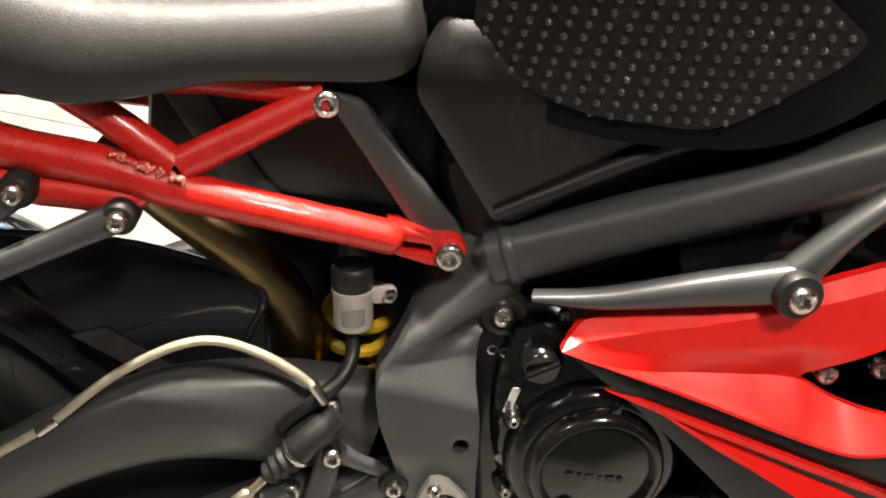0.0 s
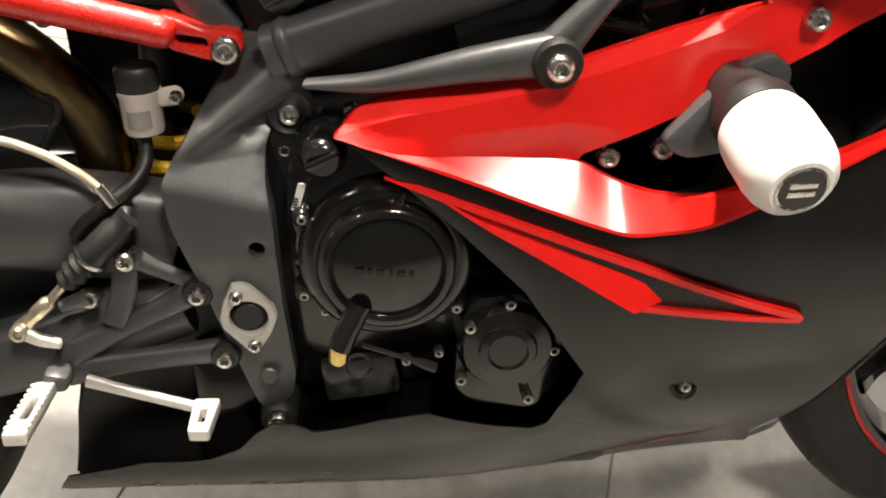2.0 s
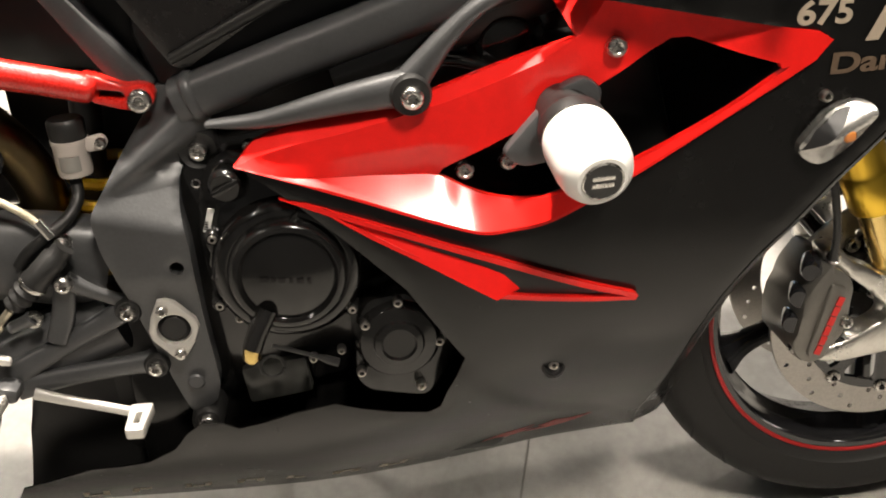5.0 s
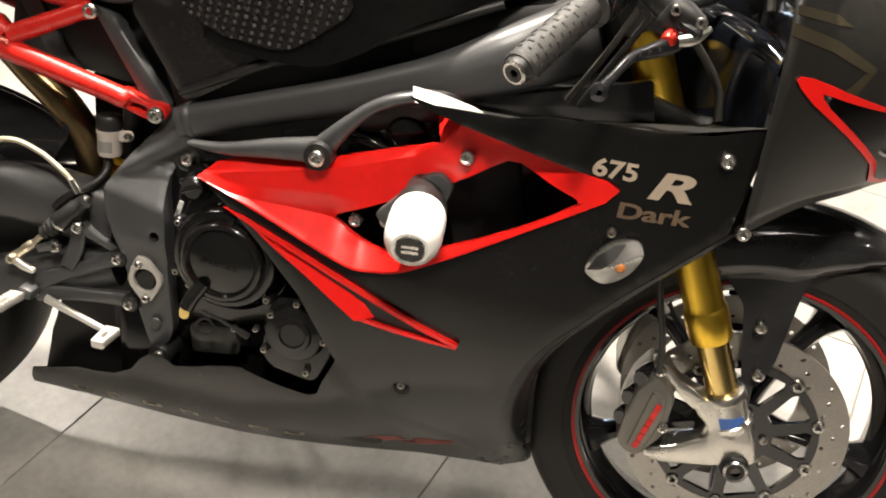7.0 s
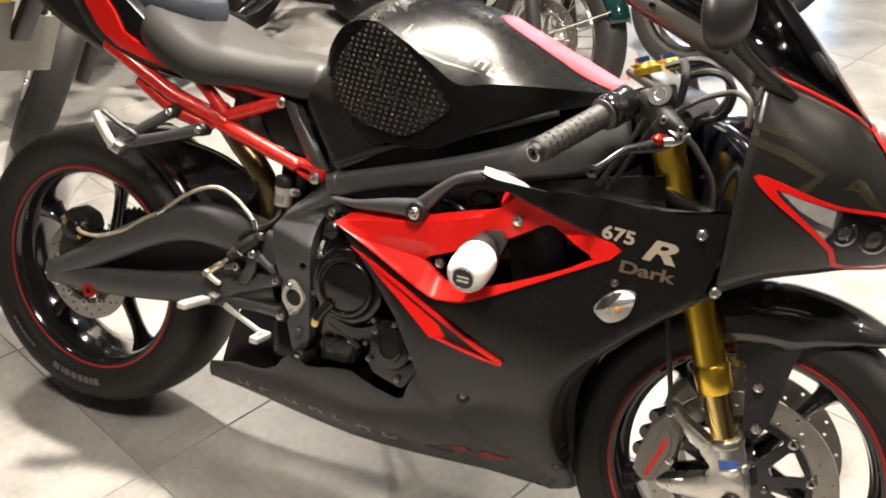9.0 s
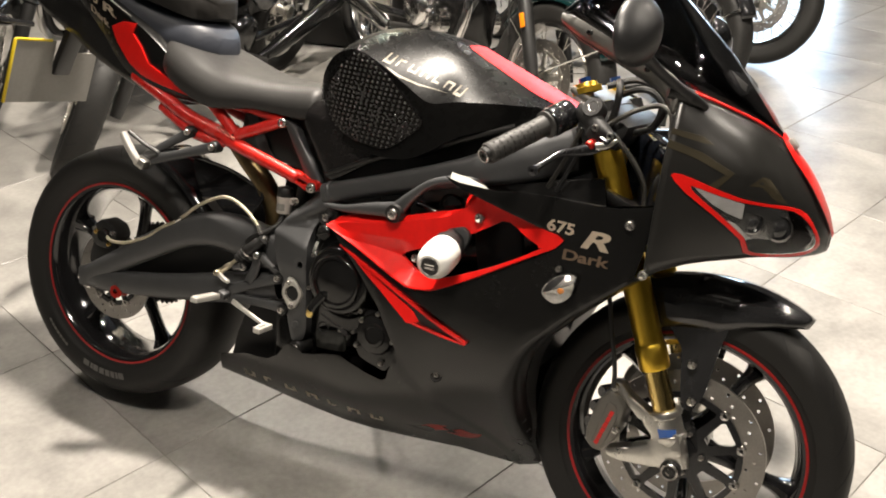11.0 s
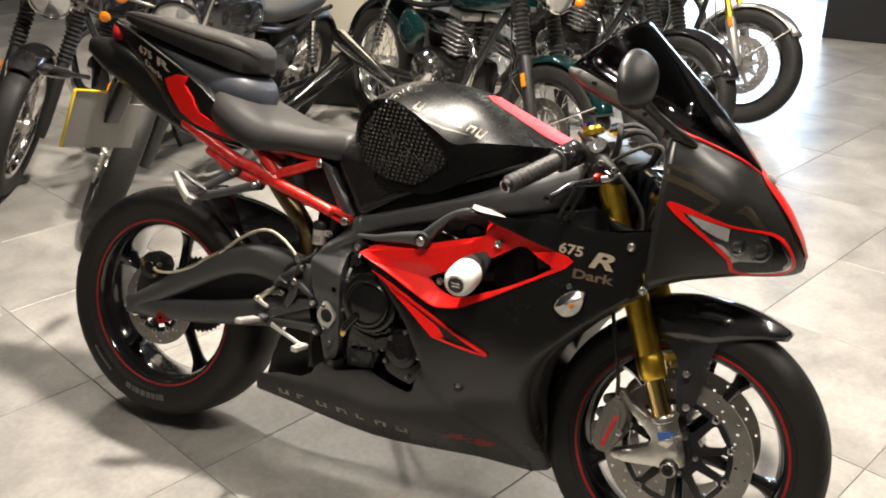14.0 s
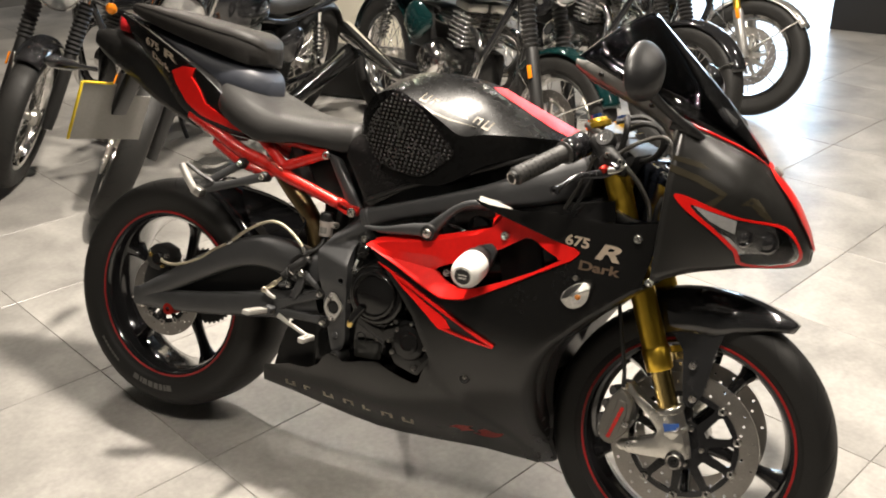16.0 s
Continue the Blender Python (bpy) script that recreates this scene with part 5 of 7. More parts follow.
# swingarm
ARM_UP = [(-0.03, -0.128, 0.320), (0.06, -0.132, 0.372), (0.16, -0.134, 0.432), (0.26, -0.134, 0.486), (0.34, -0.128, 0.508), (0.42, -0.115, 0.500), (0.50, -0.10, 0.475)]
ARM_LOW = [(-0.03, -0.128, 0.315), (0.06, -0.132, 0.322), (0.16, -0.134, 0.338), (0.27, -0.134, 0.360), (0.38, -0.128, 0.385), (0.50, -0.11, 0.42)]
for s in (1, -1):
    part("swingarm", oval_beam([(x, y * s, z) for x, y, z in ARM_UP], [0.022, 0.026, 0.030, 0.034, 0.040, 0.046, 0.05], [0.016, 0.019, 0.022, 0.024, 0.026, 0.028, 0.03], 0.75, 22), FRAME, bike, "dark grey alloy swingarm")
    part("swingarm_brace", oval_beam([(x, y * s, z) for x, y, z in ARM_LOW], [0.024, 0.026, 0.028, 0.030, 0.034, 0.036], [0.014, 0.018, 0.021, 0.023, 0.025, 0.026], 0.7, 22), FRAME, bike)
    part("swingarm_web", plate([(0.02, 0.33), (0.26, 0.47), (0.42, 0.48), (0.46, 0.43), (0.25, 0.355)], -0.095 * s, -0.085 * s, 0), PLASTIC, bike)
part("axle_block", plate(corner_loop([(-0.065, 0.33), (-0.02, 0.345), (0.06, 0.33), (0.06, 0.29), (-0.06, 0.285)], 0.008), -0.135, -0.115, 0.003), FRAME, bike)
part("rear_axle_nut", turned([(0.008, -0.012), (0.012, -0.012), (0.014, -0.009), (0.016, -0.008), (0.02, -0.002), (0.02, 0.006)], (-0.043, -0.120, 0.293), (0, 1, 0), 6), STEEL, bike, "steel rear axle nut")
part("axle_adjuster", bar([(-0.065, -0.128, 0.304), (-0.055, -0.128, 0.304), (-0.05, -0.128, 0.304), (0.01, -0.13, 0.31)], [0.007, 0.007, 0.004, 0.004], 8), STEEL, bike)
part("swingarm_bobbin", turned([(0.006, -0.026), (0.015, -0.026), (0.0165, -0.022), (0.012, -0.014), (0.0125, -0.006), (0.0165, 0.0), (0.0165, 0.006)], (0.071, -0.125, 0.302), (0, 1, 0), 20), REDALU, bike, "red anodised paddock stand bobbin")
rc = part("rear_caliper", plate(corner_loop([(-0.040, 0.405), (-0.034, 0.440), (-0.008, 0.458), (0.030, 0.448), (0.042, 0.424), (0.030, 0.398), (0.006, 0.386), (-0.022, 0.388)], 0.008), -0.122, -0.072, 0.006), PLASTIC, bike, "small black rear brake caliper")
part("caliper_pot", turned([(0.0, -0.012), (0.014, -0.012), (0.017, -0.008), (0.018, 0.006)], (0.004, -0.120, 0.420), (0, 1, 0), 24), ENGINE, rc, "round black piston housing")
for px, pz in ((-0.026, 0.432), (0.030, 0.430)):
    part("caliper_pin", turned([(0.0, -0.006), (0.005, -0.006), (0.0065, -0.003), (0.0065, 0.004)], (px, -0.122, pz), (0, 1, 0), 12), STEEL, rc, "small steel pin")
part("caliper_hanger", plate(corner_loop([(-0.030, 0.395), (0.018, 0.390), (0.010, 0.345), (-0.012, 0.330), (-0.034, 0.345)], 0.006), -0.108, -0.098, 0.002), FRAME, rc, "dark caliper hanger")
bolts(bike, [(-0.02, -0.122, 0.425), (0.02, -0.122, 0.402)], 0.006, BRASS, "caliper_bolt")
part("caliper_carrier", plate([(-0.045, 0.30), (-0.05, 0.36), (-0.03, 0.43), (0.03, 0.41), (0.03, 0.33)], -0.112, -0.10, 0.002), PLASTIC, bike)
part("sprocket", panel(ring_xz(0, 0.312, 0.105, 84, 0.004, 42), lambda a, b: 0.085, 0.006, [ring_xz(0, 0.312, 0.06, 32)], 10), PLASTIC, bike, "dark rear sprocket")

# rider foot control
BR1 = [(0.402, -0.150, 0.388), (0.445, -0.146, 0.408), (0.49, -0.142, 0.428), (0.522, -0.138, 0.443)]
BR2 = [(0.402, -0.150, 0.372), (0.45, -0.146, 0.376), (0.50, -0.142, 0.378), (0.538, -0.138, 0.378)]
rs = part("foot_bracket", oval_beam(BR1, [0.014, 0.0105, 0.0105, 0.013], [0.010, 0.008, 0.008, 0.009]), FRAME, bike, "dark grey forked footrest bracket")
part("bracket_arm", oval_beam(BR2, [0.014, 0.0105, 0.010, 0.012], [0.010, 0.008, 0.008, 0.009]), FRAME, rs)
part("bracket_arm", oval_beam([(0.522, -0.136, 0.446), (0.495, -0.146, 0.466), (0.472, -0.152, 0.485)], [0.007, 0.006, 0.009], [0.006, 0.006, 0.008]), FRAME, rs)
part("bracket_arm", oval_beam([(0.470, -0.150, 0.486), (0.462, -0.15, 0.45), (0.45, -0.152, 0.42)], [0.010, 0.011, 0.01], [0.006, 0.006, 0.006]), FRAME, rs)
for x, z, r in ((0.522, 0.443, 0.0135), (0.538, 0.377, 0.0135)):
    part("bracket_boss", turned([(0, -0.004), (r * 0.85, -0.004), (r, 0), (r, 0.018)], (x, -0.147, z), (0, 1, 0), 24), PLASTIC, rs)
bolts(rs, [(0.522, -0.151, 0.443), (0.538, -0.151, 0.377)], 0.0078, STEEL, "bracket_bolt", "bright steel socket bolt")
bolts(rs, [(0.472, -0.161, 0.485), (0.437, -0.160, 0.451), (0.402, -0.166, 0.377)], 0.0085, STEEL, "ball_stud", "bright steel ball stud")
part("master_cylinder", bar([(0.478, -0.152, 0.520), (0.470, -0.153, 0.5125), (0.468, -0.153, 0.5105), (0.448, -0.155, 0.492), (0.446, -0.155, 0.490), (0.442, -0.155, 0.486)], [0.010, 0.010, 0.0125, 0.0125, 0.0135, 0.0135], 16), PLASTIC, bike, "black rear brake master cylinder")
part("boot", turned([(0.0, 0.026), (0.0135, 0.025), (0.0110, 0.020), (0.0135, 0.016), (0.0105, 0.011), (0.0125, 0.006), (0.0095, 0.001), (0.011, -0.004), (0.006, -0.010), (0.0, -0.010)], (0.424, -0.156, 0.469), (0.72, 0, 0.69), 18), PLASTIC, bike, "black ribbed rubber boot")
part("boot_clip", turned([(0.0145, -0.002), (0.0152, 0.0), (0.0145, 0.002)], (0.4425, -0.155, 0.4865), (0.72, 0, 0.69), 20), STEEL, bike)
part("pushrod_clevis", bar([(0.418, -0.157, 0.463), (0.404, -0.158, 0.449), (0.402, -0.158, 0.447), (0.390, -0.159, 0.437), (0.388, -0.159, 0.435), (0.376, -0.160, 0.424)], [0.0042, 0.0042, 0.0068, 0.0068, 0.0055, 0.0080], 8), PALEBRASS, bike, "pale brass pushrod clevis")
bolts(bike, [(0.3765, -0.168, 0.425)], 0.0075, PALEBRASS, "clevis_pin")
part("pedal_link", bar([(0.414, -0.16, 0.444), (0.4345, -0.163, 0.4525), (0.4365, -0.163, 0.454)], [0.006, 0.007, 0.008], 12), FRAME, bike)
part("clevis_fork", plate(corner_loop([(0.371, 0.428), (0.377, 0.431), (0.392, 0.420), (0.408, 0.414), (0.408, 0.407), (0.390, 0.411), (0.374, 0.420)], 0.003), -0.170, -0.162, 0.001), PEGM, bike, "pale alloy pedal lever end")
# pegs and toe piece are flat slotted blocks lying across the machine
def slotted(length, w0, w1, thick, slot, place, turn):
    out = corner_loop([(-w0, 0), (w0, 0), (w1, length), (-w1, length)], 0.003)
    hole = corner_loop([(-slot, length * 0.32), (slot, length * 0.32), (slot, length * 0.72), (-slot, length * 0.72)], 0.0015)
    bm = plate(out, -thick, thick, 0.0015, [hole])
    bmesh.ops.transform(bm, matrix=pose(*place, *turn) @ pose(0, 0, 0, 90, 0, 0), verts=bm.verts[:])
    return bm


peg = part("foot_peg", slotted(0.080, 0.0085, 0.0095, 0.0055, 0.0034, (0.3935, -0.182, 0.379), (-6, 0, 0)), PEGM, bike, "pale alloy rider foot peg with a slot and toothed edges")
part("peg_mount", box((0.022, 0.026, 0.018), (0.401, -0.172, 0.382), (0, 15, 0), 0.006), FRAME, peg)
for k in range(9):
    for e in (-1, 1):
        part("peg_tooth", box((0.0035, 0.0042, 0.004), (0.3935 + e * 0.0078, -0.190 - k * 0.0078, 0.3855 + k * 0.0008), (-6, 0, 0), 0.0008), PEGM, peg)
PEDAL = [(0.420, -0.162, 0.369), (0.45, -0.166, 0.360), (0.48, -0.170, 0.352), (0.512, -0.174, 0.343)]
pd = part("brake_pedal", oval_beam(PEDAL, [0.0062, 0.0052, 0.0048, 0.005], [0.004, 0.004, 0.004, 0.004]), PEGM, bike, "pale alloy rear brake pedal")
part("toe_piece", slotted(0.042, 0.0115, 0.0090, 0.006, 0.003, (0.521, -0.166, 0.341), (4, 0, -4)), PEGM, pd, "pale slotted toe piece")
# passenger footrest
PA = [(0.256, -0.140, 0.711), (0.20, -0.158, 0.672), (0.16, -0.170, 0.640)]
PB = [(0.324, -0.140, 0.691), (0.24, -0.158, 0.660), (0.16, -0.172, 0.634)]
pb = part("passenger_bracket", oval_beam(PA, [0.011, 0.009, 0.011], [0.008, 0.007, 0.008]), FRAME, bike, "dark grey passenger footrest bracket")
part("bracket_arm", oval_beam(PB, [0.012, 0.010, 0.012], [0.008, 0.007, 0.008]), FRAME, pb)
for x, z in ((0.256, 0.712), (0.324, 0.6905)):
    part("bracket_boss", turned([(0, -0.003), (0.0105, -0.003), (0.013, 0), (0.013, 0.02)], (x, -0.146, z), (0, 1, 0), 24), PLASTIC, pb)
bolts(pb, [(0.256, -0.151, 0.712), (0.324, -0.151, 0.6905)], 0.0075, STEEL, "bracket_bolt", "steel socket bolt")
part("passenger_peg", oval_beam([(0.163, -0.190, 0.628), (0.152, -0.196, 0.645), (0.137, -0.200, 0.668), (0.123, -0.203, 0.692)], [0.010, 0.008, 0.008, 0.007], [0.006, 0.009, 0.009, 0.008]), PEGM, pb, "folded pale alloy passenger peg")
part("peg_pivot", box((0.03, 0.028, 0.022), (0.165, -0.184, 0.631), (0, 20, 0), 0.005), ALLOY, pb)
part("peg_stay", bar([(0.126, -0.186, 0.694), (0.160, -0.176, 0.672), (0.196, -0.168, 0.655), (0.176, -0.174, 0.640)], 0.005, 10, 1.2, 4), PLASTIC, pb, "black triangular peg stay")

# crash bobbin
CB0, CB1 = Vector((0.9445, -0.235, 0.6235)), Vector((0.9495, -0.318, 0.6025))
CBD = (CB1 - CB0).normalized()
CBL = (CB1 - CB0).length
cb = part("crash_bobbin", turned([(0.0, 0.016), (0.027, 0.016), (0.0310, 0.0185), (0.0325, 0.024), (0.0330, 0.036), (0.0328, 0.060), (0.0315, 0.070), (0.0280, 0.079), (0.0210, CBL), (0.0, CBL)], CB0, CBD, 44), WHITE, bike, "white crash protector bobbin")
part("bobbin_mount", turned([(0.0, -0.05), (0.022, -0.05), (0.026, -0.004), (0.0300, 0.0), (0.0310, 0.003), (0.0305, 0.016), (0.0, 0.016)], CB0, CBD, 36), PLASTIC, bike, "black bobbin mount")
part("bobbin_bracket", plate(corner_loop([(0.885, 0.596), (0.940, 0.655), (0.962, 0.662), (0.978, 0.648), (0.968, 0.612), (0.945, 0.588), (0.905, 0.582)], 0.01), -0.222, -0.206, 0.004), FRAME, bike, "dark grey bracket behind the bobbin")
bd = part("badge", turned([(0.0, 0.0015), (0.0165, 0.0015), (0.0175, 0.0), (0.0175, -0.002)], CB1, CBD, 32), PLASTIC, cb, "round black and silver badge")
for e in (-1, 1):
    part("badge_bar", box((0.019, 0.0014, 0.0042), (0, 0, 0.0035 * e), (0, 0, 0), 0.0004), STEEL, bd, "plain silver bar").matrix_local = Matrix.Translation(CB1 + CBD * 0.0014) @ Vector((0, -1, 0)).rotation_difference(CBD).to_matrix().to_4x4()
part("badge_ring", turned([(0.0155, 0.001), (0.0165, 0.002), (0.0177, 0.001), (0.018, -0.003)], CB1, CBD, 32), STEEL, bd)
bolts(bike, [(0.857, -0.186, 0.573), (0.897, -0.192, 0.581)], 0.009, STEEL, "duct_bolt")
bolts(bike, [(0.989, red_depth(0.989, 0.684) - 0.003, 0.684)], 0.0095, STEEL, "fairing_bolt", "steel fairing bolt")
bolts(bike, [(1.269, -0.2505, 0.735), (1.303, -0.247, 0.657)], 0.0085, STEEL, "fairing_bolt")
part("fairing_recess", turned([(0.0, 0.004), (0.008, 0.003), (0.0095, 0.0), (0.0105, -0.001), (0.0125, 0.002)], (0.938, side(0.938, 0.357) - 0.0005, 0.357), (0, 1, -0.45), 24), PLASTIC, bike)
bolts(bike, [(0.938, side(0.938, 0.359) + 0.003, 0.359)], 0.0055, DISC, "fairing_bolt")

# ---- forks and front brake ----
def fork_x(z):
    return 1.371 - 0.42 * (z - 0.35)


for s in (1, -1):
    y = -0.1 * s
    fk = part("fork_tube", turned([(0.0, 0.0), (0.027, 0.0), (0.0285, 0.003), (0.029, 0.045), (0.0275, 0.047), (0.0268, 0.049), (0.0262, 0.056), (0.0262, 0.495), (0, 0.495)], (fork_x(0.455), y, 0.455), (-0.387, 0, 0.922), 40), GOLD, bike, "gold anodised upper fork tube")
    part("fork_stanchion", bar([(fork_x(0.46), y, 0.46), (fork_x(0.36), y, 0.36)], 0.0215, 32), GOLDS, fk, "pale gold fork stanchion")
    ft = part("fork_foot", turned([(0.0215, 0.053), (0.0285, 0.052), (0.0305, 0.049), (0.0305, 0.041), (0.0275, 0.038), (0.0275, 0.008), (0.0305, 0.005), (0.0305, -0.003), (0.0275, -0.007), (0.024, -0.02), (0.0, -0.03)], (fork_x(0.335), y, 0.335), (-0.387, 0, 0.922), 32), ALLOY, bike, "cast alloy fork foot")
    part("axle_lug", oval_beam([(1.375, y - 0.004 * s, 0.335), (1.385, y - 0.006 * s, 0.31), (1.393, y - 0.006 * s, 0.282)], [0.03, 0.03, 0.03], [0.022, 0.02, 0.016]), ALLOY, ft)
    if s == 1:
        part("fork_sticker", panel([(1.350, 0.350), (1.388, 0.360), (1.392, 0.340), (1.355, 0.331)], lambda a, b: y - 0.0285 + 12 * (a - fork_x(b)) ** 2, 0.001, (), 0.008), BLUEPRINT, ft, "blue and white fork sticker")
        part("axle_end", turned([(0.007, -0.016), (0.011, -0.016), (0.013, -0.012), (0.017, -0.011), (0.0195, -0.006), (0.0195, 0.01)], (1.393, y - 0.022, 0.282), (0, 1, 0), 28), PLASTIC, ft, "black axle end with a steel ring")
        part("axle_ring", turned([(0.0125, -0.0155), (0.0145, -0.0165), (0.0165, -0.0145)], (1.393, y - 0.022, 0.282), (0, 1, 0), 28), STEEL, ft)
        # radial caliper carrier and caliper
        part("caliper_bracket", plate(corner_loop([(1.258, 0.418), (1.277, 0.419), (1.297, 0.398), (1.336, 0.377), (1.358, 0.366), (1.395, 0.350), (1.408, 0.318), (1.392, 0.288), (1.362, 0.276), (1.297, 0.268), (1.271, 0.272), (1.268, 0.285), (1.311, 0.301), (1.344, 0.318), (1.348, 0.332), (1.325, 0.357), (1.288, 0.386), (1.262, 0.402)], 0.006), y - 0.026, y + 0.006, 0.005), ALLOY, ft, "cast alloy caliper bracket")
        cal = part("front_caliper", plate(corner_loop([(1.229, 0.296), (1.233, 0.335), (1.241, 0.378), (1.262, 0.408), (1.280, 0.396), (1.294, 0.378), (1.290, 0.318), (1.262, 0.281), (1.245, 0.282)], 0.010), y - 0.042, y + 0.05, 0.008), CALIPER, bike, "grey radial front brake caliper")
        part("caliper_cover", plate(corner_loop([(1.243, 0.296), (1.254, 0.345), (1.262, 0.386), (1.280, 0.380), (1.284, 0.356), (1.272, 0.312), (1.262, 0.288)], 0.006), y - 0.047, y - 0.04, 0.003), CALIPER, cal)
        bm = bmesh.new()
        for k in range(6):
            t = k / 5
            block(bm, (0.011, 0.001, 0.0075), pose(1.255 + 0.018 * t, y - 0.0482, 0.304 + 0.060 * t, 0, -72, 0), 0)
        part("caliper_mark", bm, REDPRINT, cal, "plain red maker's bars")
        bolts(cal, [(1.236, y - 0.03, 0.300), (1.268, y - 0.03, 0.410), (1.285, y - 0.044, 0.335)], 0.0075, STEEL, "caliper_bolt")
        for px, pz in ((1.246, 0.394), (1.236, 0.362), (1.231, 0.330)):
            part("caliper_pad_pin", turned([(0.0, -0.004), (0.010, -0.004), (0.012, 0.0), (0.012, 0.03)], (px, y - 0.028, pz), (0.5, 1, 0), 16), GLOSSB, cal, "black piston cover")
    else:
        m2 = part("front_caliper", plate(corner_loop([(1.229, 0.296), (1.233, 0.335), (1.241, 0.378), (1.262, 0.408), (1.280, 0.396), (1.294, 0.378), (1.290, 0.318), (1.262, 0.281), (1.245, 0.282)], 0.010), 0.06, 0.14, 0.008), CALIPER, bike)
part("front_brake_hose", bar([(1.265, -0.135, 0.41), (1.262, -0.14, 0.45), (1.245, -0.145, 0.52), (1.225, -0.14, 0.60), (1.20, -0.12, 0.70), (1.185, -0.11, 0.76)], 0.0045, 10, 1, 4), PLASTIC, bike, "black front brake hose")
# mudguard
bm = bmesh.new()
loops = []
for k in range(31):
    t = k / 30
    a = 116 - 57.5 * t
    w = 0.073 * interp(a, [57, 59, 63, 70, 80, 116], [0.10, 0.30, 0.58, 0.85, 1, 1])
    drop = 0.086 * interp(a, [57, 70, 85, 116], [0.15, 0.55, 1, 1])
    a = radians(a)
    loops.append([(1.394 + (0.326 + 0.012 * t * t - drop * abs(j / 8) ** 2.4) * math.cos(a), w * math.sin(j / 8 * 1.57), 0.299 + (0.326 + 0.012 * t * t - drop * abs(j / 8) ** 2.4) * math.sin(a)) for j in range(-8, 9)])
skin(bm, loops, False)
thicken(part("front_mudguard", bm, CARBON, bike, "gloss carbon front mudguard with a pointed tip"), 0.003)
for s in (1, -1):
    q = part("mudguard_side", panel(corner_loop([(1.305, 0.575), (1.44, 0.565), (1.430, 0.520), (1.424, 0.47), (1.418, 0.42), (1.402, 0.385), (1.382, 0.390), (1.372, 0.44), (1.362, 0.50), (1.335, 0.53)], 0.01), lambda x, z: s * (-0.072 - 0.012 * max(0, (0.56 - z) / 0.16)), 0.004 * s, (), 0.03), CARBON, bike, "gloss carbon mudguard side")
bolts(bike, [(1.388, -0.086, 0.476), (1.400, -0.090, 0.408)], 0.0085, STEEL, "mudguard_bolt")

# ---- cowl, screen and lamps ----
SEC = [
    (1.302, [(-0.200, 0.967), (-0.222, 0.925), (-0.240, 0.875), (-0.248, 0.82), (-0.248, 0.74), (-0.243, 0.655)]),
    (1.36, [(-0.150, 0.942), (-0.185, 0.912), (-0.212, 0.868), (-0.224, 0.815), (-0.220, 0.745), (-0.205, 0.682)]),
    (1.42, [(-0.085, 0.917), (-0.135, 0.897), (-0.172, 0.858), (-0.188, 0.808), (-0.182, 0.745), (-0.165, 0.697)]),
    (1.46, [(-0.002, 0.886), (-0.075, 0.876), (-0.130, 0.848), (-0.154, 0.800), (-0.150, 0.745), (-0.128, 0.704)]),
    (1.51, [(-0.002, 0.832), (-0.045, 0.827), (-0.085, 0.810), (-0.110, 0.777), (-0.110, 0.742), (-0.085, 0.708)]),
    (1.545, [(-0.002, 0.780), (-0.025, 0.777), (-0.048, 0.768), (-0.062, 0.752), (-0.062, 0.733), (-0.045, 0.713)]),
    (1.562, [(-0.001, 0.745), (-0.010, 0.744), (-0.018, 0.741), (-0.024, 0.736), (-0.024, 0.728), (-0.016, 0.720)])]
for s in (1, -1):
    rows = spline([[x] + [c for yz in pts for c in yz] for x, pts in SEC], 5)
    bm = bmesh.new()
    grid = []
    for r in rows:
        yz = spline([(r[1 + 2 * k], r[2 + 2 * k]) for k in range(6)], 4)
        grid.append([(float(r[0]), s * float(a), float(b)) for a, b in yz])
    skin(bm, grid, False)
    ob = part("front_cowl", bm, COWL_LIT, bike, "satin black front cowl, lightened for its sheen", angle=60)
    thicken(ob, 0.004)
    if s == 1:
        cowl = ob
cowl_tree = tree_of(cowl)
# strip beside the screen, running back to a point
UP = [(1.043, -0.090, 1.056), (1.081, -0.110, 1.054), (1.123, -0.130, 1.045), (1.183, -0.160, 1.022), (1.239, -0.185, 1.002), (1.282, -0.200, 0.983), (1.304, -0.205, 0.962)]
LOW = [(1.047, -0.096, 1.044), (1.090, -0.116, 1.022), (1.135, -0.132, 1.005), (1.192, -0.152, 0.983), (1.247, -0.168, 0.960), (1.277, -0.190, 0.941), (1.298, -0.222, 0.921)]
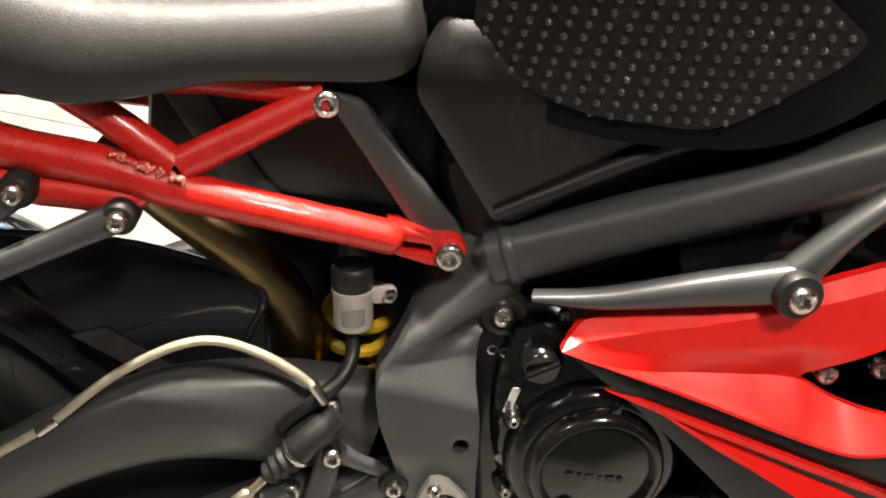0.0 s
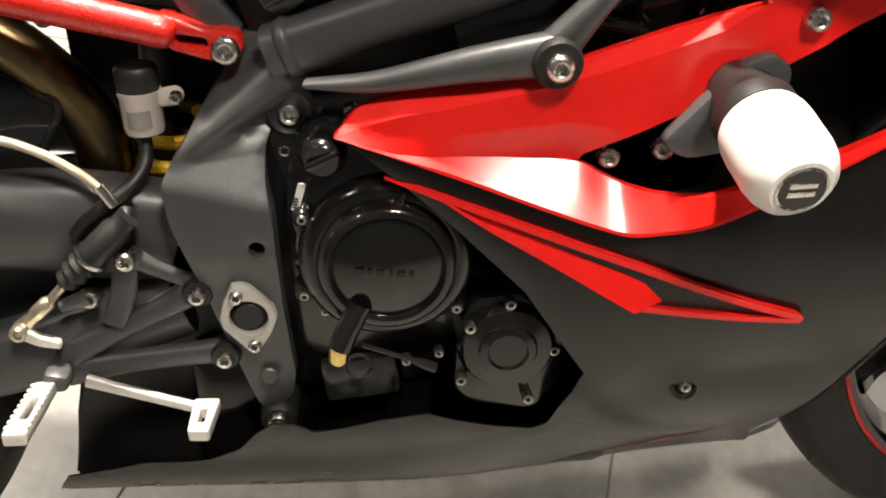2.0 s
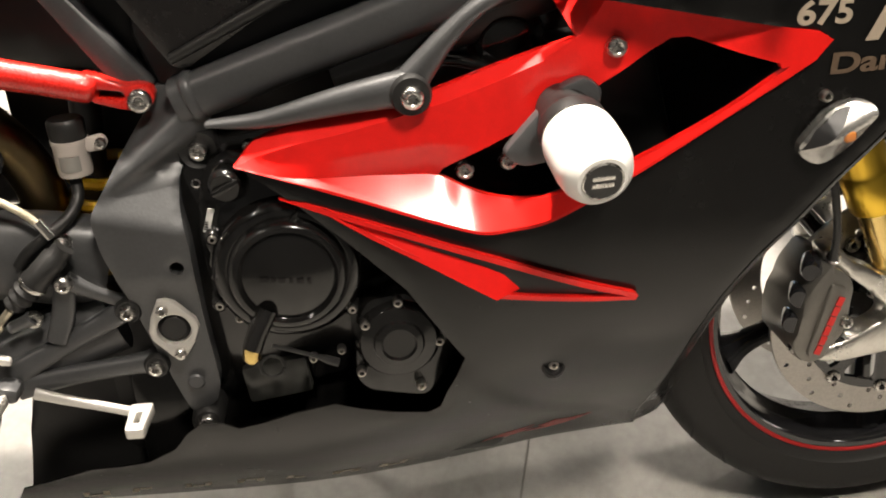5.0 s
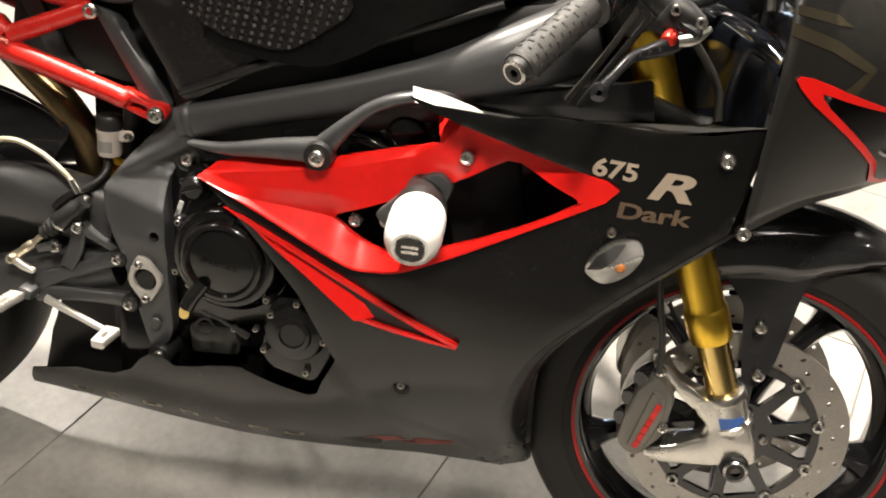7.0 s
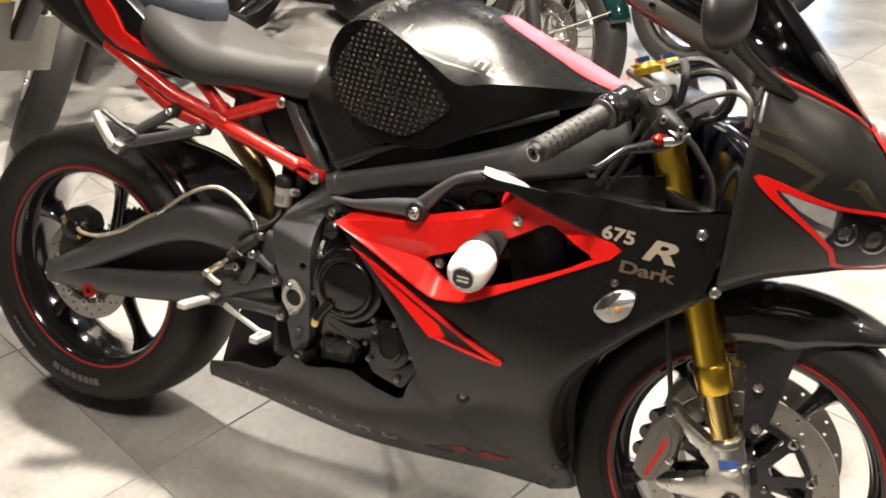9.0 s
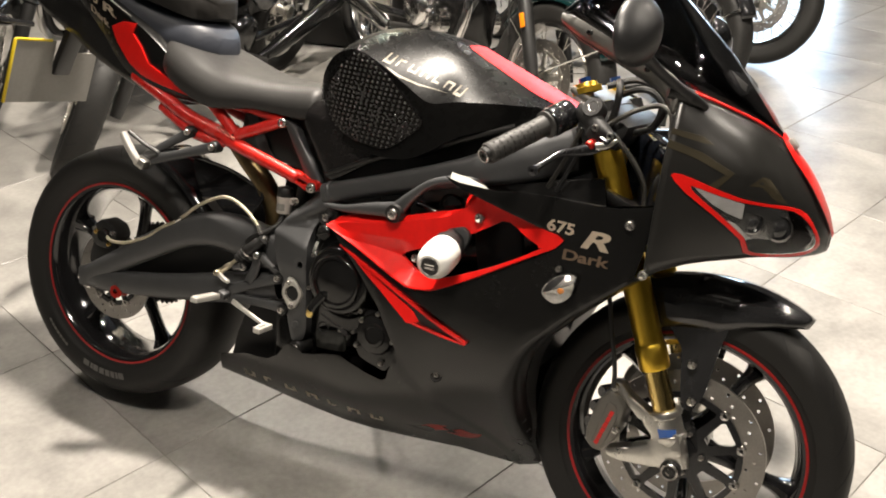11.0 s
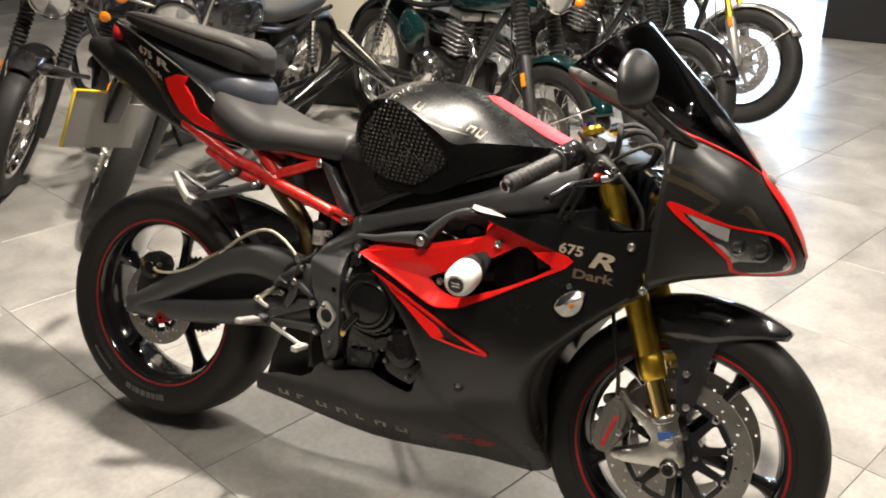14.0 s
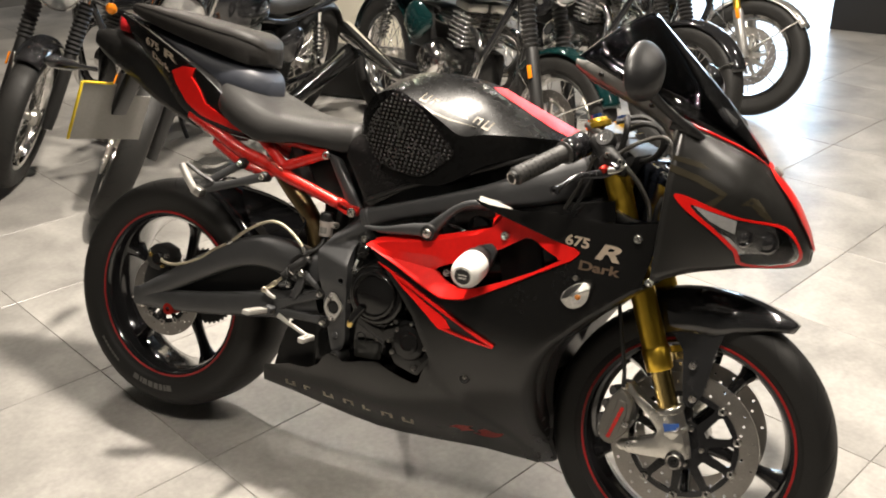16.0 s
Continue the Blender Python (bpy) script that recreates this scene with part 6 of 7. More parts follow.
for s in (1, -1):
    bm = bmesh.new()
    loops = []
    for a, b in zip(spline(UP, 4), spline(LOW, 4)):
        mid = (a + b) / 2 + np.array([0, -0.007, 0.006])
        loops.append([(float(p[0]), s * float(p[1]), float(p[2])) for p in (a, (a + mid) / 2 + np.array([0, -0.002, 0.002]), mid, (b + mid) / 2 + np.array([0, -0.003, 0]), b)])
    skin(bm, loops, False)
    thicken(part("screen_flank", bm, EDGE_LIT, bike, "satin cowl edge beside the screen, lightened as lit"), 0.005)
    part("flank_edge", bar([(float(p[0]), s * float(p[1]), float(p[2]) - 0.001) for p in spline(LOW + [(1.309, -0.238, 0.863), (1.312, -0.244, 0.82)], 4)], 0.003, 8), PLASTIC, bike, "black edge of the cockpit opening")
    part("screen_trim", bar([(float(p[0]), s * (float(p[1]) + 0.001), float(p[2]) + 0.002) for p in spline([UP[-1], (1.36, -0.150, 0.944), (1.42, -0.088, 0.919), (1.452, -0.012, 0.892)], 4)], 0.003, 6), RED, bike, "thin red trim under the screen")
    bolts(bike, [(1.239, s * -0.199, 0.986), (1.115, s * -0.146, 1.032)], 0.0055, PLASTIC, "screen_bolt")
EDGE = [(1.452, -0.002, 0.897), (1.42, -0.082, 0.92), (1.37, -0.140, 0.944), (1.30, -0.196, 0.970), (1.24, -0.186, 0.998), (1.17, -0.166, 1.023), (1.10, -0.138, 1.049), (1.055, -0.115, 1.064)]
RIDGE = [(1.455, 0, 0.897), (1.425, 0, 0.930), (1.385, 0, 0.972), (1.335, 0, 1.023), (1.29, 0, 1.066), (1.25, 0, 1.103), (1.205, 0, 1.143), (1.172, 0, 1.173)]
bm = bmesh.new()
loops = []
for e, c in zip(spline(EDGE, 3), spline(RIDGE, 3)):
    lp = []
    for k in range(17):
        a = math.pi * k / 16
        sy, up = -math.cos(a), math.sin(a)
        f = up ** 0.75
        lp.append((float(e[0] + (c[0] - e[0]) * f), float(-e[1] * sy), float(e[2] + (c[2] - e[2]) * f)))
    loops.append(lp)
skin(bm, loops, False)
sc = thicken(part("windscreen", bm, SMOKE, bike, "dark smoked double-bubble windscreen"), 0.003)
sc.visible_shadow = False
part("screen_edge", bar([(x, y, z) for x, y, z in loops[-1]], 0.0022, 6), GLOSSB, bike)
part("nose_stripe", box((0.022, 0.034, 0.014), (1.468, 0, 0.888), (0, 45, 0), 0.003), GREYP, bike, "small black screen clip")
bm = bmesh.new()
loops = []
for x, zt, w in spline([(1.447, 0.903, 0.018), (1.47, 0.878, 0.050), (1.51, 0.836, 0.058), (1.545, 0.784, 0.040), (1.563, 0.745, 0.014)], 5):
    loops.append([(float(x) + 0.004, float(w) * t, float(zt) + 0.0045 - 0.007 * t * t) for t in (-1, -0.5, 0, 0.5, 1)])
skin(bm, loops, False)
part("nose_flash", bm, RED, bike, "red stripe down the nose")
# headlamps
HRED = [(1.318, 0.829), (1.335, 0.832), (1.38, 0.818), (1.427, 0.804), (1.465, 0.799), (1.50, 0.796), (1.522, 0.786), (1.543, 0.757), (1.551, 0.733), (1.54, 0.718), (1.518, 0.710), (1.471, 0.706), (1.441, 0.712), (1.434, 0.735), (1.389, 0.773), (1.344, 0.804)]
LENS = [(1.350, 0.8165), (1.382, 0.8085), (1.428, 0.7985), (1.466, 0.7945), (1.503, 0.790), (1.527, 0.772), (1.5415, 0.750), (1.5445, 0.734), (1.536, 0.722), (1.50, 0.7135), (1.470, 0.712), (1.449, 0.717), (1.440, 0.740), (1.397, 0.776), (1.362, 0.802)]
decal("headlamp_surround", smooth_loop(HRED, 2), cowl_tree, RED, bike, 0.0055, 0.006, 0.010, [smooth_loop(LENS, 2)], "red headlamp surround", fallback=-0.06)
hl = decal("headlamp", smooth_loop(LENS, 2), cowl_tree, LAMPIN, bike, 0.0032, 0.002, 0.012, label="clear headlamp with dark inner bowl", fallback=-0.06)
hf = on_skin(tree_of(hl), -0.08)
decal("reflector", [(1.354, 0.8155), (1.39, 0.8055), (1.432, 0.7955), (1.432, 0.770), (1.410, 0.778), (1.385, 0.791)], cowl_tree, REFL, hl, 0.0046, 0.002, 0.01, label="long bright reflector", fallback=-0.1)
decal("reflector", [(1.410, 0.767), (1.424, 0.762), (1.446, 0.742), (1.470, 0.724), (1.472, 0.713), (1.45, 0.717), (1.440, 0.740)], cowl_tree, REFL, hl, 0.0048, 0.002, 0.01, label="pale alloy sliver in the lamp", fallback=-0.1)
decal("reflector", [(1.472, 0.726), (1.50, 0.729), (1.538, 0.733), (1.534, 0.723), (1.50, 0.715), (1.473, 0.714)], cowl_tree, SILVER, hl, 0.0046, 0.002, 0.01, label="grey lamp floor", fallback=-0.1)
for bx, bz, br in ((1.447, 0.765, 0.017), (1.487, 0.760, 0.021)):
    bw = part("bulb_bowl", turned([(br, 0.004), (br, 0.0), (br * 0.92, -0.002), (br * 0.85, 0.001), (br * 0.5, -0.004), (0.005, -0.007), (0.0, -0.0072)], (bx, hf(bx, bz) - 0.001, bz), (-0.45, 1, -0.15), 28), LAMPGL, hl, "round lamp projector in a chrome ring")
    part("bowl_ring", turned([(br + 0.001, 0.002), (br + 0.002, -0.0025), (br - 0.001, -0.0035)], (bx, hf(bx, bz) - 0.001, bz), (-0.45, 1, -0.15), 28), CHROME, bw)
lg = decal("lens_glass", smooth_loop([(1.42 + (x - 1.42) * 0.995, z) for x, z in LENS], 2), cowl_tree, CLEAR, hl, 0.0085, 0.001, 0.012, label="clear lens", fallback=-0.06)
lg.visible_shadow = False
# dull gold chevrons on the cowl
for poly in ([(1.302, 0.885), (1.355, 0.870), (1.408, 0.843), (1.398, 0.838), (1.35, 0.859), (1.303, 0.872)], [(1.408, 0.843), (1.388, 0.815), (1.374, 0.819), (1.394, 0.838)],
             [(1.304, 0.902), (1.35, 0.895), (1.37, 0.883), (1.35, 0.885), (1.304, 0.893)], [(1.432, 0.825), (1.452, 0.845), (1.492, 0.80), (1.475, 0.803), (1.45, 0.825)]):
    decal("chevron", poly, cowl_tree, GOLDP, bike, 0.0035, 0.0022, 0.008, label="dull gold chevron", fallback=-0.15)
# mirrors
for s in (1, -1):
    bm = bmesh.new()
    bmesh.ops.create_uvsphere(bm, u_segments=28, v_segments=18, radius=1.0)
    for v in bm.verts:
        t = v.co.copy()
        pinch = 1 - 0.28 * max(0, -t.z) ** 2
        fold = 0.34 * max(0, t.z - 0.1) * max(0, t.x)
        v.co = ((t.x - fold) * 0.036 * (1 if t.x > 0 else 0.45), t.y * 0.068 * pinch, t.z * 0.052)
    bmesh.ops.transform(bm, matrix=pose(1.243, -0.335 * s, 1.042, 32 * s, -10, -12 * s), verts=bm.verts[:])
    mr = part("mirror", bm, GLOSSB if s < 0 else MIRB, bike, "black teardrop mirror on a short stalk")
    part("mirror_stalk", bar([(1.25, -0.30 * s, 1.012), (1.27, -0.262 * s, 0.99), (1.295, -0.225 * s, 0.968), (1.318, -0.205 * s, 0.952)], [0.012, 0.009, 0.009, 0.012], 14, 0.8, 4), MIRB, mr)
    part("mirror_foot", bar([(1.285, -0.225 * s, 0.958), (1.315, -0.207 * s, 0.953), (1.345, -0.188 * s, 0.938)], [0.011, 0.012, 0.005], 14, 0.6, 3), PLASTIC, mr)

# ---- cockpit ----
part("triple_clamp", box((0.07, 0.25, 0.014), (1.122, 0, 0.918), (0, 22, 0), 0.006), CALIPER, bike, "dull alloy top yoke")
part("lower_yoke", box((0.09, 0.27, 0.03), (1.21, 0, 0.745), (0, 22, 0), 0.01), PLASTIC, bike, "black lower fork yoke")
part("steering_stem", bar([(1.10, 0, 0.90), (1.17, 0, 0.74)], 0.035, 20), FRAME, bike)
for s in (1, -1):
    fc = part("fork_cap", turned([(0.027, -0.006), (0.027, 0.004), (0.022, 0.006), (0.020, 0.012), (0.012, 0.014), (0, 0.014)], (1.113, -0.1 * s, 0.932), (-0.387, 0, 0.922), 20), GOLD, bike, "gold fork cap with blue adjuster")
    part("adjuster", turned([(0.011, 0.013), (0.011, 0.022), (0, 0.022)], (1.113, -0.1 * s, 0.932), (-0.387, 0, 0.922), 6), BLUEALU, fc)
    g0, g1 = Vector((1.041, -0.352 * s, 0.821)), Vector((1.098, -0.245 * s, 0.874))
    hb = part("handlebar", bar([g1 * 1.0, g1 + (g1 - g0) * 0.35, Vector((1.148, -0.13 * s, 0.895))], 0.0115, 14), PLASTIC, bike, "black clip-on handlebar")
    part("clip_on_clamp", turned([(0.027, -0.062), (0.033, -0.060), (0.036, -0.02), (0.036, 0.016), (0.027, 0.018)], (1.137, -0.1 * s, 0.893), (-0.387, 0, 0.922), 24), PLASTIC, hb)
    ax = (g1 - g0).normalized()
    L = (g1 - g0).length
    prof = [(0.006, 0.0), (0.0165, 0.0), (0.0185, 0.004), (0.0176, 0.007), (0.0178, 0.5 * L), (0.018, L - 0.007), (0.022, L - 0.004), (0.024, L - 0.003), (0.024, L), (0.0, L)]
    gr = part("grip", turned(prof, g0, ax, 24), GRIPM, hb, "black rubber grip with rows of slots")
    bm = bmesh.new()
    q = ax.to_track_quat("Z", "Y").to_matrix().to_4x4()
    for i in range(9):
        for j in range(10):
            block(bm, (0.0016, 0.0070 if i % 2 else 0.0042, 0.0022), Matrix.Translation(g0 + ax * (0.014 + 0.0108 * i)) @ q @ Matrix.Rotation(2 * math.pi * (j + 0.5 * (i % 2)) / 10, 4, "Z") @ pose(0.0175, 0, 0), 0)
    tagged(part("grip_slot", bm, GROOVE, gr, "dark slots in the grip"), kind="stuff")
    part("bar_end", turned([(0.004, -0.008), (0.009, -0.009), (0.013, -0.007), (0.015, 0.0), (0.0165, 0.002)], g0, ax, 24), PLASTIC, hb, "black bar end with steel ring")
    part("bar_ring", turned([(0.0095, -0.0092), (0.0115, -0.0095), (0.013, -0.0078)], g0, ax, 24), STEEL, hb)
    part("switch_pod", turned([(0.012, 0.0), (0.024, 0.001), (0.026, 0.005), (0.026, 0.020), (0.0245, 0.022), (0.0245, 0.026), (0.026, 0.028), (0.026, 0.046), (0.022, 0.050), (0.012, 0.052)], g1 + ax * 0.003, ax, 28), GLOSSB, hb, "black switch housing")
mcy = part("front_master_cylinder", bar([(1.142, -0.212, 0.905), (1.158, -0.222, 0.900), (1.180, -0.236, 0.884), (1.198, -0.244, 0.877), (1.213, -0.249, 0.872)], [0.014, 0.019, 0.019, 0.014, 0.008], 18, 0.8, 4), PLASTIC, bike, "black front brake master cylinder")
part("clamp_plate", plate(corner_loop([(1.165, 0.868), (1.178, 0.892), (1.20, 0.887), (1.221, 0.874), (1.212, 0.862), (1.19, 0.858)], 0.006), -0.252, -0.236, 0.003), PLASTIC, mcy)
bolts(mcy, [(1.184, -0.252, 0.883), (1.211, -0.252, 0.8735)], 0.0065, STEEL, "clamp_bolt")
part("clamp_ring", turned([(0.0075, -0.003), (0.0095, -0.004), (0.0115, -0.002), (0.0115, 0.003), (0.0075, 0.003)], (1.171, -0.235, 0.914), (0.25, 1, -0.6), 24, True), STEEL, mcy, "steel ring on the clamp")
part("bar_clamp", turned([(0.0, -0.012), (0.017, -0.012), (0.019, -0.008), (0.019, 0.010), (0.0, 0.012)], (1.171, -0.228, 0.909), (0.25, 1, -0.6), 24), PLASTIC, mcy)
lv = part("brake_lever", oval_beam([(1.200, -0.246, 0.858), (1.184, -0.258, 0.848), (1.165, -0.276, 0.842), (1.147, -0.298, 0.837), (1.132, -0.320, 0.822), (1.121, -0.338, 0.810)], [0.010, 0.0095, 0.0075, 0.0055, 0.0045, 0.006], [0.007, 0.006, 0.005, 0.005, 0.005, 0.006]), LEVERM, bike, "dark short brake lever with holes")
part("lever_tip", turned([(0.003, -0.006), (0.009, -0.004), (0.009, 0.004), (0.003, 0.006)], (1.120, -0.340, 0.808), (0, 1, 0), 16, True), LEVERM, lv)
part("lever_pivot", box((0.030, 0.014, 0.020), (1.200, -0.250, 0.862), (15, 20, -30), 0.005), LEVERM, lv, "dark alloy lever pivot block")
part("lever_adjuster", turned([(0.0, -0.010), (0.006, -0.010), (0.0085, -0.006), (0.0085, 0.006), (0.0, 0.008)], (1.183, -0.256, 0.855), (0.3, 1, 0.3), 14), REDALU, lv, "red anodised lever adjuster")
for k in range(3):
    part("lever_hole", turned([(0, -0.0070), (0.0028, -0.0070), (0.003, 0.0)], (1.173 - 0.010 * k, -0.268 - 0.011 * k, 0.8445 - 0.0022 * k), (0, 1, 0), 10), GROOVE, lv)
part("lever_chrome", oval_beam([(1.192, -0.258, 0.853), (1.208, -0.256, 0.858), (1.222, -0.246, 0.868)], [0.006, 0.006, 0.003], [0.005, 0.005, 0.003]), ALLOY, lv)
for pts, r, m in (([(1.188, -0.150, 0.868), (1.205, -0.150, 0.852), (1.222, -0.150, 0.836), (1.245, -0.150, 0.808), (1.258, -0.152, 0.785), (1.264, -0.155, 0.755)], 0.0048, HOSED), ([(1.175, -0.150, 0.880), (1.190, -0.145, 0.893), (1.212, -0.14, 0.909), (1.237, -0.14, 0.921), (1.262, -0.145, 0.927), (1.284, -0.16, 0.915), (1.290, -0.17, 0.885)], 0.0045, HOSED),
                  ([(1.17, -0.08, 0.93), (1.205, -0.10, 0.946), (1.233, -0.10, 0.945), (1.25, -0.10, 0.927), (1.25, -0.10, 0.904), (1.238, -0.10, 0.882), (1.205, -0.09, 0.868)], 0.006, PLASTIC), ([(1.172, -0.13, 0.875), (1.179, -0.14, 0.893), (1.183, -0.14, 0.917), (1.182, -0.135, 0.942), (1.170, -0.10, 0.955)], 0.0065, PLASTIC),
                  ([(1.13, -0.03, 0.94), (1.18, -0.02, 0.958), (1.22, -0.02, 0.945), (1.235, 0.0, 0.91), (1.21, 0.02, 0.86)], 0.006, PLASTIC), ([(1.14, 0.05, 0.94), (1.19, 0.06, 0.950), (1.225, 0.05, 0.93), (1.23, 0.03, 0.88)], 0.006, PLASTIC),
                  ([(1.15, -0.215, 0.875), (1.125, -0.19, 0.82), (1.09, -0.165, 0.755)], 0.004, HOSED), ([(1.165, -0.21, 0.87), (1.135, -0.18, 0.81), (1.105, -0.16, 0.75)], 0.004, PLASTIC)):
    part("control_cable", bar(pts, r, 8, 1, 4), m, bike, "black control cable" if m is PLASTIC else "dark grey braided brake hose")
part("wiring_loom", box((0.085, 0.27, 0.06), (1.165, 0.0, 0.872), (0, 22, 0), 0.018), PLASTIC, bike, "black wiring and ignition block")
part("dash", box((0.07, 0.2, 0.09), (1.338, 0, 0.955), (0, 40, 0), 0.02), PLASTIC, bike, "black instrument pod")
# gloss duct that runs from the steering head out to the cowl, with a rolled top edge
for s in (1, -1):
    bm = bmesh.new()
    loops = []
    for x, y, z in spline([(1.195, -0.02, 0.868), (1.215, -0.048, 0.872), (1.245, -0.095, 0.873), (1.272, -0.142, 0.867), (1.295, -0.183, 0.858), (1.306, -0.212, 0.848)], 4):
        x, y, z = float(x), float(y), float(z)
        loops.append([(x + u, s * (y + v), z + h) for u, v, h in ((-0.004, -0.012, -0.16), (-0.004, -0.012, -0.06), (-0.004, -0.011, -0.025), (-0.001, -0.006, -0.009), (0.004, 0.002, -0.001), (0.011, 0.011, 0.0), (0.020, 0.022, -0.006), (0.028, 0.034, -0.022), (0.032, 0.042, -0.05))])
    skin(bm, loops, False)
    part("air_duct", bm, DUCTM, bike, "gloss blue-black air duct beside the fork")
part("inner_cowl", box((0.02, 0.28, 0.20), (1.36, 0, 0.80), (0, 10, 0), 0.008), GLOSSB, bike)
part("inner_cowl", panel([(1.18, 0.74), (1.31, 0.77), (1.31, 0.84), (1.24, 0.79)], lambda x, z: 0.20, 0.004, (), 0.05), GLOSSB, bike)
part("cockpit_tray", box((0.42, 0.37, 0.012), (1.145, 0, 0.700), (0, -6, 0), 0.003), PLASTIC, bike, "black tray inside the fairing")
part("inner_fairing", panel([(0.87, 0.63), (1.34, 0.70), (1.335, 0.84), (1.27, 0.80), (1.20, 0.785), (1.0, 0.775), (0.87, 0.75)], lambda x, z: 0.175, 0.006, (), 0.05), GLOSSB, bike, "gloss black inner fairing wall")
part("inner_fairing", box((0.02, 0.30, 0.18), (1.345, 0, 0.79), (0, 0, 0), 0.005), GLOSSB, bike)
part("airbox", box((0.35, 0.2, 0.10), (0.95, 0, 0.78), (0, -14, 0), 0.02), PLASTIC, bike)
# small curved air scoop between beam and fairing
part("throttle_body", box((0.13, 0.05, 0.05), (0.90, -0.135, 0.715), (0, -18, 0), 0.012), PLASTIC, bike)

# ---- lettering and indicator ----
lettering("model_lettering", "675", (1.129, 0.700), (0.0335, -0.0008), (0.0015, 0.0275), fair_tree, CREAM, bike, "pale metallic numerals")
lettering("model_lettering", "R", (1.190, 0.683), (0.080, -0.001), (0.022, 0.043), fair_tree, CREAM, bike, "large pale metallic letter")
lettering("model_lettering", "Dark", (1.163, 0.656), (0.0385, -0.0002), (0.0015, 0.025), fair_tree, BRONZEP, bike, "small dull bronze lettering")
f = on_skin(fair_tree, -0.1)
bm = bmesh.new()
for k, xc in enumerate((0.428, 0.484, 0.544, 0.604, 0.661, 0.715, 0.770)):
    bars = strokes(xc - 0.015, 0.1815, 0.030, 0.0085, 0.0075, k, 0.0)
    for out in bars:
        q = panel(out, lambda x, z: f(x, z) - 0.0008, 0.0006, (), 0.05)
        me = bpy.data.meshes.new("tmp")
        q.to_mesh(me)
        q.free()
        bm.from_mesh(me)
tagged(part("belly_mark", bm, BELLYM, bike, "plain dull gold blocks along the belly pan"), kind="stuff")
for out in ([(0.859, 0.184), (0.880, 0.199), (0.899, 0.211), (0.938, 0.217), (0.922, 0.207), (0.940, 0.204), (0.919, 0.197), (0.900, 0.189), (0.880, 0.191)], [(0.930, 0.194), (0.955, 0.199), (0.945, 0.207), (0.966, 0.217), (0.985, 0.211), (1.010, 0.216), (1.0, 0.204), (0.980, 0.193), (0.958, 0.190)]):
    decal("belly_flash", out, fair_tree, FADED, bike, 0.0007, 0.0006, 0.01, label="faded ragged red flash on the belly pan")
lettering("tail_lettering", "675", (-0.130, 0.966), (0.041, -0.0115), (-0.006, 0.025), tail_tree, CREAM, bike, "pale metallic numerals", -0.08)
lettering("tail_lettering", "R", (-0.052, 0.942), (0.085, -0.026), (-0.004, 0.026), tail_tree, CREAM, bike, "pale metallic letter", -0.09)
lettering("tail_lettering", "Dark", (-0.098, 0.935), (0.036, -0.016), (-0.004, 0.020), tail_tree, CREAM, bike, "small pale lettering", -0.08)
IND = [(1.141, 0.590), (1.150, 0.612), (1.168, 0.628), (1.190, 0.634), (1.200, 0.626), (1.194, 0.600), (1.182, 0.584), (1.162, 0.576)]


def ind_depth(x, z):
    """A low ridge from the pointed tail to the top corner, with flat facets on both sides."""
    dx, dz = x - 1.141, z - 0.588
    v = -dx * 0.50 + dz * 0.87
    return side(x, z) - 0.004 - 0.024 * max(0, 1 - abs(v - 0.002) / 0.028) * min(1, max(0.1, (dx * 0.87 + dz * 0.5) / 0.03)) ** 0.7


ii = part("front_indicator", panel(smooth_loop(IND, 3), ind_depth, 0.010, (), 0.003, 0.0, 3), INDM, bike, "clear faceted teardrop front indicator", angle=20)
part("amber_bulb", turned([(0.0, -0.003), (0.004, -0.0025), (0.006, 0.0), (0.006, 0.008)], (1.178, ind_depth(1.178, 0.606) - 0.0005, 0.606), (0, 1, 0), 16), AMBERD, ii, "amber bulb behind the lens")
part("indicator_cap", panel([(1.143, 0.592), (1.151, 0.611), (1.168, 0.6265), (1.180, 0.6305), (1.172, 0.616), (1.158, 0.600)], lambda x, z: ind_depth(x, z) - 0.0012, 0.004, (), 0.003, 0.0, 3), MIRB, ii, "dark half of the indicator")
bolts(bike, [(1.163, -0.2565, 0.637)], 0.0055, DISC, "fairing_bolt")
sidewall_marks(rear, 0, 0.312, 0.2555, -0.0905, radians(252), [0.024, 0.010, 0.020, 0.020, 0.018, 0.016, 0.010, 0.021], 0.019)
sidewall_marks(rear, 0, 0.312, 0.2555, -0.0905, radians(219), [0.0125] * 7, 0.010)
# side stand on the far side
part("side_stand", bar([(0.62, 0.13, 0.28), (0.60, 0.19, 0.15), (0.575, 0.235, 0.055)], [0.012, 0.011, 0.012], 12), PLASTIC, bike, "black side stand on the floor")

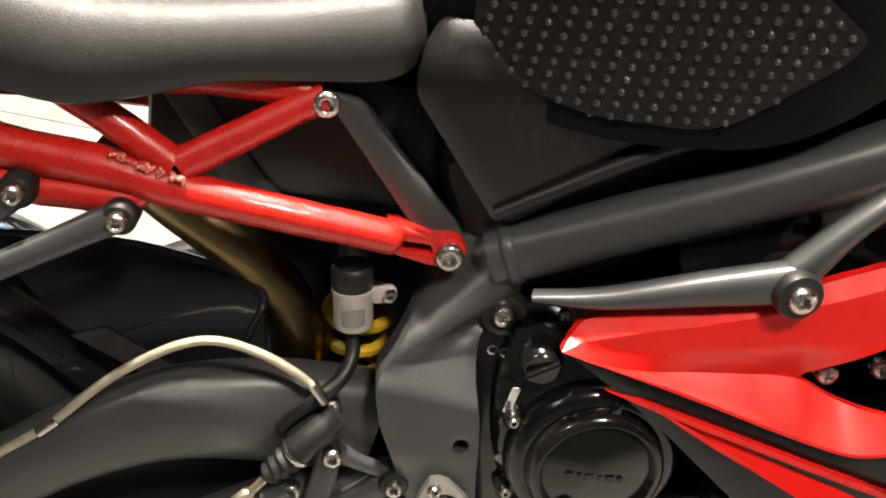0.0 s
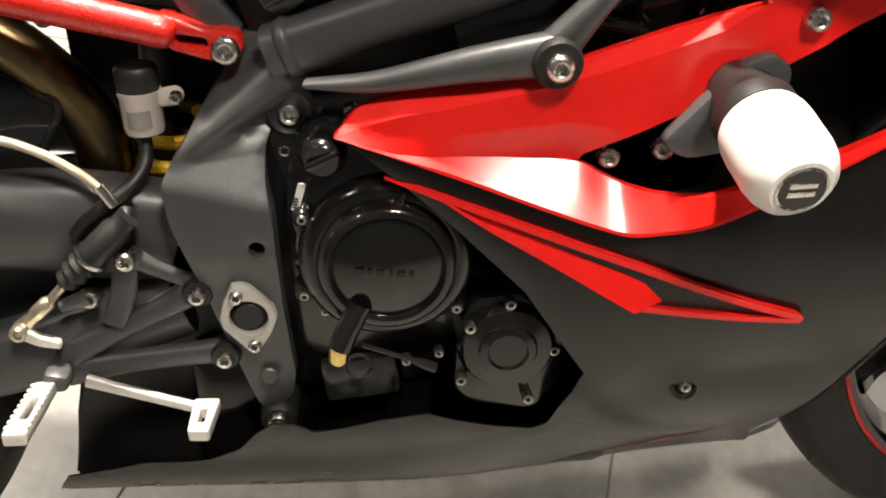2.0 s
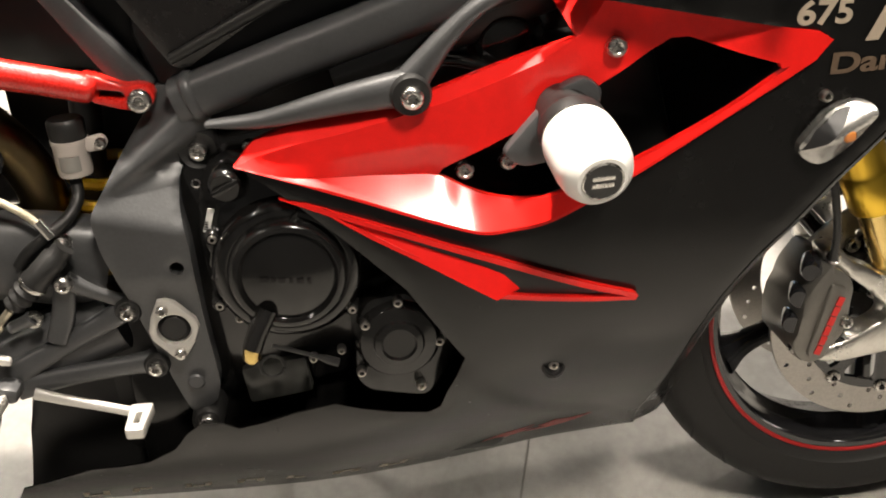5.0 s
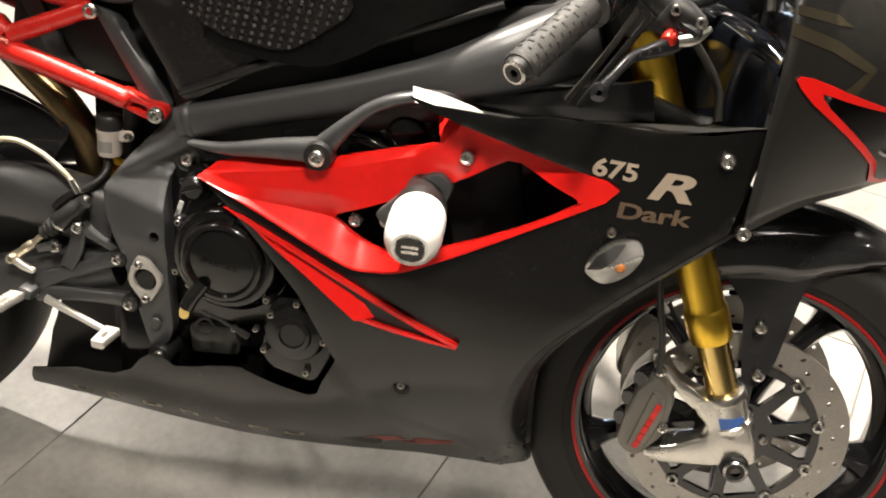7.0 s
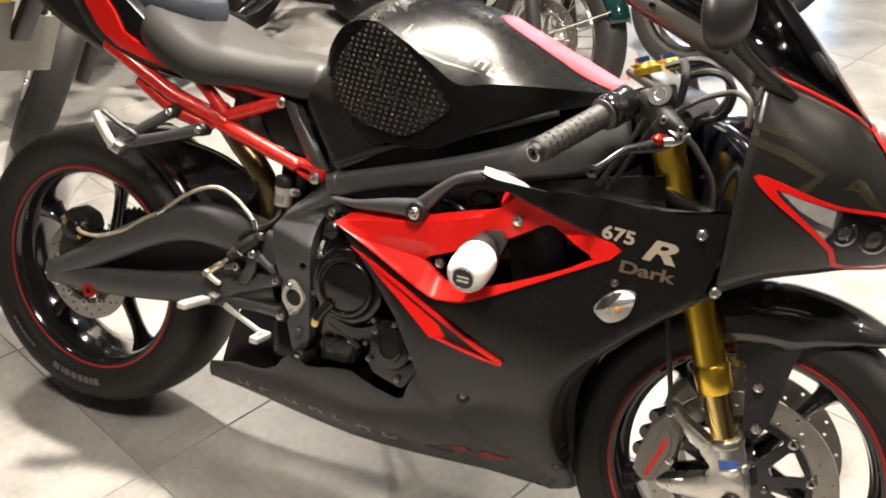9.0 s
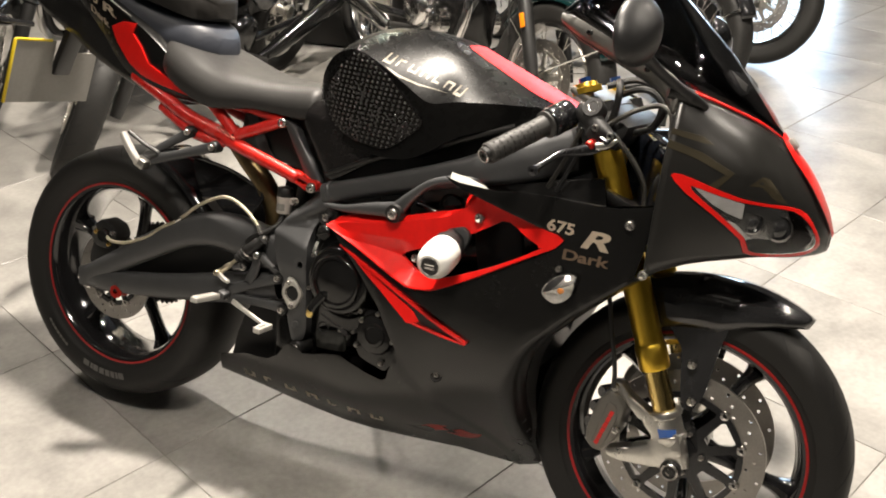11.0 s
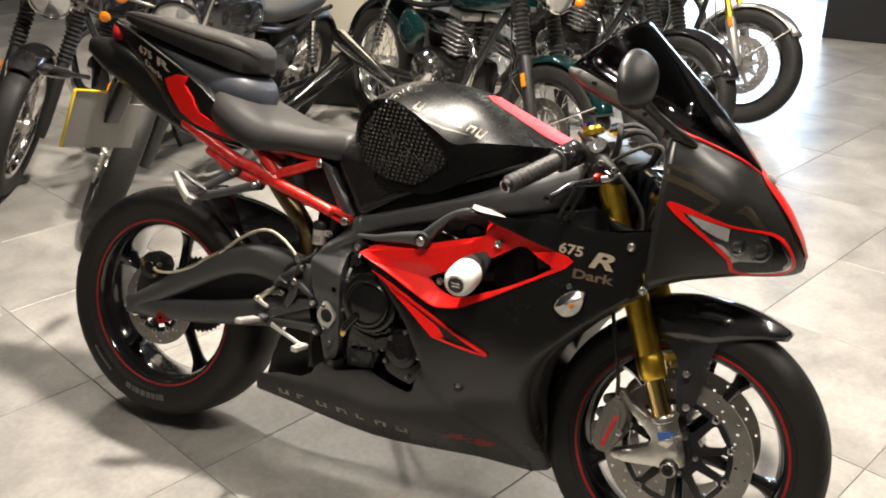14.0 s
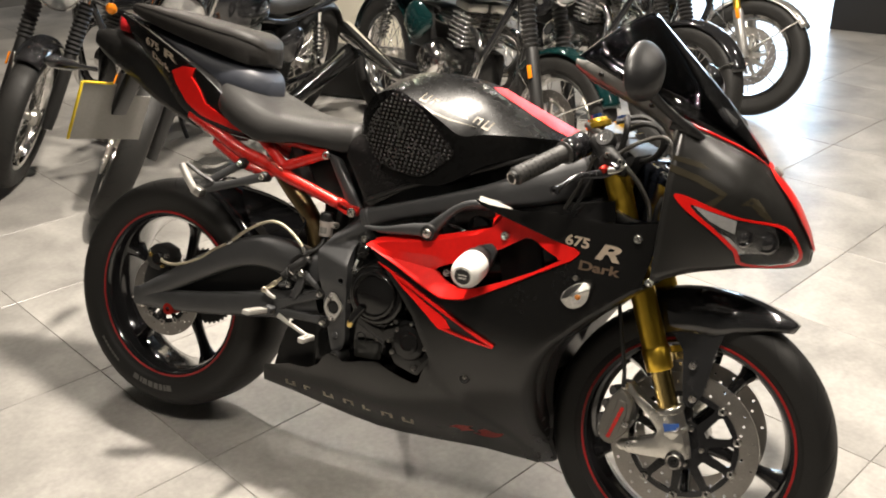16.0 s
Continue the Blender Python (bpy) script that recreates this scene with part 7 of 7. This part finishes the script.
# ---- motorcycles on display behind ----
def spoked_wheel(name, x, z, R, tw, rim_r, parent, disc_r=0.0, label="spoked wheel with a black tyre"):
    c = (x, 0, z)
    half = tyre_profile(R, tw, rim_r, tw * 0.7)
    w = part(name, turned(half + [(r, -y) for r, y in half[::-1][1:]], c, (0, 1, 0), 64), RUBBER, parent, label)
    bm = bmesh.new()
    crown = half[8:]
    for k in range(28):
        for s in (-1, 1):
            a0 = 2 * math.pi * (k + (0.5 if s > 0 else 0)) / 28
            loops = []
            for j in range(5):
                t = j / 4
                i = 1 + t * (len(crown) - 3)
                r = interp(i, range(len(crown)), [q[0] for q in crown]) + 0.0008
                y = interp(i, range(len(crown)), [q[1] for q in crown]) * s
                a = a0 + 0.16 * abs(t - 0.5)
                loops.append([(x + r * math.cos(a + e * 0.008), y, z + r * math.sin(a + e * 0.008)) for e in (-1, 1)])
            skin(bm, loops, False)
    tagged(part("tread_groove", bm, GROOVE, w, "dark tread grooves"), kind="stuff")
    rw = tw * 0.35
    part("rim", turned([(rim_r + 0.004, rw), (rim_r - 0.012, rw - 0.004), (rim_r - 0.022, rw * 0.4), (rim_r - 0.024, 0), (rim_r - 0.022, -rw * 0.4), (rim_r - 0.012, -rw + 0.004), (rim_r + 0.004, -rw), (rim_r - 0.006, -rw * 0.5), (rim_r - 0.01, 0), (rim_r - 0.006, rw * 0.5)], c, (0, 1, 0), 56, True), CHROME, w, "bright steel wheel rim")
    part("hub", turned([(0.01, 0.05), (0.035, 0.05), (0.038, 0.03), (0.022, 0.02), (0.022, -0.02), (0.038, -0.03), (0.035, -0.05), (0.01, -0.05)], c, (0, 1, 0), 28, True), ALLOY, w)
    bm = bmesh.new()
    for k in range(32):
        a = 2 * math.pi * k / 32
        s = 1 if k % 2 else -1
        b = a + (0.55 if (k // 2) % 2 else -0.55)
        tube(bm, [(x + 0.036 * math.cos(b), 0.036 * s, z + 0.036 * math.sin(b)), (x + (rim_r - 0.02) * math.cos(a), 0.004 * s, z + (rim_r - 0.02) * math.sin(a))], 0.0019, 5)
    tagged(part("wire_spokes", bm, STEEL, w, "thin steel wire spokes"), kind="stuff")
    if disc_r:
        disc(w, x, -0.06, z, disc_r * 0.72, disc_r, True, ALLOY)
    return w


def finned(parent, x, y, z, turn, n=7):
    """A cylinder barrel with cooling fins."""
    bm = bmesh.new()
    m = pose(x, y, z, 0, turn, 0)
    block(bm, (0.085, 0.085, 0.17), m, 0.01)
    barrel = part("cylinder", bm, FINS, parent, "finned engine cylinder")
    for k in range(n):
        part("fin", block(bmesh.new(), (0.125, 0.12, 0.006), m @ pose(0, 0, -0.065 + 0.022 * k), 0.002, 1), FINS, barrel)
    part("cylinder_head", block(bmesh.new(), (0.12, 0.115, 0.045), m @ pose(0, 0, 0.112), 0.014), ALLOY, barrel)
    return barrel


def classic_bike(m, label, tank_m, guard_m, fork_m, cover_m, group="display motorcycles", slider_m=None, gaiter=True, head=True, steer=0, guard_end=28, fr=0.332, slider_top=0.62):
    b = root("display_motorcycle", m, label, "motorcycle", group)
    ch = cover_m
    spoked_wheel("rear_wheel", 0, 0.325, 0.325, 0.135, 0.225, b)
    spoked_wheel("front_wheel", 1.45, fr, fr, 0.105, fr - 0.092, b, 0.155)
    dx, dz = -0.42, 0.907
    for s in (1, -1):
        y = 0.1 * s
        fx = lambda z: 1.43 - 0.463 * (z - 0.35)
        f = part("fork_leg", bar([(fx(1.02), y, 1.02), (fx(0.33), y, 0.33)], 0.019, 18), fork_m, b, "front fork leg")
        part("fork_slider", bar([(fx(slider_top), y, slider_top), (fx(slider_top - 0.02), y, slider_top - 0.02), (fx(0.36), y, 0.36), (fx(0.30), y, 0.30)], [0.024, 0.028, 0.027, 0.022], 18), slider_m or PLASTIC, f)
        if gaiter:
            prof = []
            for k in range(12):
                prof += [(0.027, 0.02 * k), (0.036, 0.02 * k + 0.010)]
            part("fork_gaiter", turned(prof, (fx(0.61), y, 0.61), (dx, 0, dz), 20), PLASTIC, f, "ribbed black fork gaiter")
        part("front_indicator", turned([(0, -0.02), (0.012, -0.018), (0.022, -0.006), (0.025, 0.006), (0.022, 0.012), (0.0, 0.014)], (1.27, 0.21 * s, 0.86), (-1, 0, 0), 20), ORANGE, b, "round amber indicator")
        part("indicator_stem", bar([(1.24, 0.08 * s, 0.87), (1.25, 0.2 * s, 0.86)], 0.007, 10), CHROME, b)
        sk = part("rear_shock", bar([(0.09, 0.135 * s, 0.40), (0.20, 0.13 * s, 0.70)], 0.014, 14), CHROME, b, "twin rear shock absorber")
        part("shock_spring", bar([(0.105 + 0.085 * k / 80 + 0.026 * math.cos(2 * math.pi * k / 10), 0.135 * s + 0.026 * math.sin(2 * math.pi * k / 10), 0.44 + 0.20 * k / 80) for k in range(81)], 0.0045, 6), PLASTIC, sk, "black coil spring")
        part("frame_tube", bar([(1.13, 0.03 * s, 0.86), (0.98, 0.12 * s, 0.46), (0.86, 0.14 * s, 0.28), (0.55, 0.14 * s, 0.27)], 0.016, 12, 1, 5), GLOSSB, b, "black frame tube")
        part("seat_rail", bar([(1.10, 0.03 * s, 0.80), (0.7, 0.10 * s, 0.74), (0.45, 0.12 * s, 0.70), (0.0, 0.12 * s, 0.73)], 0.014, 12, 1, 5), GLOSSB, b)
        part("swingarm", bar([(0.0, 0.11 * s, 0.325), (0.5, 0.12 * s, 0.36)], 0.02, 14, 0.8), GLOSSB, b, "black swingarm")
        part("exhaust_header", bar([(0.86, 0.09 * s, 0.62), (0.95, 0.11 * s, 0.60), (1.0, 0.13 * s, 0.50), (0.96, 0.15 * s, 0.33), (0.85, 0.16 * s, 0.26), (0.62, 0.17 * s, 0.27), (0.45, 0.185 * s, 0.30)], 0.021, 18, 1, 6), ch, b, "chrome exhaust header pipe")
        part("silencer", bar([(0.47, 0.185 * s, 0.295), (0.35, 0.19 * s, 0.315), (-0.05, 0.20 * s, 0.40), (-0.17, 0.20 * s, 0.425), (-0.20, 0.20 * s, 0.432)], [0.024, 0.036, 0.05, 0.052, 0.032], 26, 1, 4), ch, b, "tapered exhaust silencer")
        part("side_cover", bar([(0.34, 0.135 * s, 0.56), (0.42, 0.15 * s, 0.58), (0.50, 0.15 * s, 0.59), (0.57, 0.13 * s, 0.60)], [0.03, 0.085, 0.085, 0.03], 18, 0.35, 4), tank_m, b, "rounded side cover")
        part("engine_cover", turned([(0.0, -0.055), (0.055, -0.055), (0.08, -0.042), (0.092, -0.02), (0.095, 0.02)], (0.62, -0.125 * s, 0.42), (0, s, 0), 36), ch, b, "polished round engine cover")
        part("engine_cover", turned([(0.0, -0.045), (0.035, -0.045), (0.055, -0.032), (0.06, 0.01)], (0.80, -0.125 * s, 0.40), (0, s, 0), 30), ch, b)
        part("foot_peg", bar([(0.60, 0.16 * s, 0.33), (0.60, 0.27 * s, 0.34)], 0.013, 12), RUBBER, b, "black rubber foot peg")
        finned(b, 0.78, 0.062 * s, 0.60, 6)
        part("carburettor", bar([(0.70, 0.07 * s, 0.62), (0.62, 0.07 * s, 0.62), (0.55, 0.07 * s, 0.62)], [0.03, 0.036, 0.03], 16), ch, b, "bright carburettor body")
        part("mirror", turned([(0, 0.012), (0.03, 0.01), (0.042, 0.0), (0.03, -0.014), (0, -0.018)], (1.08, 0.38 * s, 1.22), (1, 0, 0), 24), GLOSSB, b)
    for s in (1, -1):
        part("mirror_stalk", bar([(1.06, 0.25 * s, 1.13), (1.075, 0.31 * s, 1.17), (1.08, 0.38 * s, 1.215)], 0.005, 8, 1, 4), CHROME, b)
    part("crankcase", box((0.40, 0.22, 0.24), (0.70, 0, 0.40), (0, 0, 0), 0.04), ENGINE, b, "black crankcase")
    part("battery_box", box((0.2, 0.2, 0.22), (0.42, 0, 0.56), (0, 0, 0), 0.03), PLASTIC, b)
    part("fuel_tank", pad([(0.62, 0.09, 0.84, 0.77), (0.70, 0.125, 0.90, 0.76), (0.82, 0.15, 0.95, 0.75), (0.96, 0.155, 0.965, 0.75), (1.07, 0.13, 0.95, 0.77), (1.14, 0.07, 0.91, 0.80)], 5), tank_m, b, "rounded painted fuel tank")
    part("tank_badge", bar([(0.83, -0.162, 0.86), (0.95, -0.166, 0.87), (1.02, -0.162, 0.86)], [0.004, 0.009, 0.004], 8, 0.5), SILVER, b, "plain silver tank badge")
    part("seat", pad([(0.02, 0.10, 0.80, 0.74), (0.12, 0.125, 0.83, 0.745), (0.35, 0.13, 0.815, 0.735), (0.55, 0.115, 0.81, 0.74), (0.66, 0.08, 0.83, 0.76)], 5), VINYL, b, "long black bench seat")
    rg = thicken(part("rear_mudguard", arc_shell(0, 0.325, 0.365, 0.085, 20, 165, 30, 0.04, 0.1), guard_m, b, "rear mudguard"), 0.003)
    fg = thicken(part("front_mudguard", arc_shell(1.45, fr, fr + 0.024, 0.062, guard_end, 150, 30, 0.03, 0.15), guard_m, b, "front mudguard"), 0.003)
    for a in (guard_end + 7, 140):
        part("mudguard_stay", bar([(1.45, -0.075, 0.34), (1.45 + (fr + 0.01) * math.cos(radians(a)), -0.06, fr + (fr + 0.01) * math.sin(radians(a)))], 0.005, 8), CHROME, b)
    hd = part("headlamp", turned([(0.0, -0.10), (0.05, -0.09), (0.078, -0.05), (0.088, 0.0), (0.09, 0.03), (0.094, 0.034), (0.094, 0.044), (0.086, 0.048)], (1.31, 0, 0.895), (1, 0, -0.1), 36), GLOSSB if not head else ch, b, "round headlamp")
    part("lens", turned([(0.088, 0.040), (0.06, 0.050), (0.0, 0.056)], (1.31, 0, 0.895), (1, 0, -0.1), 32), LENSM, hd, "ribbed headlamp lens")
    part("handlebar", bar([(0.98, -0.38, 1.10), (1.06, -0.25, 1.13), (1.12, -0.08, 1.06), (1.12, 0.08, 1.06), (1.06, 0.25, 1.13), (0.98, 0.38, 1.10)], 0.012, 12, 1, 5), CHROME, b, "chrome handlebar")
    part("yoke", box((0.06, 0.26, 0.025), (1.14, 0, 1.0), (0, 25, 0), 0.008), ALLOY, b)
    part("side_stand", bar([(0.60, 0.12, 0.28), (0.62, 0.2, 0.12), (0.62, 0.245, 0.045)], 0.011, 10), PLASTIC, b)
    part("fork_reflector", box((0.022, 0.006, 0.055), (1.36, -0.134, 0.52), (0, -25, 0), 0.002), ORANGE, b, "amber fork reflector")
    part("clutch_cable", bar([(1.05, -0.2, 1.1), (1.2, -0.15, 0.85), (1.25, -0.12, 0.6), (1.30, -0.13, 0.45)], 0.004, 8, 1, 5), PLASTIC, b)
    # turned handlebars: everything on the steering head swings about its axis
    turn = Matrix.Translation((1.43, 0, 0.35)) @ Matrix.Rotation(radians(steer), 4, Vector((dx, 0, dz))) @ Matrix.Translation((-1.43, 0, -0.35))
    for o in b.children:
        if o.name.split(".")[0] in ("front_wheel", "fork_leg", "front_indicator", "indicator_stem", "mirror", "mirror_stalk", "front_mudguard", "mudguard_stay", "headlamp", "handlebar", "yoke", "fork_reflector", "clutch_cable"):
            o.matrix_local = turn
    return b


def stood(x, y, heading, lean=-9.0):
    """The pose of a machine whose front wheel touches the floor at x, y, leaning on its stand."""
    h = radians(heading)
    return pose(x - 1.45 * math.cos(h), y - 1.45 * math.sin(h), 0.006, lean, 0, heading)


FINS = mat("cast alloy fins", (0.30, 0.30, 0.29), 0.28, 0.8, 0.2, 120, 0.04)
LENSM = mat("ribbed lamp glass", (0.55, 0.55, 0.54), 0.1, 0.7, 0.4, 35, 0.1)
GREEN = mat("dark green paint", (0.003, 0.019, 0.019), 0.10, 0.2, 0.1, 40, 0.0, coat=0.7)
DARKC = mat("black chrome", (0.06, 0.06, 0.06), 0.15, 0.9, 0.1, 40, 0.0)
SILVG = mat("satin silver mudguard", (0.45, 0.44, 0.42), 0.3, 0.8, 0.06, 40, 0.0)
classic_bike(stood(-0.315, 2.405, -28), "classic twin motorcycle with dark green mudguard and black gaiters", GREEN, GREEN, PLASTIC, CHROME, steer=8, fr=0.31)
classic_bike(stood(-0.029, 3.245, -27), "classic twin motorcycle in gloss black", GLOSSB, GLOSSB, PLASTIC, CHROME, steer=8, fr=0.31)
classic_bike(stood(0.088, 4.09, -26, -7), "classic motorcycle with gold forks and a silver mudguard", SILVG, SILVG, GOLD, CHROME, slider_m=SILVG, gaiter=False, guard_end=40, fr=0.312, steer=20, slider_top=0.54)
classic_bike(stood(-1.765, 1.345, -80, -17), "black classic motorcycle facing the sports machine", GLOSSB, PLASTIC, CHROME, DARKC, steer=34, guard_end=80)
classic_bike(stood(-2.41, 1.39, -84, -12), "black classic motorcycle with a chrome-edged mudguard", GLOSSB, GLOSSB, CHROME, CHROME, steer=30, guard_end=66)

# ---- fittings at the back ----
tagged(part("display_wall", box((2.2, 0.12, 2.6), (-3.0, 4.55, 1.3), (0, 0, -23), 0.004), WALL_M), "cream display wall behind the motorcycles", "wall", kind="structure")
tagged(part("partition", box((4.2, 0.2, 2.8), (2.2, 6.85, 1.4), (0, 0, 0), 0.004), PANEL_M), "black partition panel", "partition", kind="structure")
tagged(part("low_plinth", box((0.95, 0.34, 0.24), (-2.02, 3.42, 0.125), (0, 0, 12), 0.02), PLASTIC), "black low plastic box on the floor", "box")

# ---- floor tiles ----
bm = bmesh.new()
block(bm, (TILE - 0.0025, TILE - 0.0025, 0.012), pose(0, 0, -0.006), 0.0012, 1)
first = None
far = bmesh.new()
ta, tb = radians(TILE_TURN), radians(TILE_TURN + 90)
tile_mesh = bpy.data.meshes.new("tile")
bm.to_mesh(tile_mesh)
bm.free()
tile_mesh.materials.append(FLOOR_M)
for i in range(-12, 20):
    for j in range(-14, 16):
        a, b = TILE_A + (i + 0.5) * TILE, TILE_B + (j + 0.5) * TILE
        x, y = a * math.cos(ta) + b * math.cos(tb), a * math.sin(ta) + b * math.sin(tb)
        if not (-6.3 < x < 6.3 and -4.1 < y < 8.6):
            continue
        m = pose(x, y, 0, 0, 0, TILE_TURN)
        if -3.9 < x < 2.4 and -0.9 < y < 7.2:
            t = new("tile", tile_mesh)
            t.matrix_world = m
            t.parent = floor
        else:
            block(far, (TILE - 0.0025, TILE - 0.0025, 0.012), m @ pose(0, 0, -0.006), 0)
tagged(part("far_tiles", far, FLOOR_M, floor, "outer floor tiles"), kind="stuff")
